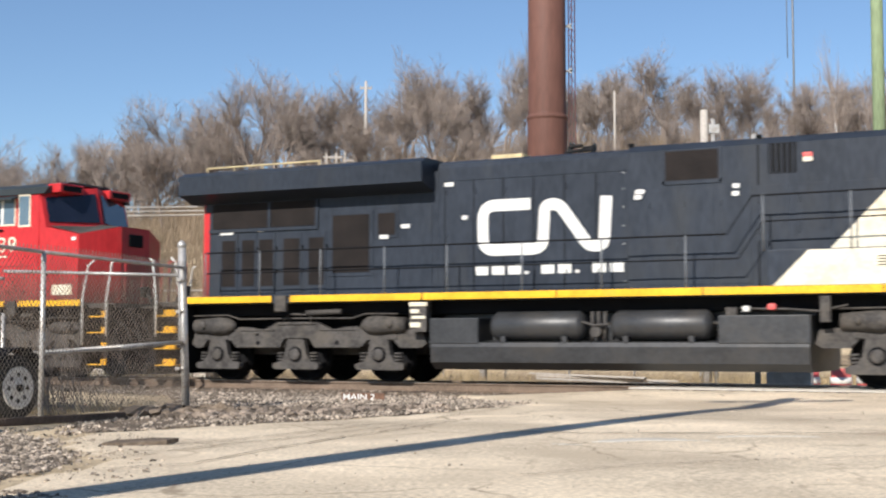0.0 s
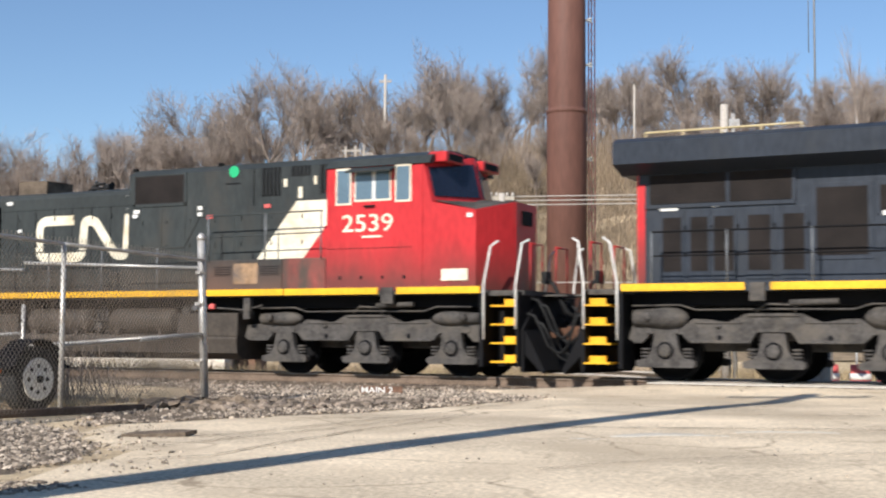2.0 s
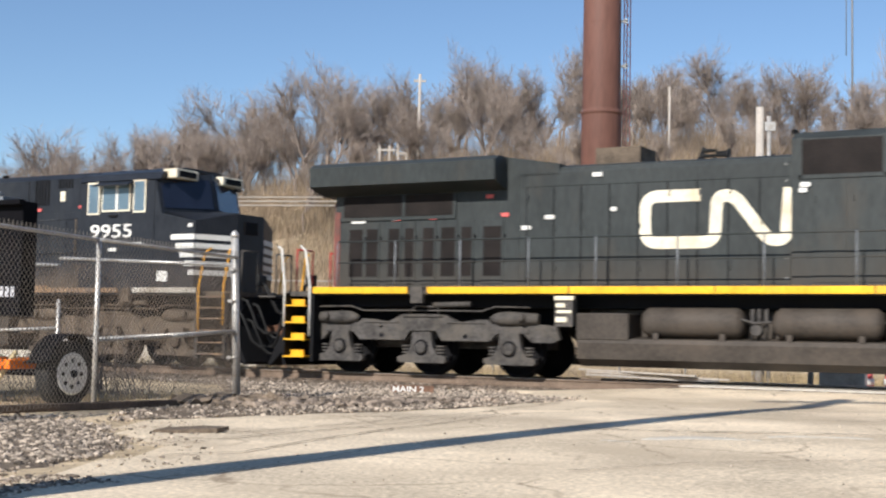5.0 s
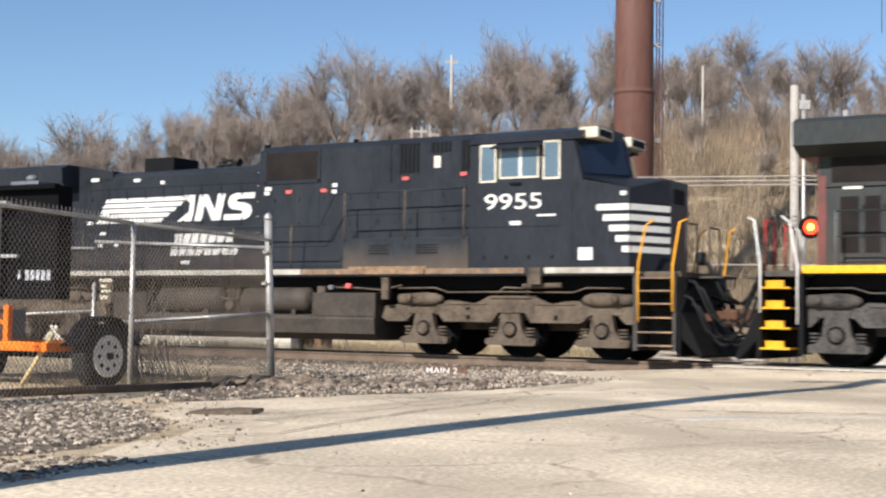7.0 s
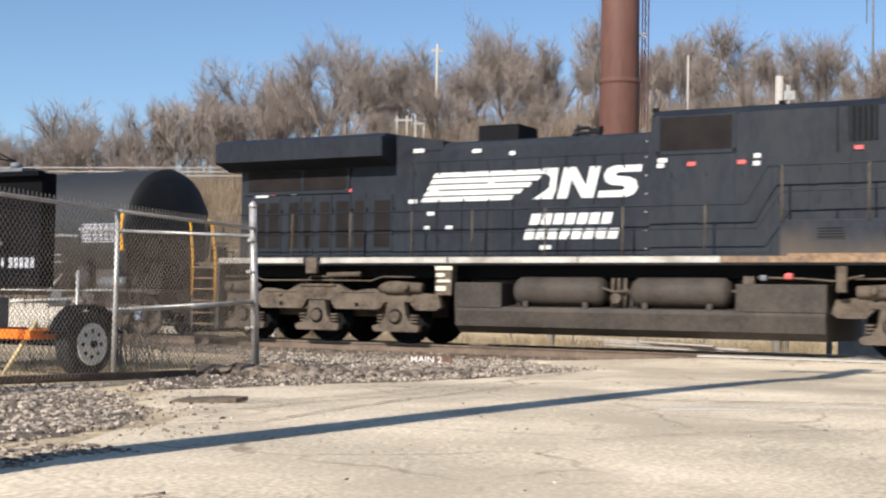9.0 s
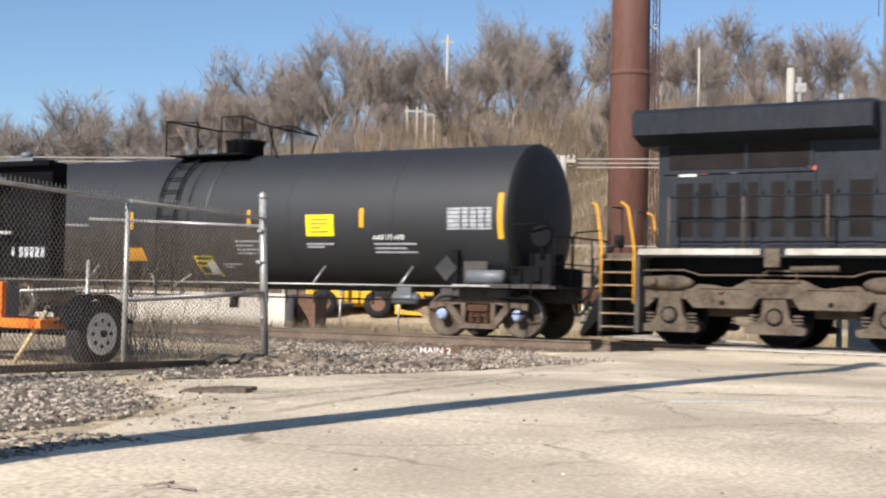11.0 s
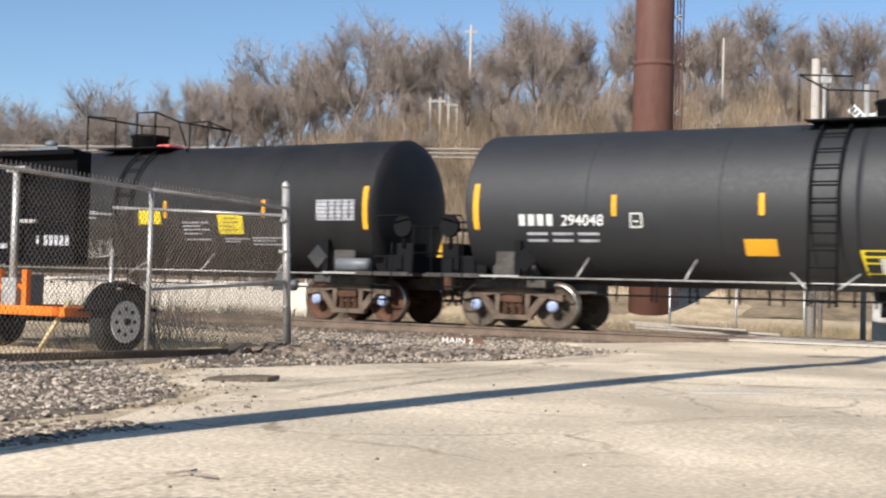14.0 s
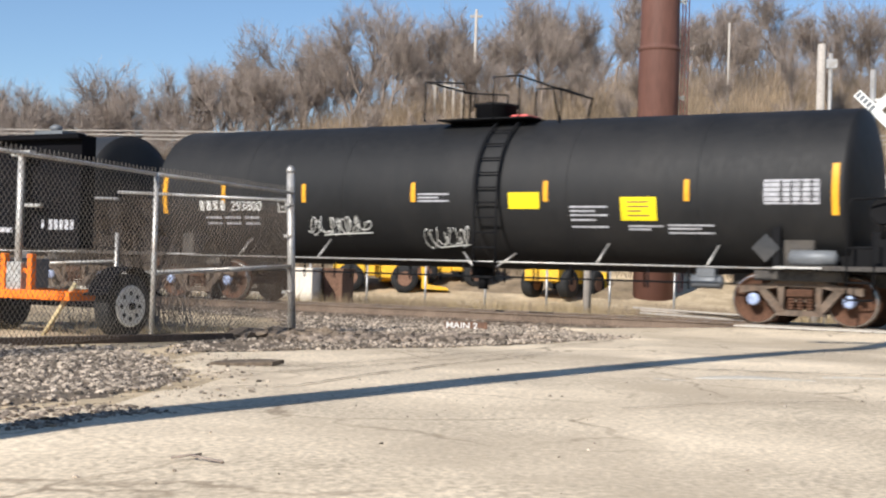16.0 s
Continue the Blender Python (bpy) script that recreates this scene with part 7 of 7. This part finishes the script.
    # bogies
    for xc in (-7.1, 7.1):
        tr = boxes("truck", M_TRUCK, car, [(xc - 0.2, xc + 0.2, -1.0, 1.0, 0.42, 0.72)], 0.03, "two-axle freight bogie")
        for e in (-1, 1):
            bm = bmesh.new()
            y0, y1 = e * 0.92, e * 1.06
            add_prism(bm, [(xc - 1.12, 0.56), (xc - 1.12, 0.70), (xc - 0.70, 0.74), (xc - 0.30, 0.82), (xc + 0.30, 0.82), (xc + 0.70, 0.74), (xc + 1.12, 0.70), (xc + 1.12, 0.56), (xc + 0.75, 0.62), (xc + 0.32, 0.70), (xc - 0.32, 0.70), (xc - 0.75, 0.62)], y0, y1)
            for s1 in (-1, 1):
                add_prism(bm, [(xc + s1 * 0.80, 0.66), (xc + s1 * 0.62, 0.66), (xc + s1 * 0.24, 0.24), (xc + s1 * 0.42, 0.22)], y0, y1)
                add_prism(bm, [(xc + s1 * 0.40, 0.72), (xc + s1 * 0.28, 0.72), (xc + s1 * 0.30, 0.30), (xc + s1 * 0.38, 0.30)], y0, y1)
            add_prism(bm, [(xc - 0.44, 0.18), (xc + 0.44, 0.18), (xc + 0.40, 0.28), (xc - 0.40, 0.28)], y0, y1)
            part("side_frame", bm, M_TRUCK, tr, "cast steel side frame")
            for k in range(3):
                bm = bmesh.new()
                for j in range(4):
                    add_lathe(bm, [(0.29 + j * 0.055, 0.06), (0.31 + j * 0.055, 0.075), (0.335 + j * 0.055, 0.06)], "Z", (xc - 0.17 + k * 0.17, e * 0.99, 0), 10)
                part("coil_spring", bm, M_RUST, tr)
            boxes("bolster_end", M_RUST, tr, [(xc - 0.24, xc + 0.24, e * 0.9, e * 1.09, 0.52, 0.66)], 0.02)
        for s1 in (-1, 1):
            wheelset(car, xc + s1 * 0.87, 0.457, M_RUST if deco else M_UNDERB, M_RAILTOP, M_CAP, 1.03)
    ROLLING.append((car, place))
    return car


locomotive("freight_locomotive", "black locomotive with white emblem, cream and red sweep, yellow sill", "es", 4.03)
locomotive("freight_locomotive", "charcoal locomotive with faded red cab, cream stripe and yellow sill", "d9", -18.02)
locomotive("freight_locomotive", "black locomotive with white stripe block and dusty brown bogies", "ns", -40.32)
tank_car("black tank car with clean yellow warning sheets and side ladder", -60.62, M_TCAR, -0.74, "294048", 0)
tank_car("weathered black tank car with white spray-paint scribbles", -78.86, M_TCARB, 0.92, "293800", 1)
tank_car("black tank car at the tail of the visible train", -97.10, M_TCAR, -0.74, "", 0)


def motions():
    for ob, place in ROLLING:
        walk(ob, [(t, Matrix.Translation(rail_at(s + place)) @ pose(0, 0, 0, 0, 0, -TURN)) for t, s in S_ROWS])
    ts = [k * 0.125 for k in range(129)]
    ss = np.interp(ts, [r[0] for r in S_ROWS], [r[1] for r in S_ROWS])
    for ws, r, x in WHEELS:
        walk(ws, [(t, Matrix.Translation((x, 0, r)) @ Matrix.Rotation(s / r, 4, "Y")) for t, s in zip(ts, ss)])


motions()
